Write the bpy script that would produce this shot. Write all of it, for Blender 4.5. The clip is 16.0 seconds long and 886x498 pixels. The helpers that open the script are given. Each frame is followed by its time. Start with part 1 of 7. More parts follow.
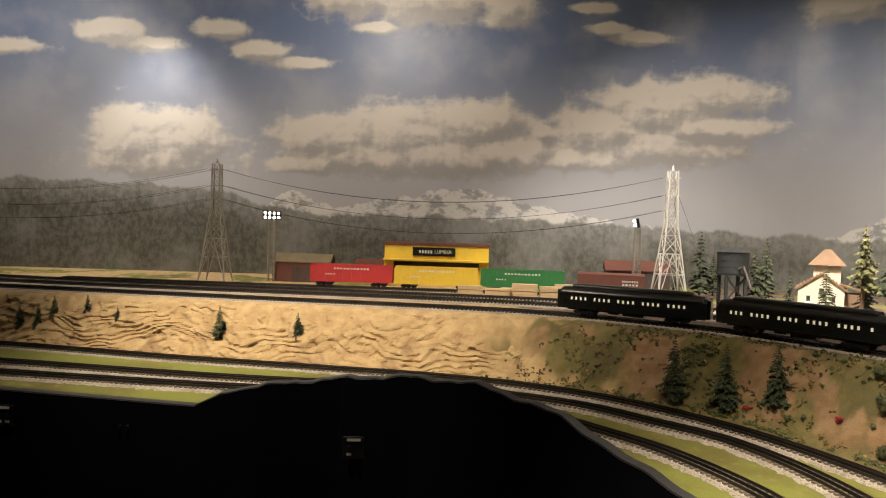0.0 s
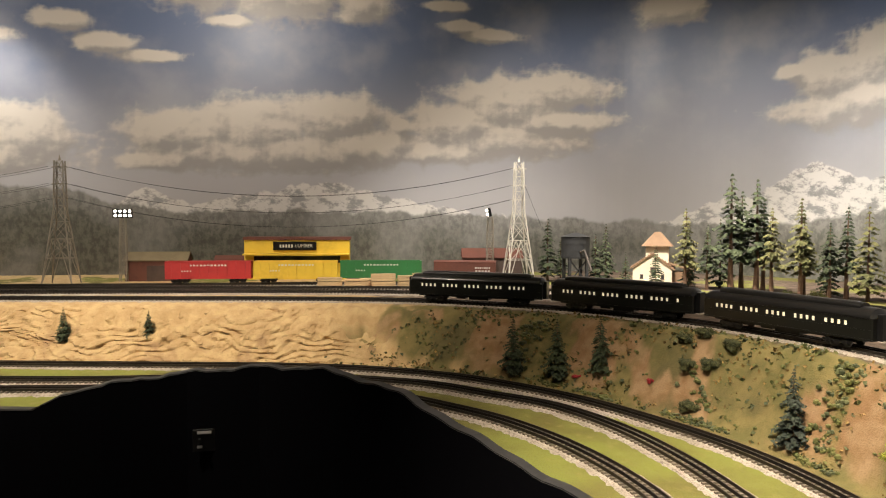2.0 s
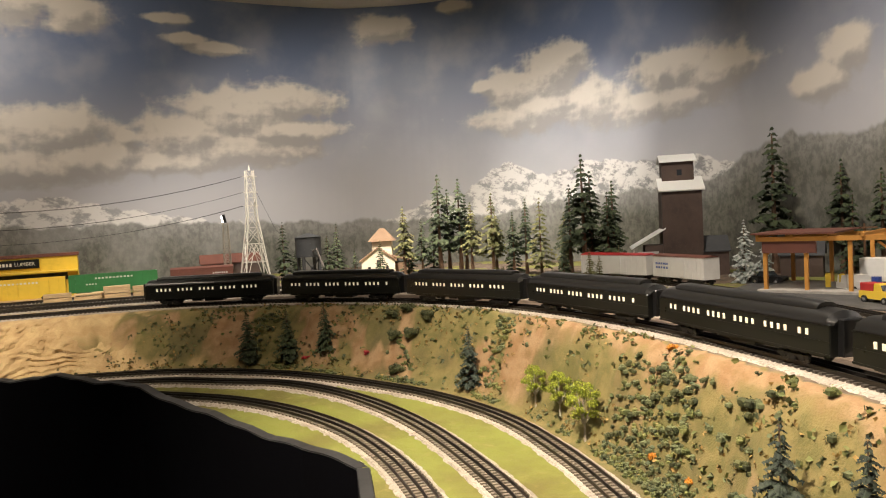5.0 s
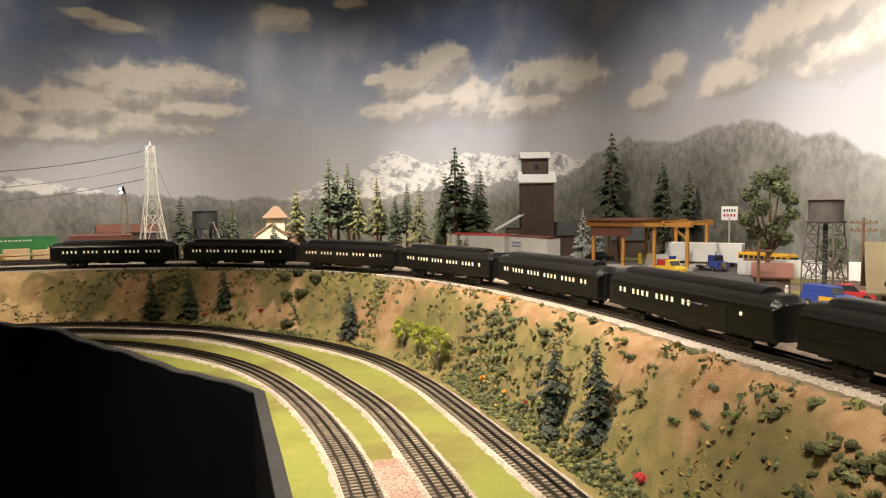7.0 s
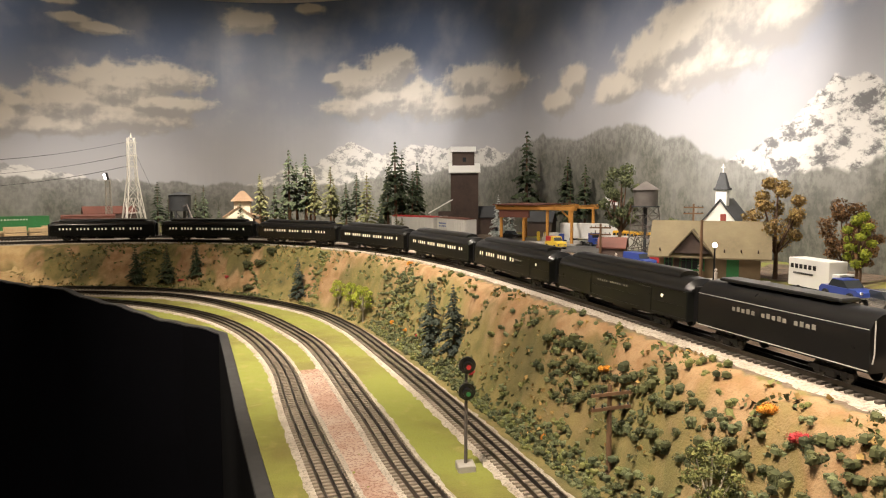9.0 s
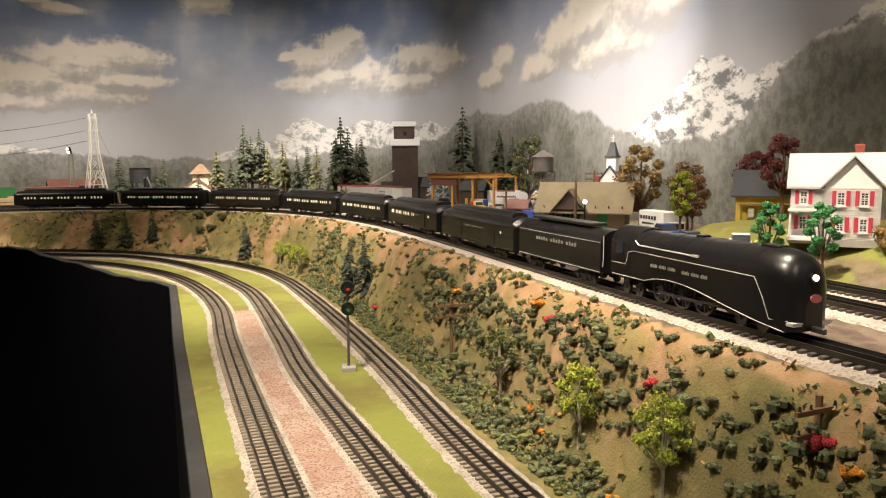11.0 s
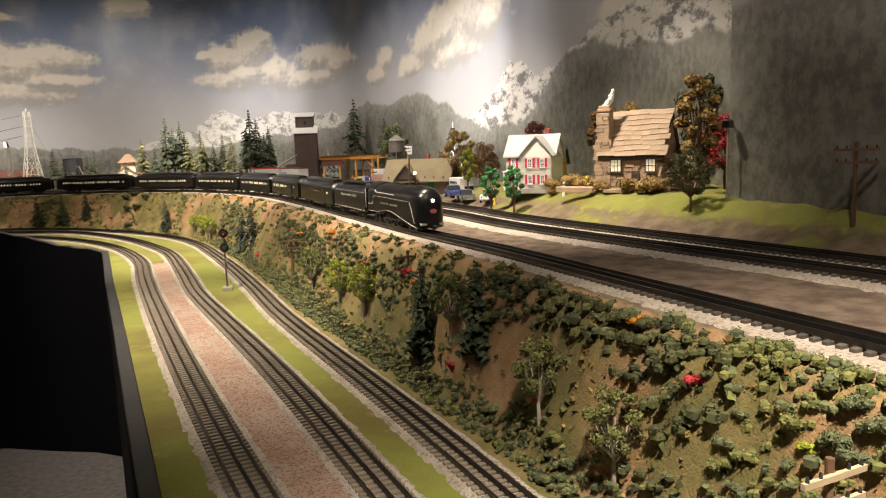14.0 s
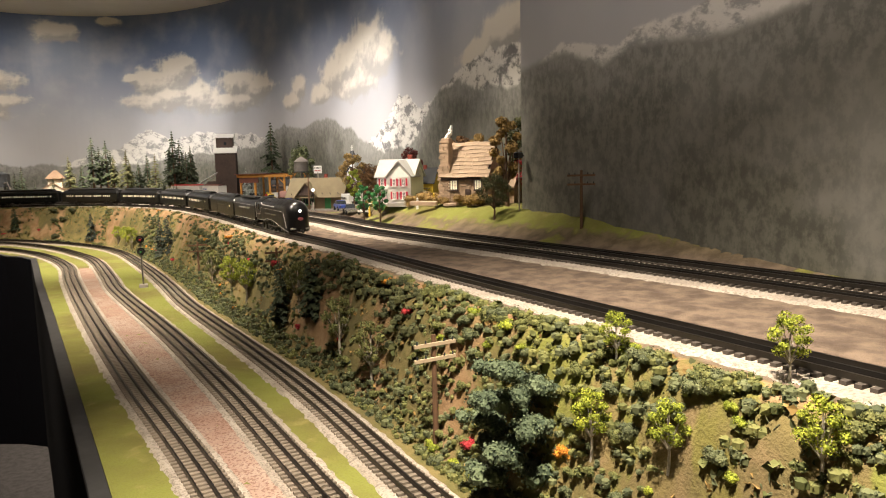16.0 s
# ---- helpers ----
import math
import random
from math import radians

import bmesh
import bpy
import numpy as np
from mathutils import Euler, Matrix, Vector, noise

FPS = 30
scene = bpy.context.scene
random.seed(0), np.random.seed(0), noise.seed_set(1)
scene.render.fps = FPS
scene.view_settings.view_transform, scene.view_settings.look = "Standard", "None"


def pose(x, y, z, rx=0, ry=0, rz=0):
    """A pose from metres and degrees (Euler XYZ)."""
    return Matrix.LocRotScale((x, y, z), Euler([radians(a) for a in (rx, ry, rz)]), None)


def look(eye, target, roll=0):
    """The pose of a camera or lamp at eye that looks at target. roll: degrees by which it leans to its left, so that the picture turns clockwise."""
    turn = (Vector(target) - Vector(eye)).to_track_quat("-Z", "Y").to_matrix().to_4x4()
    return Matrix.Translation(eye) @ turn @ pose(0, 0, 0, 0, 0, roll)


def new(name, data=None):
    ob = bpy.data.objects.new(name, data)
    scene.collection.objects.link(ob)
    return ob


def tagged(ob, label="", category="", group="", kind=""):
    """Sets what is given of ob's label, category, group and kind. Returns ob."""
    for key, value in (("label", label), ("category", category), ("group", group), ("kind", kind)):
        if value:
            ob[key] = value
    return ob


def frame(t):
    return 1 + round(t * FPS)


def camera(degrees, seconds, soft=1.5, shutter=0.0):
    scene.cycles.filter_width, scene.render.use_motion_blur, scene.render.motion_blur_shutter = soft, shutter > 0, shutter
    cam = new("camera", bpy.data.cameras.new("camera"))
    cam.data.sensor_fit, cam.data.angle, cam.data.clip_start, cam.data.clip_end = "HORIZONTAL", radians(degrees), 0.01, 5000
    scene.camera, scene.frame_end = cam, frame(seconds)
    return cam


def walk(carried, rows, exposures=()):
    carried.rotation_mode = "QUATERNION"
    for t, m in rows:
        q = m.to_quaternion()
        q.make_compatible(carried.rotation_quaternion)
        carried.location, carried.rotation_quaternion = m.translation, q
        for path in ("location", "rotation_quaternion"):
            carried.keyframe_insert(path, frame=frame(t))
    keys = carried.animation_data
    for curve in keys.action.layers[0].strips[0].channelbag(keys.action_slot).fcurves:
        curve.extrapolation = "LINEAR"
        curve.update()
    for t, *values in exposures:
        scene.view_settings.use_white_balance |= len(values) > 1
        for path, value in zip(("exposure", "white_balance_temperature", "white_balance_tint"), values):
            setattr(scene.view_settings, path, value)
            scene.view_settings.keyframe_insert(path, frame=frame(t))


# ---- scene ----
cam = camera(63.6, 16.0, soft=1.1)
PATH = [
    (0, (0.118, -0.069, 1.368), (0.102, 1.93, 1.297), 1.7),
    (0.5, (0.132, -0.084, 1.369), (0.183, 1.914, 1.3), 1.4),
    (1, (0.15, -0.103, 1.369), (0.272, 1.892, 1.294), 0.9),
    (1.5, (0.179, -0.124, 1.358), (0.386, 1.864, 1.28), 0.5),
    (2, (0.195, -0.149, 1.361), (0.513, 1.824, 1.279), 0.2),
    (2.5, (0.207, -0.177, 1.365), (0.641, 1.773, 1.293), -0.4),
    (3, (0.22, -0.198, 1.363), (0.764, 1.725, 1.3), -0.9),
    (3.5, (0.222, -0.236, 1.36), (0.878, 1.653, 1.31), -1.1),
    (4, (0.22, -0.287, 1.359), (0.979, 1.563, 1.309), -1.9),
    (4.5, (0.211, -0.364, 1.352), (1.063, 1.445, 1.295), -2.3),
    (5, (0.194, -0.419, 1.346), (1.153, 1.334, 1.26), -3.0),
    (7.5, (0.01, -0.864, 1.32), (1.237, 0.71, 1.188), -0.5),
    (8, (-0.018, -1.009, 1.329), (1.217, 0.558, 1.188), -1.0),
    (8.5, (-0.101, -1.132, 1.33), (1.15, 0.421, 1.173), -0.6),
    (11, (-0.204, -1.586, 1.294), (1.101, -0.088, 1.063), -0.4),
    (11.5, (-0.225, -1.649, 1.284), (1.139, -0.206, 1.041), -0.5),
    (12, (-0.267, -1.757, 1.29), (1.132, -0.348, 1.053), -1.2),
    (12.5, (-0.322, -1.888, 1.29), (1.096, -0.495, 1.064), -1.6),
    (13, (-0.362, -2.016, 1.281), (1.066, -0.637, 1.041), -0.8),
    (13.5, (-0.403, -2.172, 1.284), (1.008, -0.779, 1.025), -0.8),
    (14, (-0.454, -2.303, 1.282), (0.956, -0.912, 1.003), -1.9),
    (14.5, (-0.501, -2.406, 1.285), (0.936, -1.043, 1.009), -1.5),
    (15, (-0.552, -2.522, 1.276), (0.934, -1.21, 1.011), -2.1),
    (15.5, (-0.604, -2.629, 1.283), (0.931, -1.372, 1.034), -2.0),
    (16, (-0.655, -2.768, 1.292), (0.874, -1.501, 1.056), -1.4),
]
walk(cam, [(t, look(eye, target, roll)) for t, eye, target, roll in PATH])

# ---- light: a closed, dim room with warm ceiling spots over the layout ----
world = bpy.data.worlds.new("room_world")
scene.world = world
world.use_nodes = True
world.node_tree.nodes["Background"].inputs[0].default_value = (0.5, 0.55, 0.7, 1)
world.node_tree.nodes["Background"].inputs[1].default_value = 0.05
WARM = (1.0, 0.85, 0.68)
NEUTRAL = (1.0, 0.88, 0.75)
PALE = (1.0, 0.91, 0.81)
CEILING = 2.5


def spot(eye, target, watts, degrees, colour=WARM, blend=1.0, size=0.035):
    lamp = bpy.data.lights.new("ceiling_spot", "SPOT")
    lamp.energy, lamp.color, lamp.spot_size, lamp.spot_blend, lamp.shadow_soft_size = watts, colour, radians(degrees), blend, size
    new("ceiling_spot_light", lamp).matrix_world = look(eye, target)


SPOTS = [
    # bank and tracks
    ((-0.75, 1.25, 2.44), (-0.3, 2.1, 1.0), 185, 66, WARM),
    ((0.5, 1.0, 2.44), (0.85, 1.6, 1.0), 28, 80, WARM),
    ((0.3, 0.35, 2.44), (0.88, 0.6, 0.93), 310, 66, WARM),
    ((-0.05, -0.7, 2.44), (0.42, -0.4, 0.9), 170, 70, WARM),
    ((-0.3, -1.05, 2.44), (0.38, -0.98, 0.98), 140, 56, WARM),
    ((-0.5, -2.6, 2.44), (-0.08, -2.45, 0.92), 370, 62, WARM),
    # woods, town and wall wash
    ((-1.25, 3.0, 2.44), (-1.22, 3.28, 1.2), 34, 80, PALE),
    ((-1.9, 2.3, 2.44), (-1.9, 3.3, 1.6), 36, 150, NEUTRAL),
    ((-0.2, 2.3, 2.44), (-0.2, 3.3, 1.6), 36, 150, NEUTRAL),
    ((0.95, 2.2, 2.44), (1.6, 3.0, 1.2), 52, 112, NEUTRAL),
    ((0.55, 2.0, 2.44), (0.85, 2.85, 1.1), 105, 68, PALE),
    ((1.15, 1.9, 2.44), (1.62, 2.25, 1.15), 250, 66, NEUTRAL),
    ((0.95, 1.15, 2.44), (2.42, 2.3, 1.6), 150, 30, PALE),
    ((0.95, 1.15, 2.44), (2.42, 2.3, 1.45), 100, 62, PALE),
    ((1.3, 0.75, 2.44), (2.0, 0.72, 1.05), 80, 108, NEUTRAL),
    ((0.85, -0.15, 2.44), (1.5, -0.3, 1.1), 150, 62, NEUTRAL),
    ((0.45, -0.55, 2.44), (2.06, 0.0, 1.58), 330, 28, PALE),
    ((0.45, -0.55, 2.44), (2.06, 0.0, 1.42), 90, 54, PALE),
    ((0.5, -1.1, 2.44), (1.02, -1.22, 1.1), 215, 58, WARM),
    ((-0.1, -2.3, 2.44), (0.7, -2.3, 2.0), 30, 150, NEUTRAL),
    ((0.85, -0.95, 2.44), (1.7, -0.95, 1.9), 12, 150, NEUTRAL),
]
for row in SPOTS:
    spot(*row)


# ---- materials ----
def nodes_of(name):
    m = bpy.data.materials.new(name)
    m.use_nodes = True
    return m, m.node_tree.nodes, m.node_tree.links, m.node_tree.nodes["Principled BSDF"]


def mix(nd, lk, fac, a, b, kind="MIX"):
    n = nd.new("ShaderNodeMix")
    n.data_type, n.blend_type = "RGBA", kind
    for sock, v in ((n.inputs[0], fac), (n.inputs[6], a), (n.inputs[7], b)):
        if isinstance(v, (int, float)):
            sock.default_value = v
        elif isinstance(v, tuple):
            sock.default_value = (*v[:3], 1)
        else:
            lk.new(v, sock)
    return n.outputs[2]


def fractal(nd, lk, scale, detail=4.0, vec=None, rough=0.55):
    n = nd.new("ShaderNodeTexNoise")
    n.inputs["Scale"].default_value, n.inputs["Detail"].default_value, n.inputs["Roughness"].default_value = scale, detail, rough
    if vec is not None:
        lk.new(vec, n.inputs["Vector"])
    return n.outputs[0]


def ramp(nd, lk, value, lo, hi):
    n = nd.new("ShaderNodeMapRange")
    n.interpolation_type = "SMOOTHSTEP"
    n.inputs[1].default_value, n.inputs[2].default_value = lo, hi
    lk.new(value, n.inputs[0])
    return n.outputs[0]


def maths(nd, lk, op, a, b):
    n = nd.new("ShaderNodeMath")
    n.operation = op
    for sock, v in zip(n.inputs, (a, b)):
        if isinstance(v, (int, float)):
            sock.default_value = v
        else:
            lk.new(v, sock)
    return n.outputs[0]


def plain(name, colour, rough=0.6, metal=0.0, vary=0.25, grain=90.0, bump=0.15, depth=0.002, coat=0.0, emit=0.0, each=0.0):
    """A painted, cast or cut surface: two scales of tone, fine relief, uneven gloss."""
    m, nd, lk, b = nodes_of(name)
    co = nd.new("ShaderNodeTexCoord").outputs["Object"]
    fine, broad = fractal(nd, lk, grain, 5, co), fractal(nd, lk, grain * 0.13, 3, co)
    dark = tuple(c * (1 - vary) for c in colour)
    light = tuple(min(1, c * (1 + vary * 0.6)) for c in colour)
    c = mix(nd, lk, ramp(nd, lk, broad, 0.3, 0.7), dark, light)
    c = mix(nd, lk, ramp(nd, lk, fine, 0.35, 0.75), c, colour)
    if each:
        info = nd.new("ShaderNodeObjectInfo").outputs["Random"]
        c = mix(nd, lk, maths(nd, lk, "MULTIPLY", info, each), c, tuple(x * 0.35 for x in colour))
    lk.new(c, b.inputs["Base Color"])
    r = nd.new("ShaderNodeMapRange")
    r.inputs[3].default_value, r.inputs[4].default_value = max(0.03, rough - 0.08), min(1, rough + 0.1)
    lk.new(fine, r.inputs[0])
    lk.new(r.outputs[0], b.inputs["Roughness"])
    b.inputs["Metallic"].default_value, b.inputs["Coat Weight"].default_value = metal, coat
    if bump:
        n = nd.new("ShaderNodeBump")
        n.inputs["Strength"].default_value, n.inputs["Distance"].default_value = bump, depth
        lk.new(fine, n.inputs["Height"])
        lk.new(n.outputs[0], b.inputs["Normal"])
    if emit:
        b.inputs["Emission Color"].default_value, b.inputs["Emission Strength"].default_value = (*colour, 1), emit
    return m


def leafy(name, dark, light):
    """Foliage: tone from clump to clump and from plant to plant."""
    m, nd, lk, b = nodes_of(name)
    co = nd.new("ShaderNodeTexCoord").outputs["Object"]
    isle = nd.new("ShaderNodeNewGeometry").outputs["Random Per Island"]
    n = fractal(nd, lk, 55, 3, co)
    f = maths(nd, lk, "ADD", maths(nd, lk, "MULTIPLY", isle, 0.6), maths(nd, lk, "MULTIPLY", n, 0.55))
    c = mix(nd, lk, ramp(nd, lk, f, 0.15, 0.95), dark, light)
    info = nd.new("ShaderNodeObjectInfo").outputs["Random"]
    c = mix(nd, lk, maths(nd, lk, "MULTIPLY", info, 0.35), c, dark)
    lk.new(c, b.inputs["Base Color"])
    b.inputs["Roughness"].default_value = 0.85
    return m


BLACK = plain("black_enamel", (0.007, 0.007, 0.0075), 0.3, 0.0, 0.3, 60, 0.05, 0.0005, 0.15)
PULLMAN = plain("weathered_black_green_paint", (0.008, 0.0085, 0.0075), 0.3, 0, 0.35, 50, 0.08, 0.0006, 0.1)
ROOF_BLACK = plain("car_roof_black", (0.009, 0.009, 0.009), 0.3, 0, 0.3, 40, 0.06, 0.0006, 0.15)
SILVER = plain("silver_lining", (0.62, 0.61, 0.58), 0.35, 0.4, 0.1, 80, 0)
STEEL = plain("rail_steel", (0.09, 0.08, 0.07), 0.34, 0.9, 0.3, 120, 0.05)
MIDRAIL = plain("blackened_rail", (0.03, 0.027, 0.025), 0.4, 0.7, 0.3, 120, 0.05)
TIE = plain("weathered_brown_tie", (0.21, 0.175, 0.135), 0.85, 0, 0.4, 160, 0.4, 0.001, each=0.25)
DARKTIE = plain("dark_creosote_tie", (0.075, 0.062, 0.05), 0.8, 0, 0.4, 160, 0.4, 0.001, each=0.5)
GLOW_WINDOW = plain("lit_window", (1.0, 0.86, 0.62), 0.4, 0, 0.35, 60, 0, emit=0.36)
GLOW_LAMP = plain("lit_lamp", (1.0, 0.93, 0.8), 0.4, 0, 0.05, 60, 0, emit=5.0)
DIMGLASS = plain("dark_window_glass", (0.03, 0.035, 0.04), 0.12, 0, 0.2, 40, 0)
FASCIA = plain("black_fascia_board", (0.002, 0.002, 0.0035), 0.95, 0, 0.3, 30, 0.1)
FASCIA.node_tree.nodes["Principled BSDF"].inputs["Specular IOR Level"].default_value = 0.08
# grey, paler than the black board, for the strip along its top edge
EDGE = plain("grey_board_edge", (0.03, 0.03, 0.031), 0.6, 0, 0.4, 60, 0.2)
WOODWHITE = plain("white_label", (0.6, 0.6, 0.58), 0.6, 0, 0.1, 60, 0)
CEIL = plain("ceiling_paint", (0.5, 0.48, 0.44), 0.9, 0, 0.08, 25, 0.2, 0.003)
CARPET = plain("grey_carpet", (0.05, 0.046, 0.046), 0.95, 0, 0.5, 300, 0.6, 0.004)
ROOMWALL = plain("dark_room_wall", (0.03, 0.03, 0.04), 0.9, 0, 0.2, 12, 0.1)
CONCRETE = plain("model_concrete", (0.33, 0.31, 0.28), 0.85, 0, 0.25, 120, 0.25, 0.001)
ASPHALT = plain("model_asphalt", (0.075, 0.073, 0.07), 0.85, 0, 0.35, 220, 0.35, 0.001)


def ballast_material(name, pale, dark, speck):
    m, nd, lk, b = nodes_of(name)
    co = nd.new("ShaderNodeTexCoord").outputs["Object"]
    v = nd.new("ShaderNodeTexVoronoi")
    v.inputs["Scale"].default_value = 330
    lk.new(co, v.inputs["Vector"])
    c = mix(nd, lk, ramp(nd, lk, fractal(nd, lk, 16, 4, co), 0.35, 0.7), pale, dark)
    c = mix(nd, lk, maths(nd, lk, "MULTIPLY", ramp(nd, lk, fractal(nd, lk, 240, 2, co), 0.5, 0.62), 0.65), c, speck)
    lk.new(c, b.inputs["Base Color"])
    b.inputs["Roughness"].default_value = 0.95
    n = nd.new("ShaderNodeBump")
    n.inputs["Strength"].default_value, n.inputs["Distance"].default_value = 0.8, 0.002
    lk.new(v.outputs["Distance"], n.inputs["Height"])
    lk.new(n.outputs[0], b.inputs["Normal"])
    return m


BALLAST = ballast_material("pale_grey_ballast", (0.44, 0.39, 0.33), (0.33, 0.285, 0.235), (0.17, 0.14, 0.11))
PINKBALLAST = ballast_material("pink_brown_ballast", (0.33, 0.21, 0.16), (0.4, 0.31, 0.25), (0.15, 0.06, 0.04))
CINDERS = ballast_material("brown_cinder_ballast", (0.24, 0.19, 0.15), (0.17, 0.13, 0.1), (0.08, 0.06, 0.05))


def ground_material():
    """Scenic ground: the cover attribute tells turf (r), orange soil (g) and pale sandstone (b); the rest is olive scrub."""
    m, nd, lk, b = nodes_of("scenic_ground")
    co = nd.new("ShaderNodeTexCoord").outputs["Object"]
    at = nd.new("ShaderNodeAttribute")
    at.attribute_name = "cover"
    sep = nd.new("ShaderNodeSeparateColor")
    lk.new(at.outputs["Color"], sep.inputs[0])
    big, mid, fine = fractal(nd, lk, 5, 4, co), fractal(nd, lk, 28, 5, co), fractal(nd, lk, 330, 3, co)
    scrub = mix(nd, lk, ramp(nd, lk, mid, 0.35, 0.65), (0.21, 0.165, 0.06), (0.13, 0.118, 0.036))
    scrub = mix(nd, lk, maths(nd, lk, "MULTIPLY", ramp(nd, lk, big, 0.45, 0.7), 0.75), scrub, (0.095, 0.08, 0.032))
    turf = mix(nd, lk, ramp(nd, lk, big, 0.38, 0.68), (0.2, 0.215, 0.04), (0.145, 0.125, 0.03))
    turf = mix(nd, lk, ramp(nd, lk, mid, 0.55, 0.8), turf, (0.26, 0.23, 0.07))
    soil = mix(nd, lk, ramp(nd, lk, mid, 0.35, 0.65), (0.25, 0.14, 0.065), (0.32, 0.21, 0.11))
    rock = mix(nd, lk, ramp(nd, lk, mid, 0.3, 0.7), (0.55, 0.4, 0.2), (0.42, 0.28, 0.13))
    jitter = maths(nd, lk, "MULTIPLY", maths(nd, lk, "SUBTRACT", mid, 0.5), 0.9)
    c = scrub
    dirt = mix(nd, lk, ramp(nd, lk, mid, 0.3, 0.7), (0.19, 0.14, 0.1), (0.075, 0.052, 0.038))
    c = mix(nd, lk, at.outputs["Alpha"], c, dirt)
    for i, layer in ((2, rock), (1, soil), (0, turf)):
        c = mix(nd, lk, ramp(nd, lk, maths(nd, lk, "ADD", sep.outputs[i], jitter), *((0.4, 0.6) if i == 0 else (0.2, 0.8))), c, layer)
    c = mix(nd, lk, maths(nd, lk, "MULTIPLY", ramp(nd, lk, fine, 0.45, 0.75), 0.45), c, mix(nd, lk, 0.5, c, (0.04, 0.035, 0.015)))
    lk.new(c, b.inputs["Base Color"])
    b.inputs["Roughness"].default_value = 0.95
    n = nd.new("ShaderNodeBump")
    n.inputs["Strength"].default_value, n.inputs["Distance"].default_value = 0.55, 0.003
    lk.new(maths(nd, lk, "ADD", fine, maths(nd, lk, "MULTIPLY", mid, 1.5)), n.inputs["Height"])
    lk.new(n.outputs[0], b.inputs["Normal"])
    return m


GROUND = ground_material()


def mural_material():
    """The printed mural: sky, clouds (cloud), snow peaks (snow) and wooded hills (wood) from soft fields with a ragged edge."""
    m, nd, lk, b = nodes_of("printed_mural")
    uv = nd.new("ShaderNodeAttribute")
    uv.attribute_name = "place"
    fld = nd.new("ShaderNodeAttribute")
    fld.attribute_name = "field"
    s = nd.new("ShaderNodeSeparateColor")
    lk.new(fld.outputs["Color"], s.inputs[0])
    vec = uv.outputs["Vector"]
    big, mid, fine = fractal(nd, lk, 3.4, 5, vec, 0.5), fractal(nd, lk, 9, 5, vec, 0.5), fractal(nd, lk, 42, 5, vec, 0.6)
    height = nd.new("ShaderNodeSeparateXYZ")
    lk.new(vec, height.inputs[0])
    z = height.outputs[1]
    sky = mix(nd, lk, ramp(nd, lk, z, 1.4, 2.3), (0.45, 0.45, 0.47), (0.12, 0.165, 0.28))
    sky = mix(nd, lk, maths(nd, lk, "MULTIPLY", ramp(nd, lk, big, 0.42, 0.72), 0.3), sky, (0.5, 0.5, 0.52))
    lit = maths(nd, lk, "ADD", fld.outputs["Alpha"], maths(nd, lk, "MULTIPLY", maths(nd, lk, "SUBTRACT", fractal(nd, lk, 16, 6, vec, 0.6), 0.5), 0.75))
    tone = mix(nd, lk, ramp(nd, lk, lit, 0.2, 0.8), (0.34, 0.33, 0.325), (0.62, 0.585, 0.53))
    puff = maths(nd, lk, "ADD", s.outputs[0], maths(nd, lk, "MULTIPLY", maths(nd, lk, "SUBTRACT", fine, 0.5), 0.16))
    puff = maths(nd, lk, "ADD", puff, maths(nd, lk, "MULTIPLY", maths(nd, lk, "SUBTRACT", mid, 0.5), 0.2))
    c = mix(nd, lk, ramp(nd, lk, puff, 0.42, 0.7), sky, tone)
    tilt = nd.new("ShaderNodeMapping")
    tilt.inputs["Scale"].default_value, tilt.inputs["Rotation"].default_value = (11, 17, 1), (0, 0, 0.6)
    lk.new(vec, tilt.inputs[0])
    rocky = fractal(nd, lk, 1.0, 9, tilt.outputs[0], 0.75)
    crag = maths(nd, lk, "ADD", s.outputs[1], maths(nd, lk, "MULTIPLY", maths(nd, lk, "SUBTRACT", rocky, 0.5), 0.16))
    bare = mix(nd, lk, ramp(nd, lk, height.outputs[0], 5.5, 9.4), (0.33, 0.33, 0.335), (0.16, 0.16, 0.165))
    snow = mix(nd, lk, ramp(nd, lk, rocky, 0.42, 0.53), bare, (0.68, 0.665, 0.64))
    c = mix(nd, lk, ramp(nd, lk, crag, 0.48, 0.52), c, snow)
    st = nd.new("ShaderNodeMapping")
    st.inputs["Scale"].default_value = (38, 25, 1)
    lk.new(vec, st.inputs[0])
    firs = fractal(nd, lk, 1.0, 7, st.outputs[0], 0.72)
    far = mix(nd, lk, ramp(nd, lk, s.outputs[2], 0.5, 1.2), (0.27, 0.27, 0.26), (0.115, 0.115, 0.095))
    wood = mix(nd, lk, ramp(nd, lk, firs, 0.4, 0.6), mix(nd, lk, 0.42, far, (0.04, 0.042, 0.035)), mix(nd, lk, 0.2, far, (0.33, 0.32, 0.27)))
    haze = maths(nd, lk, "MULTIPLY", ramp(nd, lk, big, 0.46, 0.72), 0.5)
    wood = mix(nd, lk, haze, wood, (0.33, 0.325, 0.31))
    edge = maths(nd, lk, "ADD", s.outputs[2], maths(nd, lk, "MULTIPLY", maths(nd, lk, "SUBTRACT", firs, 0.5), 0.16))
    c = mix(nd, lk, ramp(nd, lk, edge, 0.45, 0.55), c, wood)
    lk.new(c, b.inputs["Base Color"])
    b.inputs["Roughness"].default_value = 0.42
    b.inputs["Specular IOR Level"].default_value = 0.45
    return m


MURAL = mural_material()


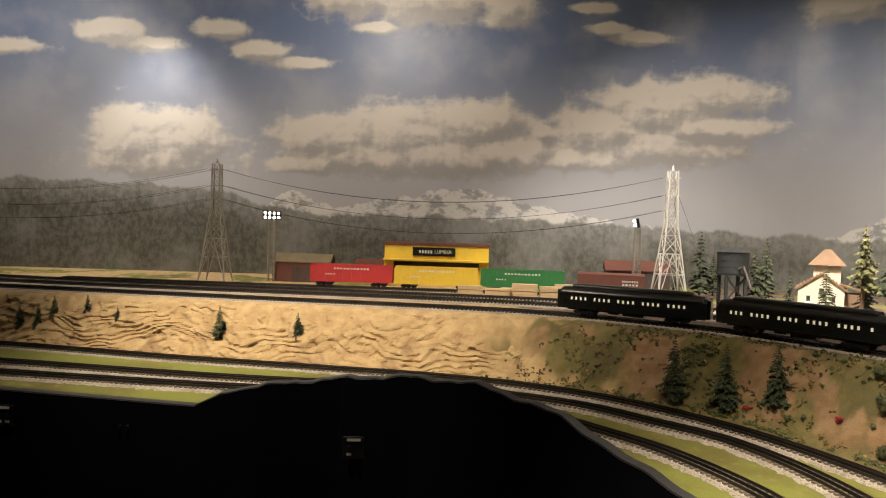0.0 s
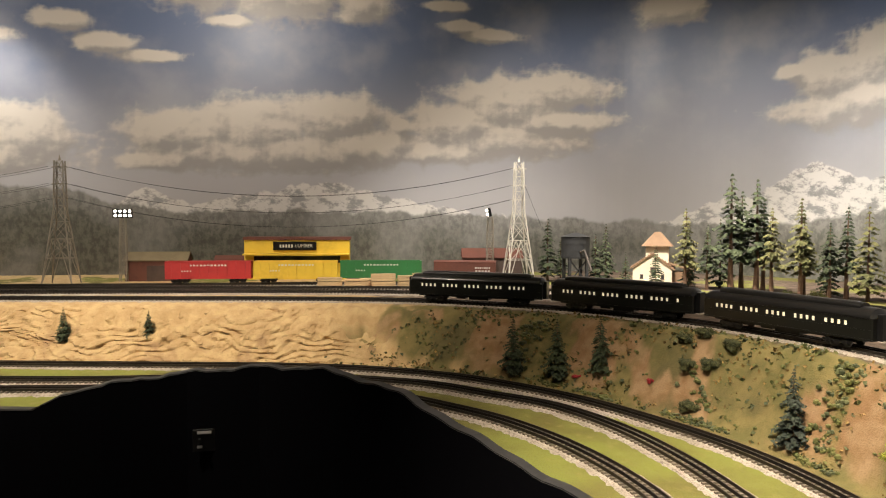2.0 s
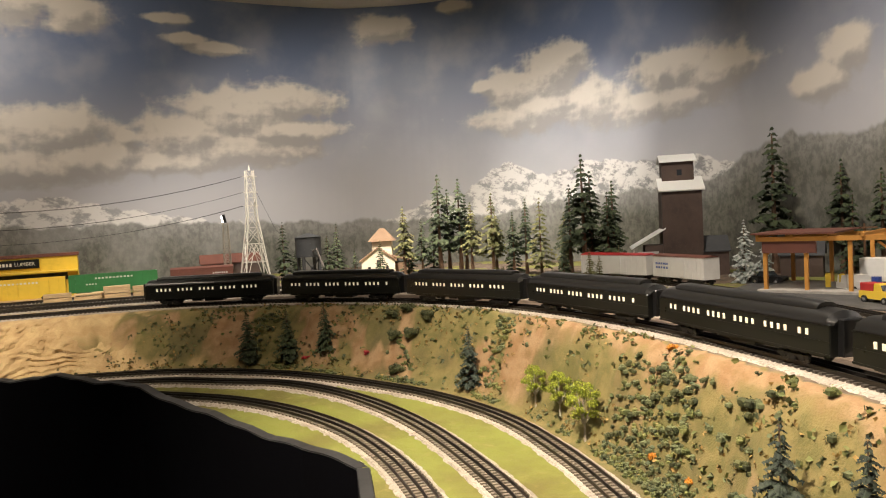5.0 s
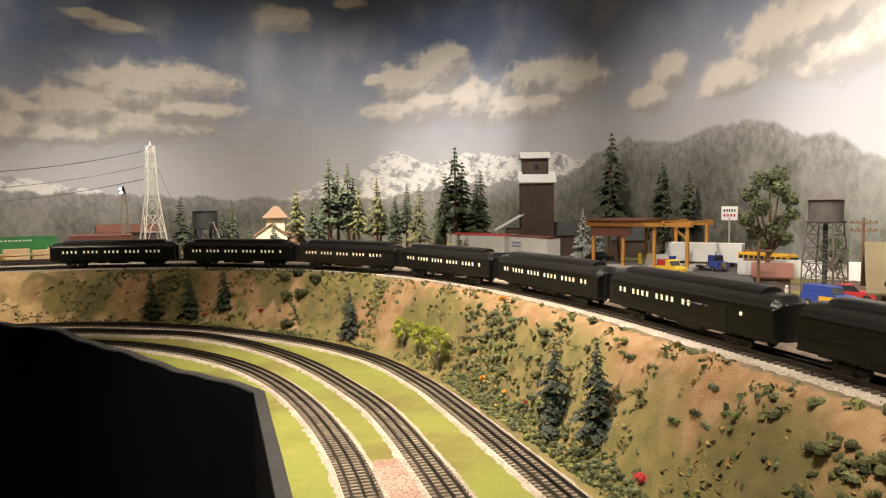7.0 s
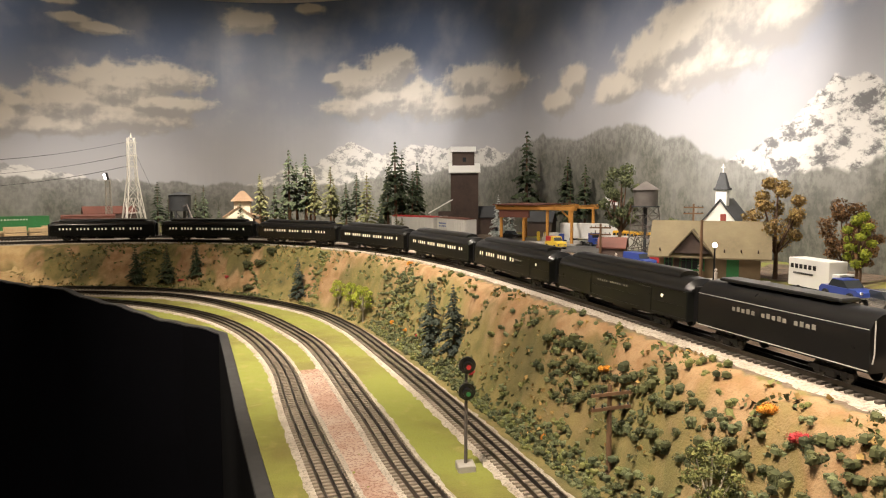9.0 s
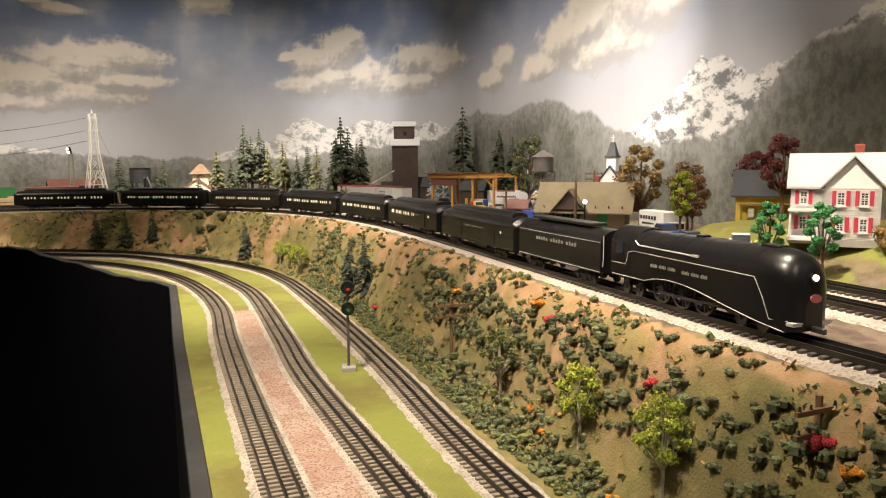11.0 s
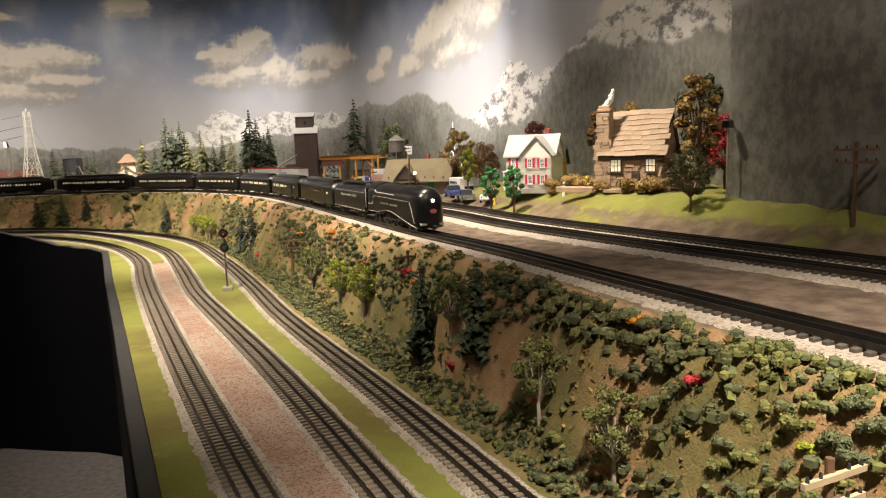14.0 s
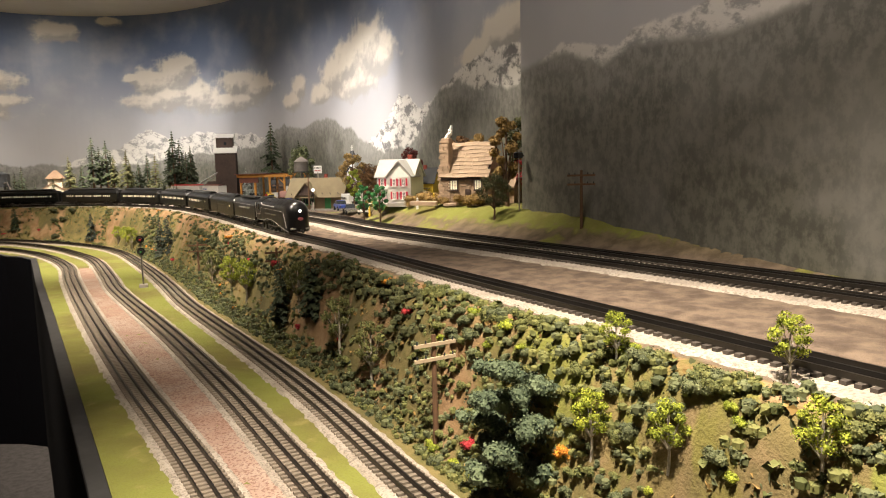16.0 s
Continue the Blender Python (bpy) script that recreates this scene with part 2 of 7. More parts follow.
# ---- mesh helpers ----
class Form:
    """Gathers vertices and faces of one part."""

    def __init__(self):
        self.v, self.f = [], []

    def add(self, vs, fs, m=None):
        k = len(self.v)
        self.v += [tuple(m @ Vector(p)) for p in vs] if m is not None else [tuple(p) for p in vs]
        self.f += [tuple(k + i for i in f) for f in fs]
        return self

    def box(self, sx, sy, sz, m=None, x=0, y=0, z=0, bevel=0.0):
        """A box whose base centre is at x, y, z; bevel rounds its upright and top edges."""
        a, b, e = sx / 2, sy / 2, bevel
        if not e:
            vs = [(x + i * a, y + j * b, z + k * sz) for k in (0, 1) for j in (-1, 1) for i in (-1, 1)]
            return self.add(vs, [(0, 2, 3, 1), (4, 5, 7, 6), (0, 1, 5, 4), (1, 3, 7, 5), (3, 2, 6, 7), (2, 0, 4, 6)], m)
        ring = lambda d, h: [(x + i, y + j, z + h) for i, j in ((-a + d + e, -b + d), (a - d - e, -b + d), (a - d, -b + d + e), (a - d, b - d - e), (a - d - e, b - d), (-a + d + e, b - d), (-a + d, b - d - e), (-a + d, -b + d + e))]
        vs = ring(0, 0) + ring(0, sz - e) + ring(e, sz)
        fs = [tuple(range(7, -1, -1)), tuple(range(16, 24))]
        fs += [(r * 8 + i, r * 8 + (i + 1) % 8, r * 8 + 8 + (i + 1) % 8, r * 8 + 8 + i) for r in (0, 1) for i in range(8)]
        return self.add(vs, fs, m)

    def cyl(self, r1, r2, h, n=12, m=None, x=0, y=0, z=0):
        vs = [(x + r * math.cos(6.28318 * i / n), y + r * math.sin(6.28318 * i / n), z + k) for r, k in ((r1, 0), (r2, h)) for i in range(n)]
        fs = [tuple(range(n - 1, -1, -1)), tuple(range(n, 2 * n))] + [(i, (i + 1) % n, n + (i + 1) % n, n + i) for i in range(n)]
        return self.add(vs, fs, m)

    def prism(self, poly, y0, y1, m=None):
        """The outline poly (x, z) drawn out along y."""
        n = len(poly)
        vs = [(px, y, pz) for y in (y0, y1) for px, pz in poly]
        return self.add(vs, [tuple(range(n)), tuple(range(2 * n - 1, n - 1, -1))] + [(i, n + i, n + (i + 1) % n, (i + 1) % n) for i in range(n)], m)

    def bar(self, a, b, w, h=None, up=(0, 0, 1)):
        """A square bar from a to b."""
        a, b = Vector(a), Vector(b)
        d = (b - a).normalized()
        s = d.cross(Vector(up))
        s = s.normalized() if s.length > 1e-4 else Vector((1, 0, 0))
        u = s.cross(d)
        s, u = s * w / 2, u * (h or w) / 2
        vs = [p + i * s + j * u for p in (a, b) for i, j in ((-1, -1), (1, -1), (1, 1), (-1, 1))]
        return self.add(vs, [(3, 2, 1, 0), (4, 5, 6, 7), (0, 1, 5, 4), (1, 2, 6, 5), (2, 3, 7, 6), (3, 0, 4, 7)])

    def tube(self, pts, r, n=6, r2=None):
        """A round rod along pts, tapering to r2."""
        pts = [Vector(p) for p in pts]
        k0 = len(self.v)
        for i, p in enumerate(pts):
            d = (pts[min(i + 1, len(pts) - 1)] - pts[max(i - 1, 0)]).normalized()
            s = d.cross(Vector((0.3, 0.5, 0.8))).normalized()
            u = d.cross(s)
            rr = r + ((r2 if r2 is not None else r) - r) * i / max(1, len(pts) - 1)
            self.v += [tuple(p + rr * (math.cos(6.28318 * k / n) * s + math.sin(6.28318 * k / n) * u)) for k in range(n)]
        for i in range(len(pts) - 1):
            self.f += [(k0 + i * n + k, k0 + i * n + (k + 1) % n, k0 + (i + 1) * n + (k + 1) % n, k0 + (i + 1) * n + k) for k in range(n)]
        self.f += [tuple(k0 + k for k in range(n - 1, -1, -1)), tuple(k0 + (len(pts) - 1) * n + k for k in range(n))]
        return self

    def ball(self, r, m=None, n=10, k=6, x=0, y=0, z=0, squash=1.0, rough=0.0):
        vs = [(x, y, z - r * squash)]
        for j in range(1, k):
            a = math.pi * j / k - math.pi / 2
            for i in range(n):
                q = r * (1 + rough * (random.random() - 0.5))
                vs.append((x + q * math.cos(a) * math.cos(6.28318 * i / n), y + q * math.cos(a) * math.sin(6.28318 * i / n), z + q * math.sin(a) * squash))
        vs.append((x, y, z + r * squash))
        fs = [(0, 1 + (i + 1) % n, 1 + i) for i in range(n)]
        fs += [(1 + j * n + i, 1 + j * n + (i + 1) % n, 1 + (j + 1) * n + (i + 1) % n, 1 + (j + 1) * n + i) for j in range(k - 2) for i in range(n)]
        fs += [(len(vs) - 1, 1 + (k - 2) * n + i, 1 + (k - 2) * n + (i + 1) % n) for i in range(n)]
        return self.add(vs, fs, m)

    def mesh(self, name, material, smooth=False):
        me = bpy.data.meshes.new(name)
        me.from_pydata(self.v, [], self.f)
        me.materials.append(material)
        if smooth:
            me.polygons.foreach_set("use_smooth", [True] * len(me.polygons))
            me.set_sharp_from_angle(angle=radians(38))
        return me


def thing(name, label, category, m=None, group="", kind=""):
    ob = new(name)
    ob.empty_display_size = 0.02
    ob.matrix_world = m if m is not None else Matrix()
    return tagged(ob, label, category, group, kind)


def part(name, form, material, parent, label="", smooth=False):
    ob = new(name, form.mesh(name, material, smooth) if isinstance(form, Form) else form)
    ob.parent = parent
    if label:
        ob["label"] = label
    return ob


def whole(name, form, material, label, category="", group="", kind="", m=None, smooth=False):
    ob = new(name, form.mesh(name, material, smooth))
    if m is not None:
        ob.matrix_world = m
    return tagged(ob, label, category, group, kind)


# ---- plan curves ----
def curve(points, n=14):
    p = np.array(points, float)
    q = np.vstack([2 * p[0] - p[1], p, 2 * p[-1] - p[-2]])
    out = []
    for i in range(1, len(q) - 2):
        a, b, c, d = q[i - 1 : i + 3]
        for t in np.linspace(0, 1, n, endpoint=False):
            out.append(0.5 * (2 * b + (c - a) * t + (2 * a - 5 * b + 4 * c - d) * t * t + (3 * b - a - 3 * c + d) * t**3))
    return np.array(out + [p[-1]])


def even(line, step):
    """The line at even steps: places and directions."""
    seg = np.r_[0, np.cumsum(np.linalg.norm(np.diff(line, axis=0), axis=1))]
    s = np.arange(0, seg[-1], step)
    at = lambda u: np.stack([np.interp(u, seg, line[:, 0]), np.interp(u, seg, line[:, 1])], 1)
    d = at(s + 0.004) - at(s - 0.004)
    return at(s), d / np.linalg.norm(d, axis=1)[:, None], s


def offset(xy, line):
    """Signed distance of places from a line, positive on its left."""
    best, sign = np.full(len(xy), 9.0), np.zeros(len(xy))
    pts, d, _ = even(line, 0.03)
    for p, q in zip(pts, d):
        off = xy - p
        r = np.hypot(off[:, 0], off[:, 1])
        near = r < best
        best[near], sign[near] = r[near], np.sign(q[0] * off[near, 1] - q[1] * off[near, 0])
    return best * sign


LOW_A = curve([(-2.4, 1.88), (-1.0, 1.71), (-0.48, 1.65), (0.0, 1.61), (0.3, 1.52), (0.47, 1.39), (0.58, 1.27), (0.67, 1.1), (0.715, 0.9), (0.7, 0.65), (0.61, 0.3), (0.47, -0.06), (0.32, -0.47), (0.12, -1.04), (-0.04, -1.52), (-0.2, -2.02), (-0.43, -2.65), (-0.62, -3.2)])
LOW_B = curve([(-2.4, 2.05), (-1.08, 1.83), (-0.43, 1.73), (0.1, 1.69), (0.4, 1.6), (0.57, 1.48), (0.71, 1.36), (0.81, 1.16), (0.85, 0.9), (0.82, 0.6), (0.75, 0.34), (0.57, -0.14), (0.44, -0.48), (0.22, -1.17), (0.04, -1.69), (-0.13, -2.14), (-0.34, -2.7), (-0.52, -3.2)])
LOW_C = curve([(-2.4, 2.3), (-1.25, 2.08), (-0.67, 1.95), (-0.23, 1.87), (0.1, 1.81), (0.35, 1.73), (0.55, 1.62), (0.74, 1.45), (0.88, 1.26), (0.98, 1.06), (1.02, 0.84), (0.99, 0.62), (0.92, 0.38), (0.76, -0.08), (0.6, -0.5), (0.44, -0.9), (0.24, -1.48), (0.1, -1.86), (-0.05, -2.22), (-0.24, -2.7), (-0.42, -3.2)])
UP_1 = curve([(-2.4, 2.52), (-1.19, 2.32), (-0.52, 2.22), (0.1, 2.13), (0.42, 2.05), (0.68, 1.91), (0.9, 1.73), (1.07, 1.5), (1.18, 1.25), (1.23, 1.0), (1.23, 0.7), (1.18, 0.4), (1.1, 0.12), (1.01, -0.13), (0.89, -0.44), (0.76, -0.75), (0.65, -1.02), (0.55, -1.27), (0.45, -1.55), (0.35, -1.79), (0.24, -2.05), (0.13, -2.33), (0.02, -2.62), (-0.2, -3.2)])
UP_2 = curve([(-2.4, 2.72), (-1.19, 2.5), (0.0, 2.37), (0.51, 2.27), (0.94, 2.05), (1.21, 1.75), (1.37, 1.4), (1.42, 1.0), (1.38, 0.6), (1.3, 0.2), (1.19, -0.18), (1.04, -0.63), (0.89, -1.02), (0.74, -1.36), (0.55, -1.98), (0.38, -2.53), (0.18, -3.1)])
UP_3 = curve([(-2.4, 2.86), (-1.19, 2.64), (0.0, 2.5), (0.53, 2.42), (1.06, 2.24), (1.37, 1.95), (1.54, 1.6), (1.61, 1.2), (1.57, 0.85), (1.49, 0.5), (1.4, 0.1), (1.31, -0.25), (1.17, -0.58), (1.03, -0.95), (0.88, -1.28), (0.68, -1.9), (0.49, -2.49), (0.31, -3.05)])
SIDING = curve([(1.66, 1.9), (1.79, 1.55), (1.84, 1.2), (1.8, 0.95), (1.66, 0.55), (1.5, 0.2)])
BACKWALL = curve([(-4, 3.3), (-1.5, 3.3), (1.1, 3.3), (1.85, 3.12), (2.32, 2.62), (2.48, 2.0), (2.47, 1.4), (2.36, 0.8), (2.16, 0.2), (1.9, -0.4), (1.62, -1.0), (1.38, -1.4), (1.15, -1.8), (1.0, -2.15)])
PANEL = np.array([(0.96, -1.71), (0.72, -2.2), (0.3, -3.06), (-0.2, -4.1)])
RIM = [(-2.4, 1.74), (-1.6, 1.66), (-0.92, 1.58), (-0.41, 1.5), (-0.3, 1.5), (-0.12, 1.52), (0.05, 1.5), (0.2, 1.43), (0.35, 1.3), (0.48, 1.1), (0.605, 0.93), (0.665, 0.79), (0.52, 0.38), (0.39, 0.02), (0.14, -0.7), (-0.11, -1.41), (-0.28, -1.89), (-0.52, -2.55), (-0.78, -3.2)]


def low(y):
    s = np.clip((np.asarray(y, float) - 0.6) / 1.3, 0, 1)
    return 0.9 + 0.058 * s * s * (3 - 2 * s)


UP = 1.105


def step01(x, a, b):
    s = np.clip((x - a) / (b - a), 0, 1)
    return s * s * (3 - 2 * s)


def waves(x, y, seed, size, octaves=4):
    """Smooth noise on arrays, about -1 to 1."""
    rng, out, amp = np.random.RandomState(seed), np.zeros_like(x), 1.0
    for _ in range(octaves):
        for _ in range(4):
            a, p = rng.uniform(0, 6.28), rng.uniform(0, 6.28, 2)
            out += amp * 0.35 * np.sin((x * math.cos(a) + y * math.sin(a)) * 6.28 / size + p[0] + 1.3 * np.sin((y * math.cos(a) - x * math.sin(a)) * 4.4 / size + p[1]))
        size, amp = size * 0.5, amp * 0.55
    return out


def slope_share(xy):
    """0 at the lower tracks, 1 on the upper level."""
    c, u = offset(xy, LOW_C), -offset(xy, UP_1)
    return np.clip((c - 0.05) / np.maximum(1e-4, np.maximum(c - 0.05, 0) + np.maximum(u - 0.058, 0)), 0, 1) * (c > 0.05), c, u


def ground_height(x, y):
    """Height of the scenic ground, its slope share and the ground cover."""
    x, y = np.atleast_1d(np.asarray(x, float)), np.atleast_1d(np.asarray(y, float))
    xy = np.stack([x, y], 1)
    f, c, u = slope_share(xy)
    west = step01(-x + 0.2 * waves(x, y, 5, 0.5), -0.55, -0.25) * step01(y, 1.2, 1.6)
    shape = f * f * (3 - 2 * f) * 0.5 + 0.5 * step01(f, 0.12, 0.82)
    z = low(y) + (UP - low(y)) * shape
    bank = np.sin(math.pi * f)
    z += bank * (0.014 * waves(x, y, 1, 0.3) + 0.007 * waves(x, y, 2, 0.06, 3) * (1 - 0.3 * west))
    strata = np.abs(np.sin(95 * (z + 0.12 * x + 0.05 * waves(x, y, 3, 0.35, 3))))
    z -= west * bank * 0.03 * (1 - strata) ** 2
    third = offset(xy, UP_3)
    lawn = step01(third, 0.055, 0.2) * step01(-y, 0.55, 0.85)
    z += lawn * (0.062 + 0.004 * waves(x, y, 4, 0.2)) + 0.0012 * waves(x, y, 6, 0.03, 2) * (np.abs(third) > 0.05)
    turf = np.maximum((c < 0.0) * 1.0, lawn)
    soil = bank**0.6 * ((0.42 + 0.4 * step01(y, 0.75, 1.0)) * step01(waves(x, y, 8, 0.3, 4), -0.3, 0.6) + 0.75 * step01(f + 0.1 * waves(x, y, 12, 0.2, 3), 0.55, 0.85) * (y < 0.9)) * step01(y, -2.2, -0.9) * (1 - west)
    soil = np.maximum(soil, 0.75 * bank**0.5 * step01(-y, 1.35, 1.6) * step01(waves(x, y, 14, 0.25, 4), -0.7, 0.2) * (1 - 0.5 * step01(-y, 2.15, 2.4)))
    soil = np.maximum(soil, step01(f, 0.74, 0.9) * (y < 1.0) * 0.8) * (f < 0.995)
    yard = (f >= 1) * (1 - lawn)
    turf = np.maximum(turf, 0.55 * step01(-y, 2.05, 2.3) * (f > 0) * (f < 1) * step01(waves(x, y, 15, 0.12, 3), -0.8, 0.1))
    turf = np.maximum(turf, 0.6 * yard * (offset(xy, UP_2) > 0) * step01(waves(x, y, 9, 0.5, 3), -0.2, 0.5))
    return z, f, np.stack([turf, soil, west, yard], 1)


def inside(xy, poly):
    hit = np.zeros(len(xy), bool)
    for (x0, y0), (x1, y1) in zip(poly, np.roll(poly, -1, axis=0)):
        cross = (y0 > xy[:, 1]) != (y1 > xy[:, 1])
        hit ^= cross & (xy[:, 0] < (x1 - x0) * (xy[:, 1] - y0) / ((y1 - y0) if y1 != y0 else 1e-9) + x0)
    return hit


def build_ground():
    step = 0.0115
    xs, ys = np.arange(-2.4, 2.56, step), np.arange(-3.2, 3.34, step)
    gx, gy = np.meshgrid(xs, ys)
    shape = gx.shape
    xy = np.stack([gx.ravel(), gy.ravel()], 1)
    back = BACKWALL[BACKWALL[:, 0] > -2.6]
    edge = np.vstack([np.array(RIM), [(-0.2, -3.2), (0.23, -3.2)], PANEL[1::-1], back[back[:, 1] > -1.75][::-1], [(-2.4, 3.3)]])
    keep = inside(xy, edge).reshape(shape)
    keep = keep | np.roll(keep, 1, 0) | np.roll(keep, 1, 1)
    z, _, cover = ground_height(xy[:, 0], xy[:, 1])
    idx = -np.ones(shape, int)
    quad = keep[:-1, :-1] & keep[1:, :-1] & keep[:-1, 1:] & keep[1:, 1:]
    used = np.zeros(shape, bool)
    for a in (slice(None, -1), slice(1, None)):
        for b in (slice(None, -1), slice(1, None)):
            used[a, b] |= quad
    idx[used] = np.arange(used.sum())
    verts = np.stack([xy[:, 0], xy[:, 1], z], 1)[used.ravel()]
    r, q = np.nonzero(quad)
    faces = np.stack([idx[r, q], idx[r, q + 1], idx[r + 1, q + 1], idx[r + 1, q]], 1)
    me = bpy.data.meshes.new("ground")
    me.from_pydata(verts.tolist(), [], faces.tolist())
    at = me.color_attributes.new("cover", "FLOAT_COLOR", "POINT")
    at.data.foreach_set("color", cover[used.ravel()].astype(np.float32).ravel())
    me.polygons.foreach_set("use_smooth", [True] * len(me.polygons))
    me.materials.append(GROUND)
    tagged(new("ground", me), "sculpted scenic ground with turf, orange soil and sandstone bank", "ground", kind="structure")


build_ground()


def build_rock_face():
    """The carved sandstone face of the west bank, in swirling ledges, a little proud of the ground."""
    foot, d, _ = even(LOW_C, 0.007)
    keep = (foot[:, 0] > -2.35) & (foot[:, 0] < 0.42) & (foot[:, 1] > 1.5)
    foot, d = foot[keep], d[keep]
    foot = foot + np.stack([-d[:, 1], d[:, 0]], 1) * 0.042
    top, e, _ = even(UP_1, 0.01)
    near = np.array([np.argmin(np.hypot(*(top - p - q).T)) for p, q in zip(foot, np.stack([-d[:, 1], d[:, 0]], 1) * 0.2)])
    head = top[near] + np.stack([e[near][:, 1], -e[near][:, 0]], 1) * 0.05
    out = np.stack([d[:, 1], -d[:, 0]], 1)
    rows = 56
    verts, cover = [], []
    for k in range(rows):
        f = k / (rows - 1)
        p = foot * (1 - f) + head * f
        z = low(foot[:, 1]) + (UP - 0.002 - low(foot[:, 1])) * (0.25 * f + 0.75 * step01(f, 0.0, 0.95))
        u = p[:, 0]
        swirl = z * 2.2 + 0.1 * waves(u, z * 2, 41, 0.5, 3)
        ledge = np.abs(((swirl * 17) % 1.0) - 0.5) * 2
        bulge = 0.012 * waves(u, z * 1.5, 42, 0.22, 3) + 0.012 * ledge**0.6 + 0.004 * waves(u, z, 43, 0.035, 3)
        edge = min(1.0, 8 * f, 7 * (1 - f))
        fade = step01(-u, -0.4, -0.2)
        push = (0.004 + np.maximum(-0.012, bulge)) * edge * fade - 0.03 * (1 - fade)
        verts.append(np.stack([p[:, 0] + out[:, 0] * push, p[:, 1] + out[:, 1] * push, z - 0.012 * (1 - fade)], 1))
        cover.append(np.stack([0 * u, 0.55 * step01(waves(u, z, 44, 0.3, 3), 0.3, 0.9), np.ones_like(u), 0 * u], 1))
    n = len(foot)
    me = bpy.data.meshes.new("ground_rock_face")
    me.from_pydata(np.vstack(verts).tolist(), [], [(k * n + i, k * n + i + 1, (k + 1) * n + i + 1, (k + 1) * n + i) for k in range(rows - 1) for i in range(n - 1)])
    me.color_attributes.new("cover", "FLOAT_COLOR", "POINT").data.foreach_set("color", np.vstack(cover).astype(np.float32).ravel())
    me.materials.append(GROUND)
    tagged(new("ground_rock_face", me), "carved pale sandstone bank with swirling ledges", "rock face", kind="structure")


build_rock_face()


# ---- room ----
def ribbon(name, line, profile, material, zfun, label, category, kind="structure", parent=None, step=0.03, smooth=False, ragged=0.0):
    """A strip with the cross-section profile (offset to the left, height) along a line."""
    p, d, _ = even(line, step)
    f = Form()
    n = len(profile)
    rng = random.Random(len(p))
    for (x, y), (dx, dy) in zip(p, d):
        z = float(zfun(x, y))
        f.v += [(x - dy * (o + e), y + dx * (o + e), z + h) for (o, h), e in ((q, rng.uniform(-ragged, ragged) if k in (0, n - 1) else 0.0) for k, q in enumerate(profile))]
    f.f = [(i * n + k, i * n + k + 1, (i + 1) * n + k + 1, (i + 1) * n + k) for i in range(len(p) - 1) for k in range(n - 1)]
    ob = new(name, f.mesh(name, material, smooth))
    if parent:
        ob.parent = parent
        return ob
    return tagged(ob, label, category, kind=kind)


def wall_strip(name, line, z0, z1, thick, material, label, fields=None, step=0.012):
    """An upright wall along a line, its face on the line and its back to the line's left; fields gives the mural's soft masks."""
    p, d, s = even(line, step)
    rows = np.linspace(z0, z1, int((z1 - z0) / (0.4 * step)) + 2)
    f = Form()
    for h in rows:
        f.v += [(x, y, h) for x, y in p]
    n, m = len(p), len(rows)
    f.f = [(j * n + i, j * n + i + 1, (j + 1) * n + i + 1, (j + 1) * n + i) for j in range(m - 1) for i in range(n - 1)]
    k = len(f.v)
    for h in (z0, z1):
        f.v += [(x - dy * thick, y + dx * thick, h) for (x, y), (dx, dy) in zip(p, d)]
    f.f += [(k + i + 1, k + i, k + n + i, k + n + i + 1) for i in range(n - 1)]
    f.f += [(i, k + i, k + i + 1, i + 1) for i in range(n - 1)] + [((m - 1) * n + i, (m - 1) * n + i + 1, k + n + i + 1, k + n + i) for i in range(n - 1)]
    f.f += [(0, (m - 1) * n, k + n, k), (n - 1, k + n - 1, k + 2 * n - 1, m * n - 1)]
    me = f.mesh(name, material)
    if fields:
        uu, vv = np.tile(s, m), np.repeat(rows, n)
        uu, vv = np.r_[uu, np.tile(s, 2)], np.r_[vv, np.repeat([z0, z1], n)]
        at = me.color_attributes.new("field", "FLOAT_COLOR", "POINT")
        at.data.foreach_set("color", fields(uu, vv).astype(np.float32).ravel())
        pl = me.attributes.new("place", "FLOAT_VECTOR", "POINT")
        pl.data.foreach_set("vector", np.stack([uu, vv, 0 * uu], 1).astype(np.float32).ravel())
    return tagged(new(name, me), label, "backdrop", kind="structure")


# clouds: lobes (middle along the wall, height, half length, half height)
CLOUDS_WEST = [
    (2.6, 1.73, 0.2, 0.12), (2.84, 1.73, 0.25, 0.12), (2.72, 1.63, 0.4, 0.07), (3.5, 1.76, 0.2, 0.09), (3.82, 1.79, 0.27, 0.1), (4.22, 1.85, 0.26, 0.09), (3.9, 1.68, 0.62, 0.08), (4.38, 1.71, 0.28, 0.09), (3.42, 1.63, 0.22, 0.045),
    (4.8, 1.83, 0.22, 0.09), (5.08, 1.93, 0.3, 0.11), (5.36, 2.0, 0.27, 0.08), (5.3, 1.85, 0.3, 0.06), (5.08, 1.76, 0.42, 0.08), (4.74, 1.69, 0.32, 0.055), (4.54, 1.81, 0.06, 0.035),
]
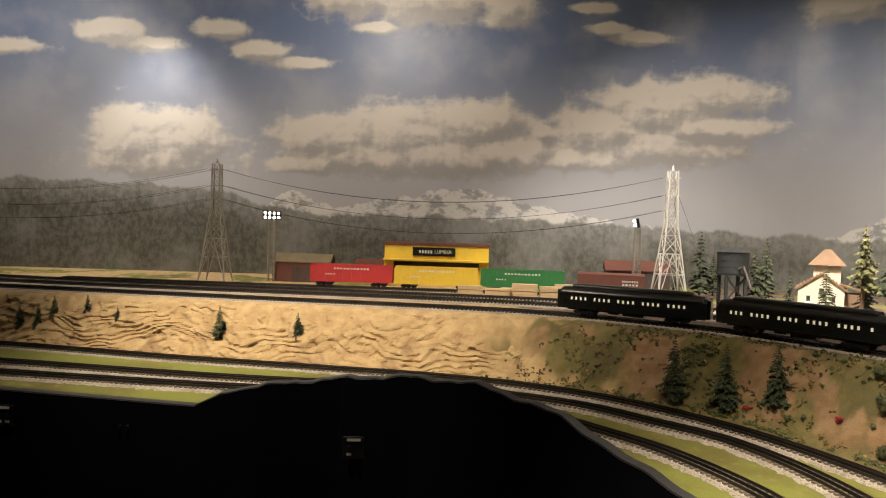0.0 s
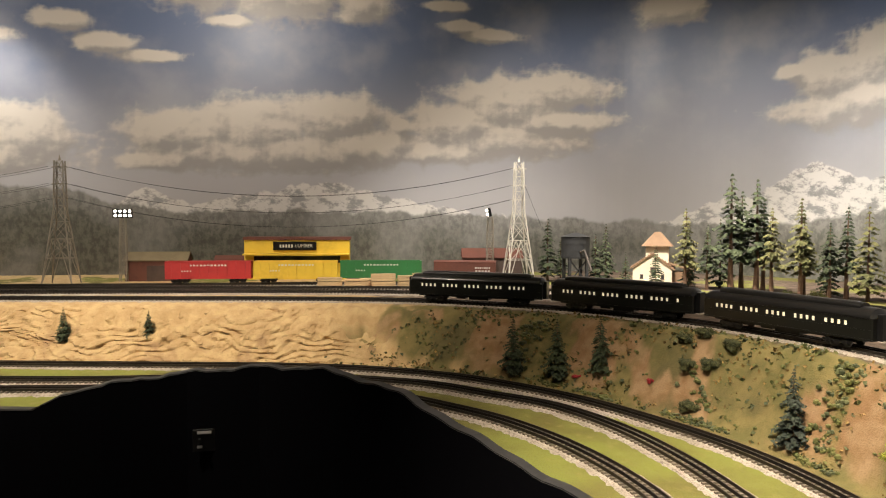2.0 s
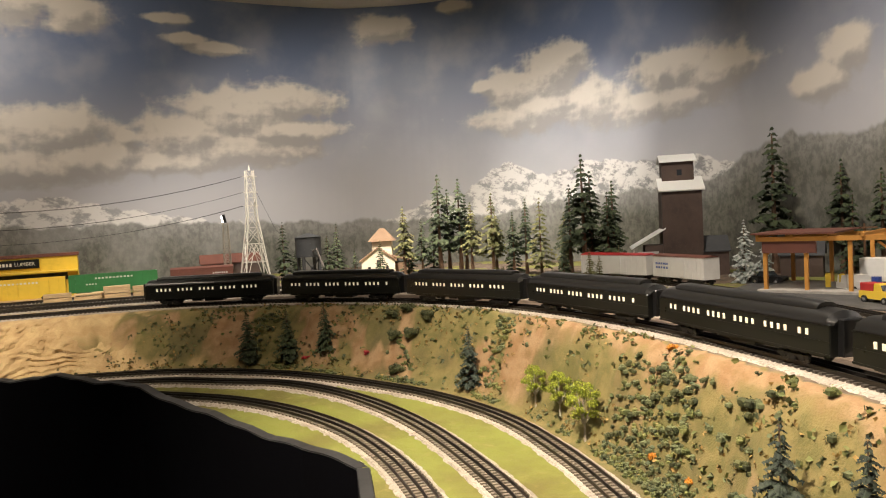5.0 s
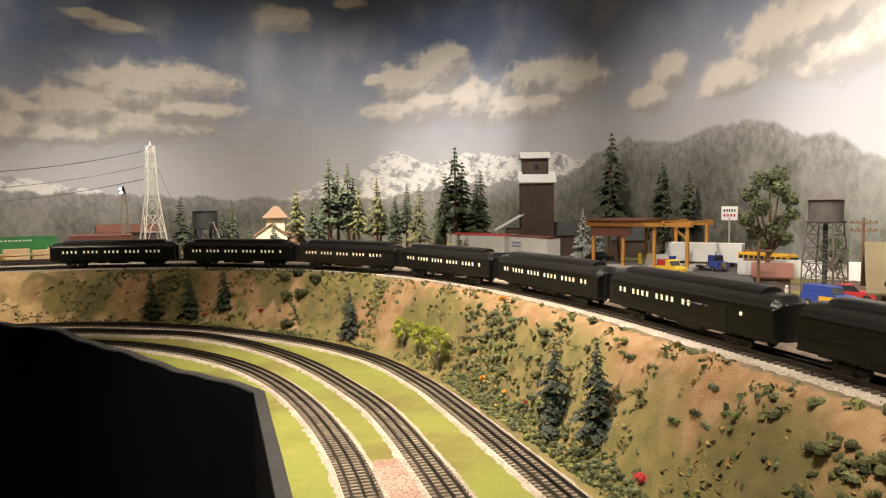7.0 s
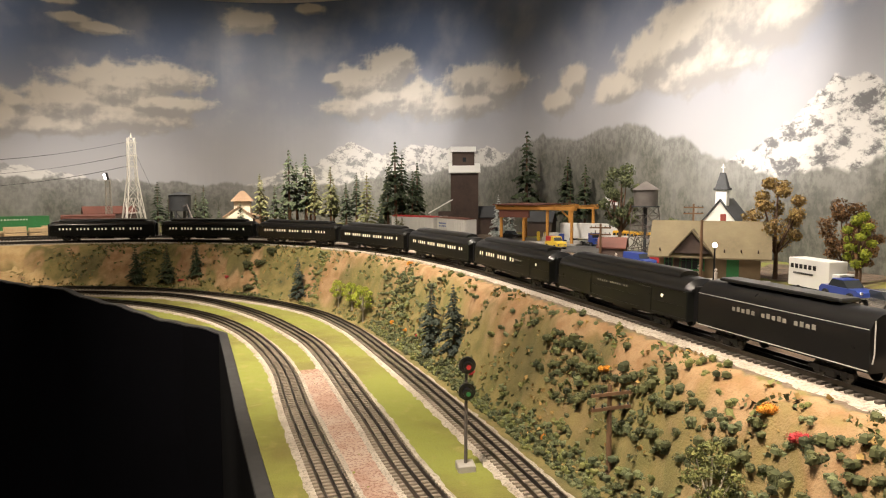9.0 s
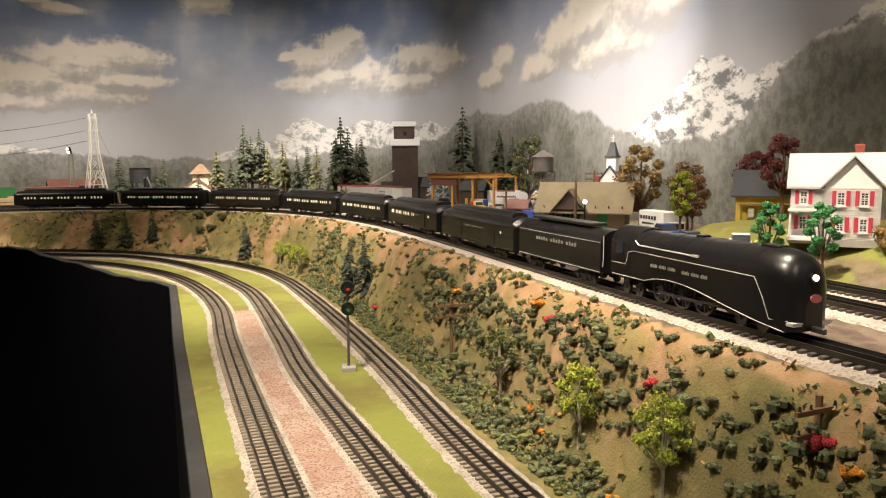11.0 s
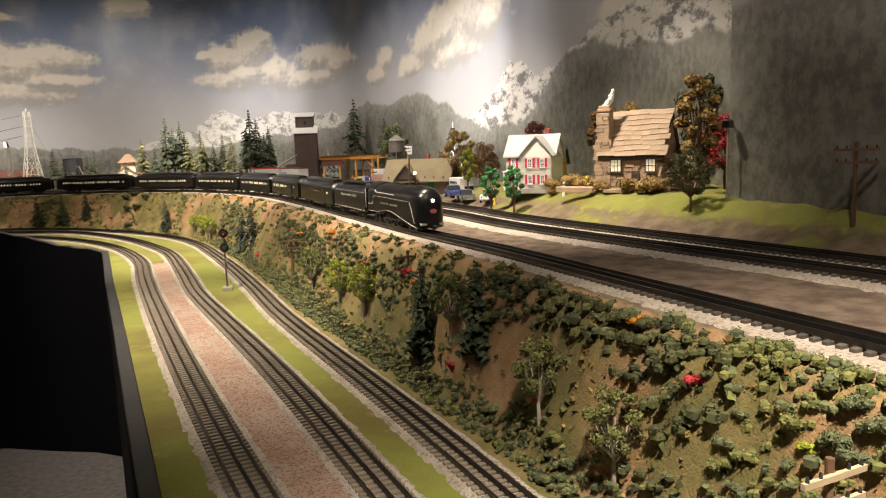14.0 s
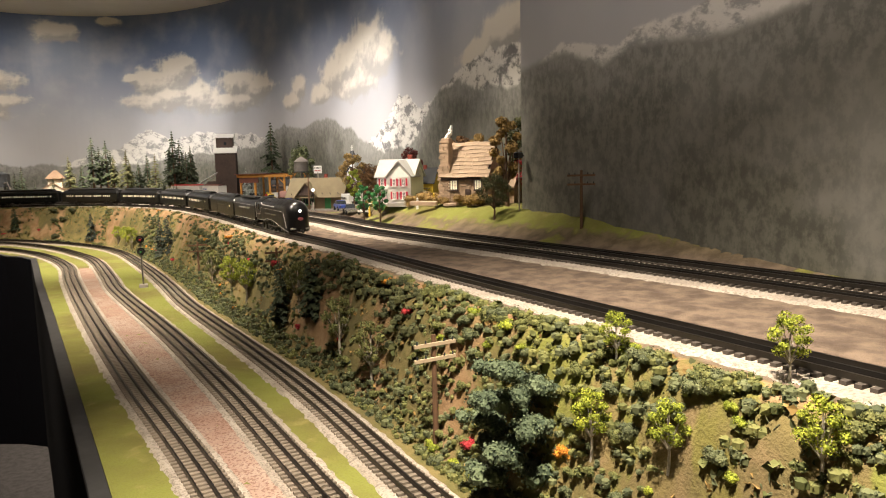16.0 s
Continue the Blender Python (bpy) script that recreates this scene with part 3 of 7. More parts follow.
CLOUDS_HIGH = [
    (1.98, 2.14, 0.2, 0.035), (2.5, 2.225, 0.16, 0.05), (2.7, 2.17, 0.13, 0.035), (3.02, 2.25, 0.15, 0.045), (3.2, 2.16, 0.14, 0.04), (3.4, 2.1, 0.14, 0.03), (3.62, 2.41, 0.2, 0.08), (3.95, 2.41, 0.32, 0.1), (4.36, 2.37, 0.17, 0.07),
    (3.76, 2.28, 0.1, 0.025), (4.76, 2.39, 0.12, 0.025), (4.83, 2.3, 0.11, 0.028), (4.98, 2.26, 0.15, 0.028), (5.87, 2.38, 0.17, 0.06), (6.25, 2.46, 0.1, 0.03),
]
CLOUDS_EAST = [
    (6.4, 2.02, 0.06, 0.03), (6.55, 1.98, 0.16, 0.09), (6.8, 2.04, 0.2, 0.11), (6.9, 2.11, 0.1, 0.045), (6.66, 1.86, 0.3, 0.09), (7.0, 1.86, 0.22, 0.1), (7.48, 1.92, 0.24, 0.07), (7.72, 1.86, 0.22, 0.07), (7.45, 1.79, 0.38, 0.06),
    (8.2, 1.73, 0.13, 0.05), (8.31, 1.8, 0.1, 0.07), (8.6, 1.74, 0.17, 0.06), (8.8, 1.82, 0.2, 0.08), (9.0, 1.87, 0.2, 0.1), (9.3, 1.92, 0.26, 0.1), (9.52, 1.85, 0.2, 0.1), (9.1, 1.76, 0.32, 0.08), (10.5, 1.7, 0.18, 0.045), (10.78, 1.74, 0.22, 0.06),
]
WOODS = [(-1, 1.5), (2.0, 1.52), (2.5, 1.52), (3.0, 1.5), (3.35, 1.41), (3.6, 1.4), (4.4, 1.4), (4.95, 1.38), (5.3, 1.37), (5.8, 1.35), (6.1, 1.34), (6.5, 1.36), (6.9, 1.42), (7.3, 1.42), (7.7, 1.45), (7.95, 1.55), (8.06, 1.59), (8.2, 1.54), (8.6, 1.58), (8.8, 1.57), (9.1, 1.47), (9.4, 1.38), (9.8, 1.36), (10.0, 1.48), (10.16, 1.61), (10.35, 1.62), (10.6, 1.56), (10.8, 1.55), (11.1, 1.54), (12, 1.54)]
SNOWS = [(-1, 1.0), (3.2, 1.4), (3.38, 1.52), (3.57, 1.42), (3.86, 1.48), (4.18, 1.54), (4.53, 1.46), (4.8, 1.42), (5.4, 1.3), (5.8, 1.34), (6.1, 1.45), (6.3, 1.5), (6.5, 1.62), (6.75, 1.53), (7.0, 1.58), (7.5, 1.55), (8.0, 1.5), (9.0, 1.3), (9.4, 1.46), (9.55, 1.52), (9.72, 1.63), (9.8, 1.62), (9.95, 1.55), (10.1, 1.57), (10.3, 1.65), (10.5, 1.7), (10.9, 1.68), (12, 1.7)]


def grain(x, y, seed):
    """Value noise on arrays, 0 to 1."""
    i, j = np.floor(x).astype(np.int64), np.floor(y).astype(np.int64)
    a, b = x - i, y - j
    a, b = a * a * (3 - 2 * a), b * b * (3 - 2 * b)

    def corner(p, q):
        h = (p * 374761393 + q * 668265263 + seed * 974711) & 0x7FFFFFFF
        h = ((h ^ (h >> 13)) * 1274126177) & 0x7FFFFFFF
        return ((h ^ (h >> 16)) & 0xFFFF) / 65535.0

    return (corner(i, j) * (1 - a) + corner(i + 1, j) * a) * (1 - b) + (corner(i, j + 1) * (1 - a) + corner(i + 1, j + 1) * a) * b


def billow(x, y, seed, size, octaves=4):
    """Rounded, heaped noise on arrays, about -1 to 1."""
    out, amp, total = np.zeros_like(x), 1.0, 0.0
    for k in range(octaves):
        out += amp * (1 - 2 * np.abs(2 * grain(x / size + 7 * k, y / size, seed + k) - 1))
        total, size, amp = total + amp, size * 0.5, amp * 0.6
    return out / total


def cloud_depth(u, v):
    """Above 0 inside a cloud: heaped tops, flat bases."""
    d = np.zeros_like(u)
    for cu, cv, a, b in CLOUDS_WEST + CLOUDS_HIGH + CLOUDS_EAST:
        dv = (v - cv) / (1.2 * b)
        d = np.maximum(d, np.exp(-0.9 * (((u - cu) / a) ** 2 + dv**2))) + 0.22 * np.exp(-1.1 * (((u - cu) / a) ** 2 + dv**2))
    return 1.25 * np.minimum(d, 1.3) - 0.66 + 0.55 * billow(u, v * 1.15, 61, 0.17, 5)


def back_fields(u, v):
    cloud = cloud_depth(u, v)
    lit = cloud - 0.5 * cloud_depth(u - 0.012, v + 0.022) - 0.5 * cloud_depth(u - 0.03, v + 0.055)
    woods = np.interp(u, *np.array(WOODS).T) + 0.012 * waves(u, 0 * u, 21, 0.3) + 0.012 * (grain(u / 0.03, 0 * u, 5) - 0.5) + 0.01 * (grain(u / 0.012, 0 * u, 6) - 0.5)
    peaks = np.interp(u, *np.array(SNOWS).T) + 0.012 * waves(u, 0 * u, 22, 0.2) + 0.014 * (np.abs(2 * grain(u / 0.06, 0 * u, 9) - 1) - 0.5)
    return np.stack([np.clip(0.5 + 0.5 * cloud, 0, 1), np.clip(0.5 + (peaks - v) * 4, 0, 1), np.clip(0.5 + (woods - v) * 5, 0, 1.6), np.clip(0.5 + lit * 0.9, 0, 1)], 1)


def panel_fields(u, v):
    ridge = np.interp(u, [0, 0.2, 0.35, 0.45, 0.7, 1.0, 2.7], [1.53, 1.55, 1.5, 1.53, 1.51, 1.55, 1.62])
    snow = np.interp(u, [0, 0.15, 0.2, 0.4, 0.45, 0.6, 0.8, 1.0, 2.7], [1.5, 1.56, 1.57, 1.53, 1.56, 1.56, 1.62, 1.6, 1.6])
    wood = 0.5 + (ridge - v) * 4
    return np.stack([np.zeros_like(u), np.clip(0.5 + (snow - v) * 4, 0, 1), np.clip(wood, 0, 1.6), np.zeros_like(u)], 1)


wall_strip("wall_backdrop", BACKWALL, 0.75, CEILING, 0.05, MURAL, "printed mural of sky, clouds, snowy peaks and woods", back_fields)
wall_strip("wall_backdrop_panel", PANEL, 0.75, CEILING, 0.06, MURAL, "nearer mural panel of a dark wooded mountainside", panel_fields)


def slab(name, sx, sy, sz, x, y, z, material, label, category):
    return whole(name, Form().box(sx, sy, sz, None, x, y, z), material, label, category, kind="structure")


slab("ceiling", 8.6, 9.4, 0.08, -0.6, -0.6, CEILING, CEIL, "off-white painted ceiling", "ceiling")
slab("floor", 8.6, 9.4, 0.08, -0.6, -0.6, -0.08, CARPET, "dark grey carpeted aisle floor", "floor")
slab("wall_west", 0.1, 9.4, CEILING, -4.85, -0.6, 0, ROOMWALL, "dark room wall behind the aisle", "wall")
slab("wall_south", 8.6, 0.1, CEILING, -0.6, -5.25, 0, ROOMWALL, "dark room wall behind the aisle", "wall")
slab("wall_east", 0.1, 9.4, CEILING, 3.65, -0.6, 0, ROOMWALL, "dark room wall behind the backdrop", "wall")
slab("wall_north", 8.6, 0.1, CEILING, -0.6, 4.05, 0, ROOMWALL, "dark room wall behind the backdrop", "wall")


def rim_top(p):
    """Height of the black edge board above its place along the rim: a hill profile at the bend, else the ground."""
    x, y = p
    hill = [(-0.41, 0.958), (-0.36, 0.985), (-0.3, 0.998), (-0.12, 1.017), (0.05, 1.03), (0.2, 1.032), (0.35, 1.005), (0.48, 0.955), (0.605, 0.913), (0.665, 0.902)]
    if y > 0.78 and x > -0.42:
        return float(np.interp(x, *np.array(hill).T)) + 0.003 * math.sin(x * 43) + 0.002 * math.sin(x * 111)
    return float(low(y)) + 0.004


def build_rim():
    p, d, _ = even(np.array(RIM), 0.02)
    f, g = Form(), Form()
    for (x, y), (dx, dy) in zip(p, d):
        h = rim_top((x, y))
        f.v += [(x + dy * 0.012, y - dx * 0.012, 0.0), (x + dy * 0.012, y - dx * 0.012, h), (x - dy * 0.012, y + dx * 0.012, h), (x - dy * 0.012, y + dx * 0.012, 0.6)]
        g.v += [(x + dy * 0.0125, y - dx * 0.0125, h - 0.002), (x + dy * 0.011, y - dx * 0.011, h + 0.0012), (x - dy * 0.011, y + dx * 0.011, h + 0.0012), (x - dy * 0.0125, y + dx * 0.0125, h - 0.002)]
    for form in (f, g):
        form.f = [(4 * i + k, 4 * i + k + 1, 4 * i + 5 + k, 4 * i + 4 + k) for i in range(len(p) - 1) for k in range(3)]
    whole("wall_fascia", f, FASCIA, "black painted edge board with a hill-shaped top at the bend", "fascia", kind="structure")
    whole("trim_fascia", g, EDGE, "grey top edge of the fascia board", "trim", kind="structure")


build_rim()


# ---- tracks ----
RAIL = [(-0.0016, 0), (-0.0011, 0.0055), (0.0011, 0.0055), (0.0016, 0)]
GAUGE = 0.0355


def build_track(line, zfun, label, ballast, tie_material, wide=0.034, tie_step=0.0125):
    bed = [(-wide - 0.011, -0.004), (-wide, 0.0028), (wide, 0.0028), (wide + 0.011, -0.004)]
    ribbon("ballast", line, bed, ballast, zfun, "ballast bed of fine stone under the track", "ballast", step=0.012, ragged=0.005)
    track = thing("railway_track", label, "track", Matrix(), "tracks of the layout")
    for o, mat in ((-GAUGE / 2, STEEL), (0, MIDRAIL), (GAUGE / 2, STEEL)):
        ribbon("rail", line, [(a + o, b + 0.0065) for a, b in RAIL], mat, zfun, "", "", parent=track, step=0.02)
    return track, line, zfun, tie_material, tie_step


flat = lambda x, y: UP
sunk = lambda x, y: float(low(y))
between = []
for p in even(LOW_A, 0.05)[0]:
    q = LOW_B[np.argmin(np.hypot(*(LOW_B - p).T))]
    if p[1] < 0.3:
        between.append((p + q) / 2)
ribbon("ballast_strip", np.array(between), [(-0.04, -0.004), (-0.032, 0.0012), (0.032, 0.0012), (0.04, -0.004)], PINKBALLAST, sunk, "pink-brown gravel strip between two tracks", "ballast", step=0.012, ragged=0.004)
TRACKS = [
    build_track(LOW_A, sunk, "three-rail track curving along the edge board", BALLAST, TIE),
    build_track(LOW_B, sunk, "three-rail track between turf strips", BALLAST, TIE),
    build_track(LOW_C, sunk, "three-rail track at the foot of the bank", BALLAST, TIE),
    build_track(UP_1, flat, "three-rail track on top of the bank, under the train", BALLAST, DARKTIE, 0.044),
    build_track(UP_2, flat, "second three-rail track of the upper level", BALLAST, DARKTIE, 0.056),
    build_track(UP_3, flat, "third three-rail track beside the lawn", BALLAST, DARKTIE, 0.05),
    build_track(SIDING, flat, "siding under the box cars", BALLAST, DARKTIE),
]


# ---- train ----
def along(line, s0, s1, z):
    """A pose on a line: x runs forwards from the place at length s0 to the place at s1, its origin midway."""
    seg = np.r_[0, np.cumsum(np.linalg.norm(np.diff(line, axis=0), axis=1))]
    a, b = [Vector((np.interp(s, seg, line[:, 0]), np.interp(s, seg, line[:, 1]), z)) for s in (s0, s1)]
    return Matrix.Translation((a + b) / 2) @ Matrix.Rotation(math.atan2(b.y - a.y, b.x - a.x), 4, "Z")


def length_at(line, x, y):
    seg = np.r_[0, np.cumsum(np.linalg.norm(np.diff(line, axis=0), axis=1))]
    return float(seg[np.argmin(np.hypot(line[:, 0] - x, line[:, 1] - y))])


TOP = UP + 0.012
RED_PLATE = plain("red_emblem", (0.4, 0.12, 0.12), 0.4, 0, 0.1, 80, 0)
GREY_LETTER = plain("silver_grey_lettering", (0.22, 0.21, 0.18), 0.6, 0, 0.1, 80, 0)


def shell(sections, n=9):
    """A hull from cross-sections (x, half width, bottom, shoulder, top)."""
    f = Form()
    for x, w, zb, zs, zt in sections:
        arc = [(w * math.cos(a), zs + (zt - zs) * math.sin(a)) for a in np.linspace(0, math.pi, n)]
        ring = [(w, zb)] + arc + [(-w, zb)]
        f.v += [(x, y, z) for y, z in ring]
    k = n + 2
    for i in range(len(sections) - 1):
        f.f += [(i * k + j, i * k + j + 1, (i + 1) * k + j + 1, (i + 1) * k + j) for j in range(k - 1)]
        f.f.append((i * k + k - 1, i * k, (i + 1) * k, (i + 1) * k + k - 1))
    f.f += [tuple(range(k)), tuple(range(len(f.v) - 1, len(f.v) - 1 - k, -1))]
    return f


def wheel_form(r, wide, spokes=0):
    f = Form()
    n = 20
    rings = [(r, 0), (r, wide), (r * 0.84, wide), (r * 0.84, 0)]
    for rr, y in rings:
        f.v += [(rr * math.cos(6.28318 * i / n), y, rr * math.sin(6.28318 * i / n)) for i in range(n)]
    f.f += [(a * n + i, a * n + (i + 1) % n, ((a + 1) % 4) * n + (i + 1) % n, ((a + 1) % 4) * n + i) for a in range(4) for i in range(n)]
    if not spokes:
        f.cyl(r * 0.86, r * 0.86, wide * 0.7, 16, pose(0, wide * 0.85, 0, 90, 0, 0))
    f.cyl(r * 0.25, r * 0.25, wide * 1.3, 10, pose(0, wide * 1.2, 0, 90, 0, 0))
    return f


WHEEL_RIM = plain("worn_wheel_steel", (0.1, 0.1, 0.095), 0.35, 0.8, 0.3, 100, 0)
DRIVER = wheel_form(0.019, 0.004, 12).mesh("driver_wheel", WHEEL_RIM)
SPOKE = Form().bar((0.003, 0.002, 0), (0.0166, 0.002, 0), 0.0018, 0.0018, (0, 1, 0)).mesh("spoke", WHEEL_RIM)
SMALL = wheel_form(0.0095, 0.004).mesh("truck_wheel", WHEEL_RIM)


def add_wheels(parent, name, mesh, xs, r, y=0.0175):
    for x in xs:
        for side in (-1, 1):
            ob = part(name, mesh, None, parent)
            ob.matrix_local = pose(x, side * y + (0.0 if side > 0 else 0.0), r, 0, 0, 0 if side > 0 else 180)
            for k in range(12 if mesh is DRIVER else 0):
                part("spoke", SPOKE, None, ob).matrix_local = pose(0, 0, 0, 0, 30 * k, 0)


def bogie(parent, x):
    f = Form()
    for side in (-1, 1):
        f.box(0.062, 0.003, 0.006, None, x, side * 0.0235, 0.008, 0.001)
        for d in (-0.018, 0.018):
            f.box(0.009, 0.004, 0.009, None, x + d, side * 0.0238, 0.0055, 0.001)
        f.box(0.014, 0.004, 0.007, None, x, side * 0.0238, 0.004, 0.001)
    f.box(0.016, 0.044, 0.008, None, x, 0, 0.009)
    part("truck_frame", f, BLACK, parent, "black cast truck frame")
    add_wheels(parent, "wheel", SMALL, (x - 0.019, x + 0.019), 0.0095)


def letters(parent, x0, x1, y, z, h, n, name="lettering"):
    """Lettering too small to read: a row of short bars on the side y."""
    f = Form()
    w = (x1 - x0) / n
    for i in range(n):
        if i % 6 != 5:
            f.box(w * 0.6, 0.0006, h * (0.8 + 0.2 * (i % 2)), None, x0 + (i + 0.5) * w, y, z)
    return part(name, f, GREY_LETTER, parent, "faint silver lettering")


def build_locomotive(m):
    loco = thing("steam_locomotive", "black streamlined toy steam locomotive with silver lining", "locomotive", m)
    w, L = 0.031, 0.168
    skirt = lambda x: float(np.interp(x, [-L, -0.075, -0.055, -0.03, 0.0, 0.03, 0.07, 0.12, L], [0.026, 0.026, 0.031, 0.0335, 0.0325, 0.029, 0.0215, 0.013, 0.008]))
    rows = []
    for x in np.linspace(-0.105, 0.122, 24):
        rows.append((x, w, skirt(x), 0.066, 0.09))
    rows += [(0.136, 0.0305, skirt(0.136), 0.064, 0.0892), (0.148, 0.0285, skirt(0.148), 0.06, 0.087), (0.156, 0.0255, 0.0085, 0.056, 0.0815), (0.161, 0.0215, 0.0085, 0.05, 0.073), (0.165, 0.0165, 0.009, 0.042, 0.06), (0.167, 0.011, 0.0095, 0.03, 0.044)]
    part("body_shell", shell(rows, 13), BLACK, loco, "glossy black streamlined boiler shell", True)
    cab = [(x, w - 0.001, 0.026, 0.068, 0.0935) for x in (-0.155, -0.15, -0.108)] + [(-0.1, w - 0.002, 0.026, 0.067, 0.092)]
    part("cab", shell(cab, 13), BLACK, loco, "black enclosed cab", True)
    for x in np.linspace(-0.085, 0.115, 8):
        f = Form().tube([(x, 1.008 * w * math.cos(a), 0.066 + 0.0243 * math.sin(a)) for a in np.linspace(0.15, 2.99, 12)], 0.00022, 4)
        part("boiler_band", f, ROOF_BLACK, loco, "thin black boiler bands")
    for side in (-1, 1):
        y = side * (w + 0.0004)
        f = Form()
        f.tube([(x, y, skirt(x) + 0.0006) for x in np.linspace(-0.15, 0.16, 34)], 0.0005, 5)
        f.tube([(-0.15, y, 0.043), (-0.118, y, 0.043), (-0.114, y, 0.05), (-0.112, y, 0.06), (-0.1, y, 0.0625), (0.118, y, 0.0595), (0.13, side * (w + 0.0003), 0.04), (0.139, side * (w - 0.0008), 0.0185), (0.158, side * 0.0245, 0.019)], 0.0005, 5)
        part("lining", f, SILVER, loco, "silver pinstripe along the skirt")
        f = Form().tube([(-0.096, y * 0.985, 0.0765), (-0.088, y * 1.0, 0.0715), (-0.01, y * 1.01, 0.0705), (0.02, y * 1.01, 0.07)], 0.0009, 6)
        f.box(0.012, 0.003, 0.0025, None, 0.024, y, 0.0688)
        part("handrail", f, SILVER, loco, "bright handrail")
        part("cab_window", Form().box(0.016, 0.001, 0.016, None, -0.132, y * 0.985, 0.056), DIMGLASS, loco, "dark cab window")
        letters(loco, -0.062, -0.012, y, 0.0465, 0.0042, 17)
        letters(loco, 0.0, 0.046, y, 0.0455, 0.0042, 16)
        f = Form()
        f.bar((-0.05, side * 0.0262, 0.0155), (0.03, side * 0.0262, 0.0155), 0.002, 0.003)
        f.bar((0.03, side * 0.0268, 0.0165), (0.075, side * 0.0268, 0.0185), 0.002, 0.003)
        f.box(0.02, 0.007, 0.011, None, 0.085, side * 0.024, 0.0125, 0.001)
        part("side_rod", f, WHEEL_RIM, loco, "steel side rods and cylinder")
    add_wheels(loco, "driving_wheel", DRIVER, (-0.05, -0.01, 0.03), 0.019)
    add_wheels(loco, "wheel", SMALL, (0.09, 0.122, -0.098, -0.128), 0.0095)
    part("frame", Form().box(0.29, 0.03, 0.016, None, 0, 0, 0.012), BLACK, loco)
    f = Form().box(0.012, 0.05, 0.004, None, 0.16, 0, 0.0145, 0.001).bar((0.1655, -0.026, 0.0175), (0.1655, 0.026, 0.0175), 0.0016)
    part("pilot_beam", f, SILVER, loco, "bright pilot beam")
    part("coupler", Form().box(0.016, 0.005, 0.006, None, 0.174, 0, 0.0085, 0.001), WHEEL_RIM, loco)
    lamp = part("headlight", Form().cyl(0.0052, 0.0052, 0.005, 16, pose(0.1618, 0, 0.062, 0, 76, 0)), BLACK, loco, "headlight housing")
    part("lamp_lens", Form().ball(0.0034, None, 12, 8, 0.1668, 0, 0.0632), GLOW_LAMP, lamp, "lit headlight")
    part("nose_plate", Form().cyl(0.007, 0.007, 0.0012, 20, pose(0.168, 0, 0.0425, 0, 82, 0) @ Matrix.Diagonal((0.62, 1, 1, 1))), RED_PLATE, loco, "red oval number plate")
    part("stack_hatch", Form().box(0.024, 0.016, 0.003, None, 0.112, 0, 0.0885, 0.001), BLACK, loco)
    part("sand_hatch", Form().box(0.014, 0.012, 0.003, None, 0.0, 0, 0.089, 0.001), BLACK, loco)
    return loco


def build_tender(m):
    t = thing("tender", "black locomotive tender with faint lettering", "tender", m)
    w = 0.0305
    body = [(x, w, 0.022, 0.064 if abs(x) < 0.13 else 0.061, 0.086 if abs(x) < 0.13 else 0.083) for x in (-0.138, -0.134, 0.134, 0.138)]
    part("tank", shell(body, 13), BLACK, t, "rounded black tank", True)
    part("deck", Form().box(0.2, 0.03, 0.004, None, -0.015, 0, 0.0848, 0.0015), ROOF_BLACK, t)
    for side in (-1, 1):
        letters(t, -0.07, 0.07, side * (w + 0.0004), 0.052, 0.006, 16)
        part("lining", Form().bar((-0.137, side * (w + 0.0003), 0.0225), (0.137, side * (w + 0.0003), 0.0225), 0.0009), SILVER, t)
        part("lining", Form().bar((-0.137, side * (w + 0.0001), 0.0655), (0.137, side * (w + 0.0001), 0.0655), 0.0006), SILVER, t)
    for y in (-0.027, 0.027):
        part("grab_rail", Form().tube([(0.139, y, 0.03), (0.141, y, 0.04), (0.141, y, 0.075)], 0.0008, 5), SILVER, t)
    bogie(t, -0.085)
    bogie(t, 0.085)
    part("underframe", Form().box(0.26, 0.04, 0.006, None, 0, 0, 0.017), BLACK, t)
    return t


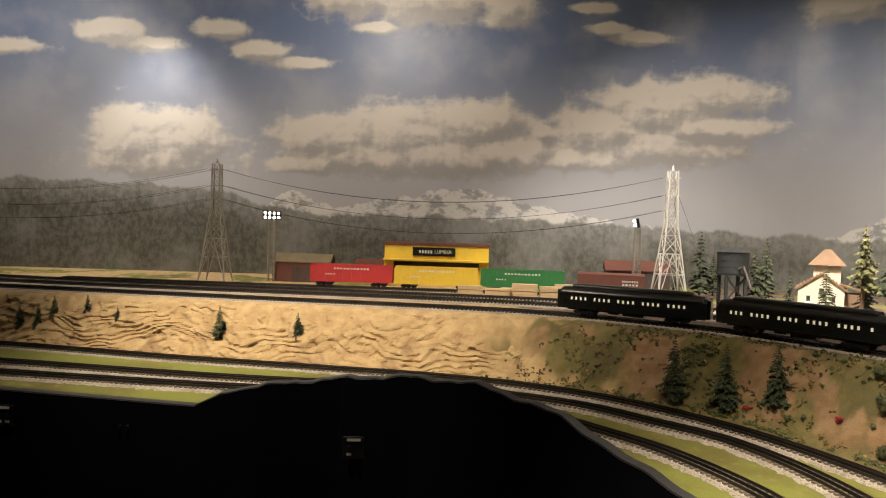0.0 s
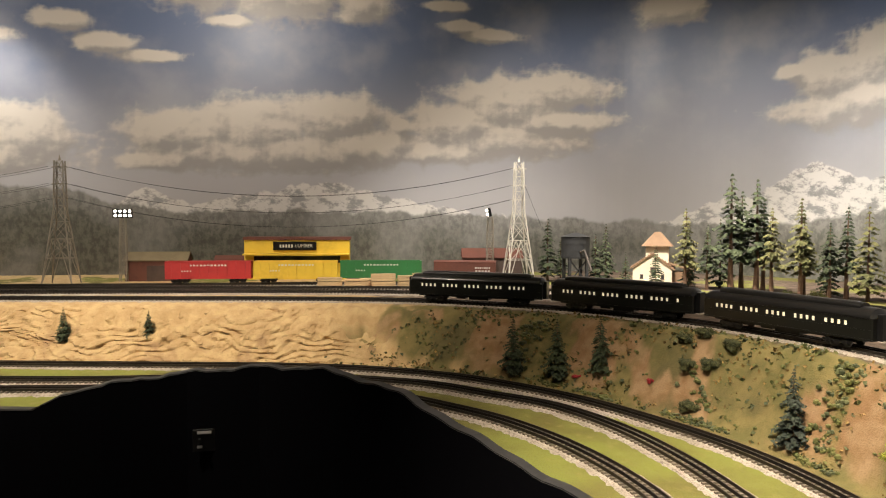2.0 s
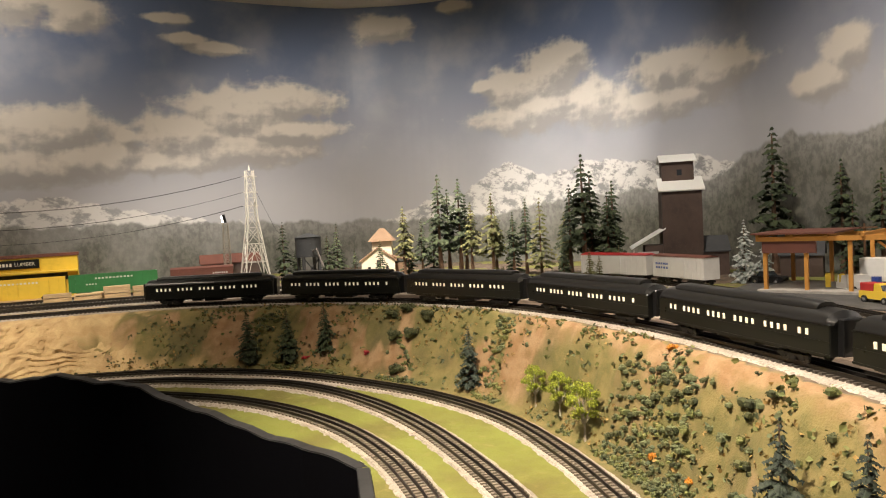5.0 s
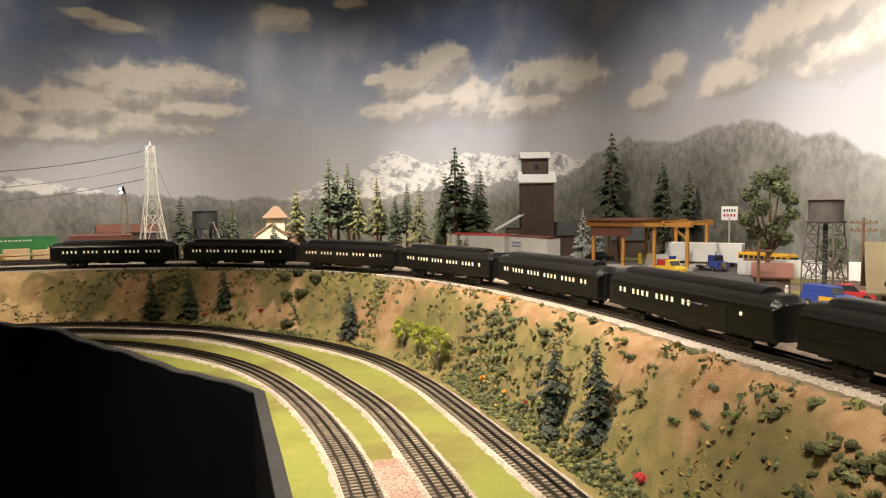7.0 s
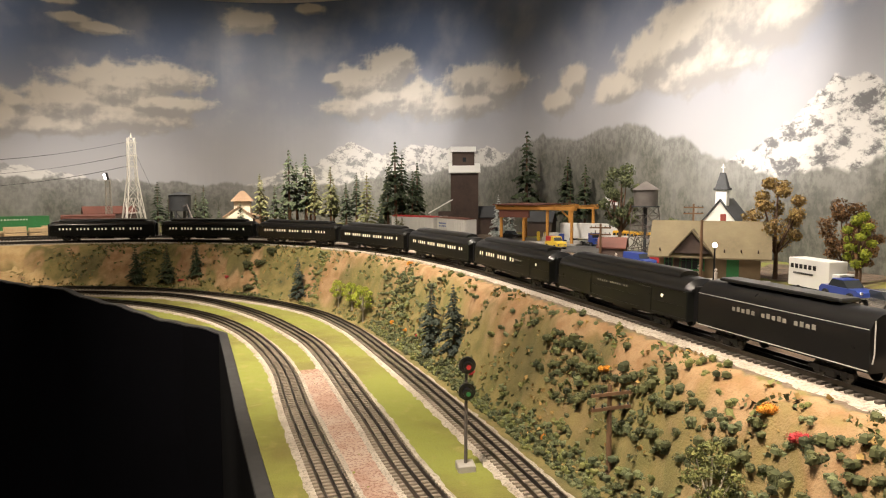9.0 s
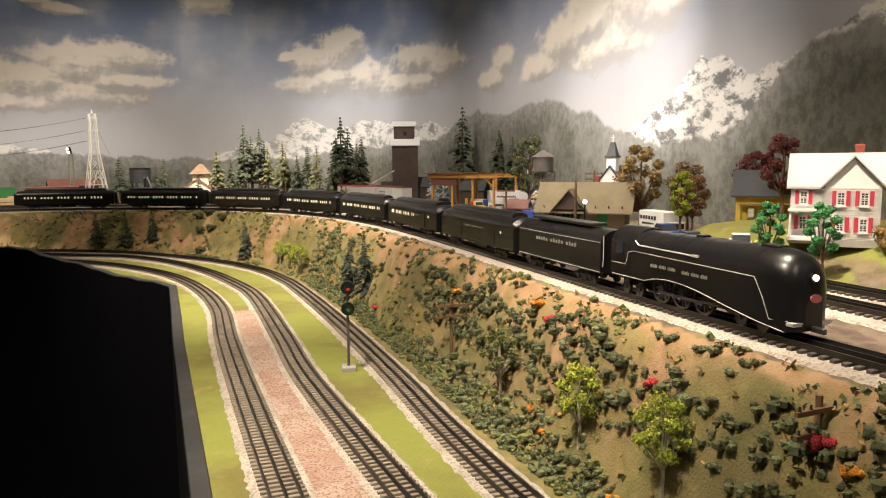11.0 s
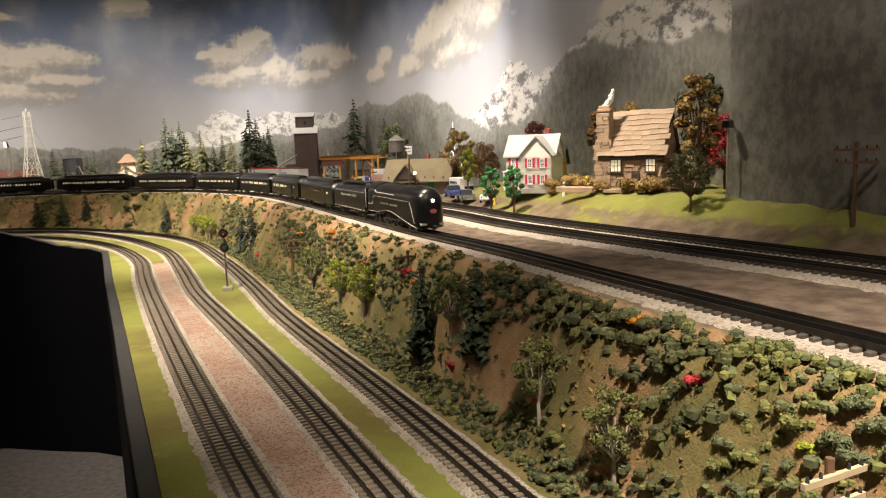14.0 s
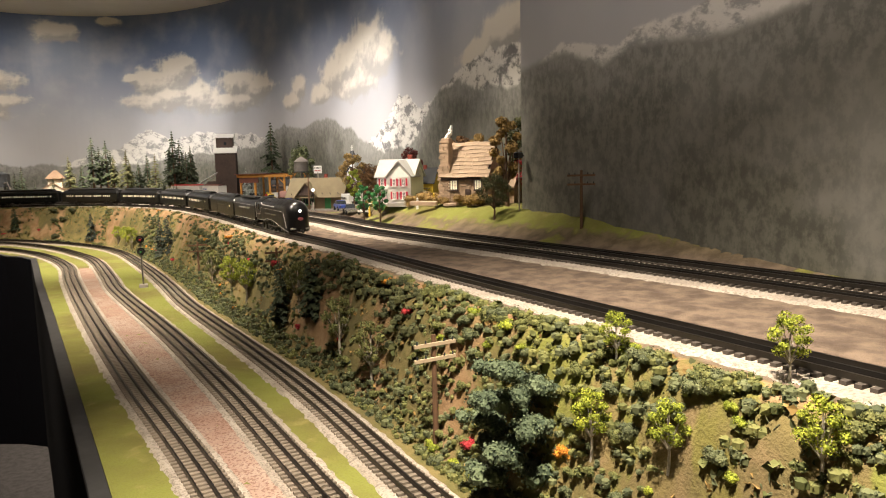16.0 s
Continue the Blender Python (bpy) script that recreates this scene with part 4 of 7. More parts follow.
def build_coach(m, kind):
    label = {"baggage": "black heavyweight baggage car with sliding doors", "combine": "black combine car with lit windows and a baggage door", "coach": "black passenger coach with a row of lit windows"}[kind]
    c = thing("passenger_car", label, "passenger car", m, "cars of the train")
    w, h = 0.0295, 0.205
    part("body", Form().box(2 * h, 2 * w, 0.044, None, 0, 0, 0.019, 0.0015), PULLMAN, c, "weathered dark side")
    roof = [(-h - 0.002, w - 0.006, 0.0615, 0.0615, 0.07), (-h + 0.006, w + 0.0008, 0.062, 0.063, 0.0795), (-h + 0.02, w + 0.001, 0.062, 0.063, 0.081)]
    roof += [(-x, a, b, s, t) for x, a, b, s, t in roof[::-1]]
    part("roof", shell(roof, 11), ROOF_BLACK, c, "arched black roof", True)
    deck = [(-h + 0.035, 0.016, 0.078, 0.081, 0.0875), (-h + 0.05, 0.0165, 0.078, 0.083, 0.0895)]
    deck += [(-x, a, b, s, t) for x, a, b, s, t in deck[::-1]]
    part("clerestory", shell(deck, 9), ROOF_BLACK, c, "raised clerestory", True)
    pane = Form().box(0.0052, 0.0012, 0.0085, None, 0, 0, 0).mesh("window", GLOW_WINDOW)
    spans = {"coach": (-0.165, 0.165), "combine": (-0.165, 0.03), "baggage": None}[kind]
    for side in (-1, 1):
        y = side * (w + 0.0002)
        if spans:
            n = 25 if kind == "coach" else 15
            for i, x in enumerate(np.linspace(*spans, n)):
                if (i * 7 + int(side) + int(m.translation.x * 37)) % 5 != 0:
                    part("window", pane, None, c).matrix_local = pose(float(x), y, 0.0445)
        f = Form().bar((-h, y, 0.0605), (h, y, 0.0605), 0.0008).bar((-h, y, 0.0395), (h, y, 0.0395), 0.0008).bar((-h, y, 0.021), (h, y, 0.021), 0.0012, 0.003)
        part("belt_rail", f, ROOF_BLACK, c)
        doors = {"coach": (), "combine": (0.1,), "baggage": (-0.09, 0.1)}[kind]
        for x in doors:
            part("door", Form().box(0.034, 0.0016, 0.036, None, x, y, 0.0215), PULLMAN, c, "raised baggage door")
        if kind != "coach":
            letters(c, -0.05 if kind == "baggage" else 0.02, 0.05 if kind == "baggage" else 0.075, y + side * 0.0004, 0.049, 0.003, 14)
            part("porthole", Form().cyl(0.003, 0.003, 0.0012, 14, pose(0.145, y + 0.0006, 0.049, 90, 0, 0)), GLOW_WINDOW, c, "small lit door window")
    for end in (-1, 1):
        part("vestibule", Form().box(0.012, 0.034, 0.05, None, end * (h + 0.004), 0, 0.02, 0.0015), BLACK, c, "end vestibule")
        part("grab_rail", Form().tube([(end * (h + 0.0005), s * 0.027, 0.026) for s in (1,)] + [(end * (h + 0.0012), 0.027, 0.05)], 0.0007, 4), SILVER, c)
    bogie(c, -0.13)
    bogie(c, 0.13)
    part("underframe", Form().box(0.36, 0.04, 0.005, None, 0, 0, 0.0145).box(0.06, 0.03, 0.008, None, 0.01, 0, 0.0075, 0.001).box(0.03, 0.02, 0.007, None, -0.05, 0.006, 0.008, 0.001), BLACK, c, "underbody boxes")
    return c


NOSE = 6.68
build_locomotive(along(UP_1, NOSE - 0.335, NOSE, TOP))
build_tender(along(UP_1, NOSE - 0.35 - 0.276, NOSE - 0.35, TOP))
tail = NOSE - 0.35 - 0.285
for kind in ("baggage", "combine", "coach", "coach", "coach", "coach", "coach"):
    build_coach(along(UP_1, tail - 0.445, tail - 0.003, TOP), kind)
    tail -= 0.452


# ---- vegetation ----
BARK = plain("brown_bark", (0.13, 0.075, 0.045), 0.9, 0, 0.4, 120, 0.5, 0.002)
PALEBARK = plain("pale_birch_bark", (0.4, 0.36, 0.29), 0.85, 0, 0.4, 110, 0.3, 0.001)
GREENS = {
    "fir": leafy("fir_needles", (0.014, 0.022, 0.01), (0.065, 0.085, 0.034)),
    "blue": leafy("blue_fir_needles", (0.012, 0.019, 0.013), (0.055, 0.07, 0.048)),
    "snowy": leafy("frosted_needles", (0.2, 0.23, 0.21), (0.5, 0.52, 0.48)),
    # brighter copy of the fir tint, with the look of sunlight put into its colour
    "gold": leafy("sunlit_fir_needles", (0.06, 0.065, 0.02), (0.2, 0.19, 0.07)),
    "dark": leafy("dark_shrub_leaves", (0.026, 0.032, 0.011), (0.115, 0.12, 0.042)),
    "sage": leafy("sage_shrub_leaves", (0.045, 0.058, 0.026), (0.17, 0.185, 0.08)),
    "bluegreen": leafy("blue_green_leaves", (0.03, 0.05, 0.027), (0.14, 0.18, 0.095)),
    "olive": leafy("olive_leaves", (0.06, 0.075, 0.02), (0.2, 0.2, 0.06)),
    "lime": leafy("yellow_green_leaves", (0.12, 0.16, 0.015), (0.42, 0.46, 0.04)),
    "green": leafy("bright_green_leaves", (0.02, 0.1, 0.03), (0.08, 0.33, 0.1)),
    "autumn": leafy("brown_autumn_leaves", (0.07, 0.035, 0.015), (0.26, 0.14, 0.05)),
    "amber": leafy("golden_brown_leaves", (0.13, 0.08, 0.02), (0.38, 0.25, 0.08)),
    "crimson": leafy("crimson_leaves", (0.22, 0.015, 0.02), (0.6, 0.05, 0.06)),
    "orange": leafy("orange_leaves", (0.35, 0.12, 0.01), (0.75, 0.34, 0.03)),
    "maroon": leafy("maroon_leaves", (0.06, 0.012, 0.012), (0.2, 0.04, 0.035)),
}


def tuft(f, c, r, n, leaf, rng, squash=0.8):
    """Small leaf flakes round c, most of them near the surface of a lump."""
    for _ in range(n):
        d = Vector((rng.gauss(0, 1), rng.gauss(0, 1), rng.gauss(0, 1))).normalized()
        p = Vector(c) + Vector((d.x, d.y, d.z * squash)) * r * (0.55 + 0.45 * rng.random())
        s = d.cross(Vector((rng.gauss(0, 1), rng.gauss(0, 1), rng.gauss(0, 1)))).normalized()
        u = (d * 0.5 + s.cross(d)).normalized()
        q = leaf * (0.6 + 0.8 * rng.random())
        f.add([p - s * q, p + u * q * 0.9 + d * q * 0.3, p + s * q, p - u * q * 0.8 + d * q * 0.15], [(0, 1, 2, 3)])


def crown_mesh(name, lumps, material, flakes, leaf, seed, core=0.72):
    """A crown of lumps (x, y, z, r): a rough dark core in each lump under many leaf flakes."""
    rng = random.Random(seed)
    f = Form()
    for x, y, z, r in lumps:
        random.seed(seed + int(x * 999))
        f.ball(r * core, None, 8, 6, x, y, z, 0.85, 0.35)
        tuft(f, (x, y, z), r, flakes, leaf, rng)
    return f.mesh(name, material)


def fir_crown(h, base, wide, seed, layers=15, material="fir", gap=0.0):
    """Whorls of drooping, notched branches round the stem."""
    rng = random.Random(seed)
    f = Form()
    for i in range(layers):
        t = i / (layers - 1)
        z = base + (h - base) * t ** 0.92
        r = wide * (1 - t) ** 0.8 * (0.75 + 0.4 * rng.random()) + h * 0.012
        for k in range(rng.randint(7, 10) if t < 0.85 else 5):
            if rng.random() < gap:
                continue
            a = rng.random() * 6.28318
            rr = r * (0.6 + 0.55 * rng.random())
            d, s = Vector((math.cos(a), math.sin(a), 0)), Vector((-math.sin(a), math.cos(a), 0))
            drop = -0.28 * rr
            b = Vector((0, 0, z))
            wd = max(rr * 0.3, h * 0.012)
            tip = b + d * rr + Vector((0, 0, drop))
            mid = b + d * rr * 0.55 + Vector((0, 0, drop * 0.25 + h * 0.006))
            f.add([b, mid + s * wd, b + d * rr * 0.8 + s * wd * 0.6 + Vector((0, 0, drop * 0.9)), tip, b + d * rr * 0.8 - s * wd * 0.6 + Vector((0, 0, drop * 0.9)), mid - s * wd, mid + Vector((0, 0, h * 0.012))], [(0, 1, 6), (1, 2, 6), (2, 3, 6), (3, 4, 6), (4, 5, 6), (5, 0, 6)])
            for e in (0.45, 0.7, 0.95):
                p = b + d * rr * e + Vector((0, 0, drop * e * e))
                q = wd * 0.8
                f.add([p + s * q * 1.2 + Vector((0, 0, -q * 0.7)), p + Vector((0, 0, q * 0.4)), p - s * q * 1.2 + Vector((0, 0, -q * 0.7)), p + d * q * 0.8], [(0, 1, 3), (1, 2, 3)])
    return f.mesh("crown", GREENS[material])


FIRS = {}


def fir_tree(x, y, z, h, style="fir", label="", turn=0.0):
    """Styles: fir (full), tall (bare lower stem), cone (dense little tree), in several tints."""
    shape, tint = (style.split("_") + ["fir"])[:2]
    variant = int(abs(x * 71 + y * 37)) % 3
    key = (shape, tint, variant)
    if key not in FIRS:
        seed = hash_of(key)
        base, wide, layers = {"fir": (0.12, 0.18, 17), "tall": (0.32, 0.155, 18), "cone": (0.03, 0.23, 22)}[shape]
        FIRS[key] = (fir_crown(1.0, base, wide, seed, layers, tint, {"tall": 0.28, "fir": 0.18}.get(shape, 0.0)), Form().tube([(0, 0, -0.03), (0.006, 0, 0.3), (0, 0.004, 0.97)], 0.03 if shape == "tall" else 0.022, 7, 0.005).mesh("trunk", BARK))
    t = thing("fir_tree", label or {"fir": "model fir tree with dark green needles", "tall": "tall model fir tree with a bare lower trunk", "cone": "small dense cone-shaped model fir tree"}[shape], "tree", pose(x, y, z, 0, 0, turn + 90 * variant) @ Matrix.Scale(h, 4), "fir trees")
    part("crown", FIRS[key][0], None, t)
    part("trunk", FIRS[key][1], None, t)
    return t


def hash_of(key):
    return sum(ord(c) * (i + 1) for i, c in enumerate(str(key)))


LEAFY = {}


def leaf_tree(x, y, z, h, tint, label, wide=0.32, bare=0.35, flakes=120, bark=None):
    """A broad-leaved tree: a forked stem and a crown of lumps."""
    key = (tint, wide, bare, int(abs(x * 53 + y * 91)) % 2)
    if key not in LEAFY:
        rng = random.Random(hash_of(key))
        lumps = []
        for i in range(15):
            t = i / 14
            a, r = 2.4 * i, wide * (0.62 * math.sin(math.pi * (0.12 + 0.8 * t)) + 0.08)
            lumps.append((r * math.cos(a), r * math.sin(a), bare + (0.9 - bare) * t, wide * (0.24 + 0.14 * rng.random())))
        stem = Form().tube([(0, 0, -0.04), (0.012, 0.0, bare * 0.6), (0, 0.01, bare), (0.0, 0, 0.8)], 0.024, 6, 0.008)
        for lx, ly, lz, _ in lumps[:12]:
            stem.tube([(0, 0, bare * 0.7), (lx * 0.5, ly * 0.5, (bare * 0.7 + lz) / 2), (lx, ly, lz)], 0.011, 5, 0.005)
        LEAFY[key] = (crown_mesh("crown", lumps, GREENS[tint], flakes * 2, 0.0125, hash_of(key), 0.22), stem.mesh("trunk", bark or BARK))
    t = thing("leafy_tree", label, "tree", pose(x, y, z, 0, 0, x * 700) @ Matrix.Scale(h, 4), "leafy trees")
    part("crown", LEAFY[key][0], None, t)
    part("trunk", LEAFY[key][1], None, t)
    return t


def height(x, y):
    return float(ground_height(x, y)[0][0])


# firs on the west bank and at the bend
for x, y, h in ((-1.237, 2.179, 0.085), (-1.175, 2.174, 0.09), (-1.128, 2.181, 0.07), (-1.013, 2.163, 0.08), (-0.907, 2.14, 0.075), (-0.56, 2.052, 0.095), (-0.319, 2.022, 0.085)):
    fir_tree(x, y, height(x, y) - 0.004, h, "cone_fir", "small dusty fir on the sandstone bank")
for x, y, h in ((0.668, 1.642, 0.145), (0.761, 1.562, 0.145), (0.856, 1.513, 0.13)):
    fir_tree(x, y, height(x, y) - 0.004, h, "cone_fir", "dark cone-shaped fir at the foot of the bank")
fir_tree(1.062, 1.065, height(1.062, 1.065) - 0.004, 0.14, "cone_blue", "bluish fir on the grassy bank")
fir_tree(0.93, 0.125, height(0.93, 0.125) - 0.004, 0.155, "cone_blue", "bluish fir leaning on the bank")
fir_tree(0.895, 0.0, height(0.895, 0.0) - 0.004, 0.15, "cone_blue", "bluish fir leaning on the bank")
for x, y, h in ((0.335, -1.47, 0.15), (0.29, -1.63, 0.14)):
    fir_tree(x, y, height(x, y) - 0.004, h, "cone_fir", "slender dark fir among the shrubs of the bank")
# woods before the backdrop
for x, y, h, s in (
    (1.1, 2.72, 0.26, "fir_fir"), (1.2, 2.85, 0.18, "fir_fir"), (1.27, 2.62, 0.2, "fir_fir"), (1.33, 2.66, 0.24, "fir_fir"), (1.0, 2.7, 0.1, "cone_fir"), (1.37, 2.55, 0.13, "fir_fir"),
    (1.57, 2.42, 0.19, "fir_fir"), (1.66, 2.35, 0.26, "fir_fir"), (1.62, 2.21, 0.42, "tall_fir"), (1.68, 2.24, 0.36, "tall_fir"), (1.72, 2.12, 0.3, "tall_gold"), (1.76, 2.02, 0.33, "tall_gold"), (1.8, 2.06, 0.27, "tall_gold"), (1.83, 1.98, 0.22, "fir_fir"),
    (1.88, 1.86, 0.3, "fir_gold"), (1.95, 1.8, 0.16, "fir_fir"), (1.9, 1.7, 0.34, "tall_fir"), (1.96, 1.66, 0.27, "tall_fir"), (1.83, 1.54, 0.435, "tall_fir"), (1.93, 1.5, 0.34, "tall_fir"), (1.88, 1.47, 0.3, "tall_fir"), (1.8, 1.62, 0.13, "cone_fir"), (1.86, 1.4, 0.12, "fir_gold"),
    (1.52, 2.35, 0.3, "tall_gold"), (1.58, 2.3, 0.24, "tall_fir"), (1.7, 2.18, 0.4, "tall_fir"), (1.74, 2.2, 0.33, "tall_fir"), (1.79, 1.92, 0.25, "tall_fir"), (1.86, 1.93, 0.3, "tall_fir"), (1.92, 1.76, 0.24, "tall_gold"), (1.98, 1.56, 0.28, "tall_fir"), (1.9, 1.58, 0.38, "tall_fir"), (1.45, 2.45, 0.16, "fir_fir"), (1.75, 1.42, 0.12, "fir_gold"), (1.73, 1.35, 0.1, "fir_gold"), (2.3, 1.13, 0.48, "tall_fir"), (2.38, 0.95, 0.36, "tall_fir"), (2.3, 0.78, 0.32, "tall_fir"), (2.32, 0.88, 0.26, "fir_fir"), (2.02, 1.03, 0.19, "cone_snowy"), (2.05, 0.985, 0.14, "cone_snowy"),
):
    fir_tree(x, y, UP - 0.003, h, s, "small frosted fir beside the mill" if s.endswith("snowy") else "")
# broad-leaved trees of the town
for x, y, h, tint, label, wide in (
    (1.78, 0.2, 0.31, "sage", "pale green tree behind the water tower", 0.26), (1.56, -0.42, 0.26, "amber", "sparse golden-brown autumn tree behind the depot", 0.3), (1.5, -0.6, 0.2, "autumn", "brown autumn tree beside the parked cars", 0.3), (1.66, -0.7, 0.2, "maroon", "dark maroon tree behind the yellow house", 0.3),
    (1.46, -0.86, 0.2, "maroon", "dark maroon tree beside the farmhouse", 0.26), (1.3, -0.7, 0.16, "lime", "slender yellow-green tree by the lane", 0.2), (1.42, -0.66, 0.15, "autumn", "brown autumn tree beside the lane", 0.3), (1.03, -1.03, 0.135, "green", "bright green round tree before the farmhouse", 0.23), (1.01, -1.125, 0.135, "green", "bright green round tree before the farmhouse", 0.23),
    (1.42, -1.14, 0.25, "autumn", "dark brown tree behind the farmhouse", 0.24), (1.38, -1.25, 0.24, "amber", "golden tree behind the cottage", 0.22), (1.3, -1.5, 0.29, "dark", "dark green tree behind the cottage", 0.25), (1.02, -1.62, 0.27, "amber", "tall golden-green tree at the cottage end", 0.2), (1.16, -1.62, 0.18, "crimson", "crimson tree behind the cottage", 0.36),
    (0.9, -1.66, 0.13, "dark", "dark green shrub tree beside the mural panel", 0.4), (1.95, 0.12, 0.13, "sage", "small green tree before the church", 0.3), (1.86, -0.14, 0.1, "lime", "small yellow-leaved tree before the church", 0.2), (1.52, 1.62, 0.07, "olive", "low olive bush by the track", 0.5), (1.5, 1.72, 0.06, "olive", "low olive bush by the track", 0.5),
):
    leaf_tree(x, y, height(x, y) - 0.003, h, tint, label, wide)
# trees on the bank
for x, y, h, tint, label in (
    (1.092, 0.84, 0.1, "lime", "yellow-green tree on the bank"), (1.092, 0.755, 0.105, "lime", "yellow-green tree on the bank"), (1.06, 0.64, 0.125, "lime", "yellow-green tree at the foot of the bank"), (0.56, -0.84, 0.12, "olive", "young green tree with a pale stem"), (0.485, -1.05, 0.115, "lime", "young yellow-green tree with a pale stem"),
    (0.43, -1.2, 0.12, "lime", "young yellow-green tree with a pale stem"), (0.32, -1.55, 0.115, "olive", "young tree with a thin pale stem"), (0.205, -1.806, 0.12, "olive", "young green tree with a pale stem"), (0.152, -1.94, 0.12, "olive", "young green tree with a pale stem"),
    (-0.034, -2.44, 0.075, "lime", "yellow-green sapling on the near bank"), (-0.06, -2.53, 0.07, "lime", "yellow-green sapling on the near bank"), (-0.03, -2.62, 0.065, "lime", "yellow-green sapling by the track"), (-0.1, -2.66, 0.07, "lime", "yellow-green sapling on the near bank"), (-0.12, -2.76, 0.075, "lime", "yellow-green sapling on the near bank"), (0.0, -2.45, 0.06, "lime", "yellow-green sapling on the near bank"),
):
    leaf_tree(x, y, height(x, y) - 0.004, h, tint, label, 0.3, 0.42, 90, PALEBARK)


# shrubs: a few forms, many plants
def shrub_mesh(tint, seed):
    rng = random.Random(seed)
    lumps = [(rng.uniform(-0.6, 0.6), rng.uniform(-0.6, 0.6), rng.uniform(0.15, 0.55), rng.uniform(0.32, 0.5)) for _ in range(6)] + [(0, 0, 0.45, 0.5)]
    return crown_mesh("shrub", lumps, GREENS[tint], 190, 0.05, seed, 0.66)


SHRUBS = {tint: [shrub_mesh(tint, k * 17 + 3) for k in range(3)] for tint in ("dark", "sage", "olive", "lime", "crimson", "orange", "amber", "bluegreen")}
SHRUB_LABEL = {"bluegreen": "blue-green lichen shrub on the bank", "dark": "dark green lichen shrub on the bank", "sage": "grey-green lichen shrub on the bank", "olive": "olive scrub on the bank", "lime": "yellow-green shrub on the bank", "crimson": "bright red shrub on the bank", "orange": "orange flowering shrub on the bank", "amber": "round golden-brown garden bush"}


def shrub(x, y, r, tint, z=None, label=""):
    k = int(abs(x * 977 + y * 577)) % 3
    ob = new("shrub", SHRUBS[tint][k])
    ob.matrix_world = pose(x, y, (height(x, y) if z is None else z) - r * 0.15, 0, 0, (x + y) * 900) @ Matrix.Scale(r, 4)
    tagged(ob, label or SHRUB_LABEL[tint], "shrub", "shrubs")


def light_shrub(form, x, y, z, r, rng):
    """A plain little shrub for the joined thicket."""
    for _ in range(3):
        cx, cy, cz = x + rng.uniform(-0.6, 0.6) * r, y + rng.uniform(-0.6, 0.6) * r, z + rng.uniform(0.0, 0.45) * r
        q = r * rng.uniform(0.52, 0.78)
        form.ball(q * 0.7, None, 5, 3, cx, cy, cz, 0.85, 0.4)
        tuft(form, (cx, cy, cz), q, 24, r * 0.09, rng)


def plant_bank():
    """Shrubs over the bank: the nearest as single plants, those past them joined into thickets."""
    rng = random.Random(11)
    foot = LOW_C[LOW_C[:, 1] < 1.75]
    foot = foot[np.argsort(foot[:, 1])]
    ys = np.array([rng.uniform(-3.0, 1.74) for _ in range(110000)])
    pts = np.stack([np.interp(ys, foot[:, 1], foot[:, 0]) + np.array([rng.uniform(0.02, 0.34) for _ in ys]), ys], 1)
    z, f, _ = ground_height(pts[:, 0], pts[:, 1])
    patch = waves(pts[:, 0], pts[:, 1], 31, 0.3, 3)
    cell, single = {}, 0
    joined = {"dark": Form(), "sage": Form(), "olive": Form()}
    for (x, y), h, share, thick in zip(pts, z, f, patch):
        if not 0.05 < share < 0.95:
            continue
        if y < -2.05:
            upper, lower, bare = share > 0.55 and thick > -0.9, share <= 0.55 and thick > -0.7, 0.03
        elif y < -0.42:
            mid = 0.57 + 0.16 * min(1.0, max(0.0, (-1.3 - y) / 0.4))
            upper, lower, bare = abs(share - mid) < 0.12 + 0.05 * thick, share < 0.33 + 0.09 * thick, 0.02
        elif y < 0.36:
            upper, lower, bare = 0.4 < share < 0.7 and thick > 0.75, share < 0.27 + 0.07 * thick, 0.01
        elif y < 0.58:
            upper, lower, bare = 0.3 < share < 0.72 + 0.1 * thick, share < 0.3, 0.01
        else:
            upper, lower, bare = 0.25 < share < 0.85 and thick > 0.85 and x > 0.7, share < 0.12 and thick > 0.2, 0.004
        if not (upper or lower) and rng.random() > bare:
            continue
        near = y < -2.05
        r = rng.uniform(0.008, 0.0165) * (1.1 if upper else 0.85) * (0.8 if y > 0.36 or near else 1)
        key = (int(x / 0.05), int(y / 0.05))
        gap = 0.33 if upper or lower else 0.6
        if any((x - a) ** 2 + (y - b) ** 2 < (gap * (r + c)) ** 2 for i in (-1, 0, 1) for j in (-1, 0, 1) for a, b, c in cell.get((key[0] + i, key[1] + j), ())):
            continue
        cell.setdefault(key, []).append((x, y, r))
        if upper and not near and y < 0.3:
            tint = "dark" if rng.random() < 0.85 else "sage"
        elif near:
            tint = rng.choice(["olive", "olive", "sage"])
        else:
            tint = rng.choice(["dark", "sage", "sage", "olive"]) if y < 0.58 else rng.choice(["olive", "sage"])
        if single < 290 and y < -0.5 and rng.random() < (0.2 if near else 0.09):
            single += 1
            shrub(x, y, r * (1.25 if near else 1.0), rng.choice(["lime", "olive", "olive", "sage"]) if near else tint, float(h) - r * 0.1)
        else:
            light_shrub(joined[tint], x, y, float(h), r, rng)
    for tint, form in joined.items():
        ob = new("thicket", form.mesh("thicket", GREENS[tint]))
        tagged(ob, {"dark": "dense dark green lichen thicket over the bank", "sage": "dense grey-green lichen thicket over the bank", "olive": "dense olive lichen thicket over the bank"}[tint], "shrub", kind="stuff")


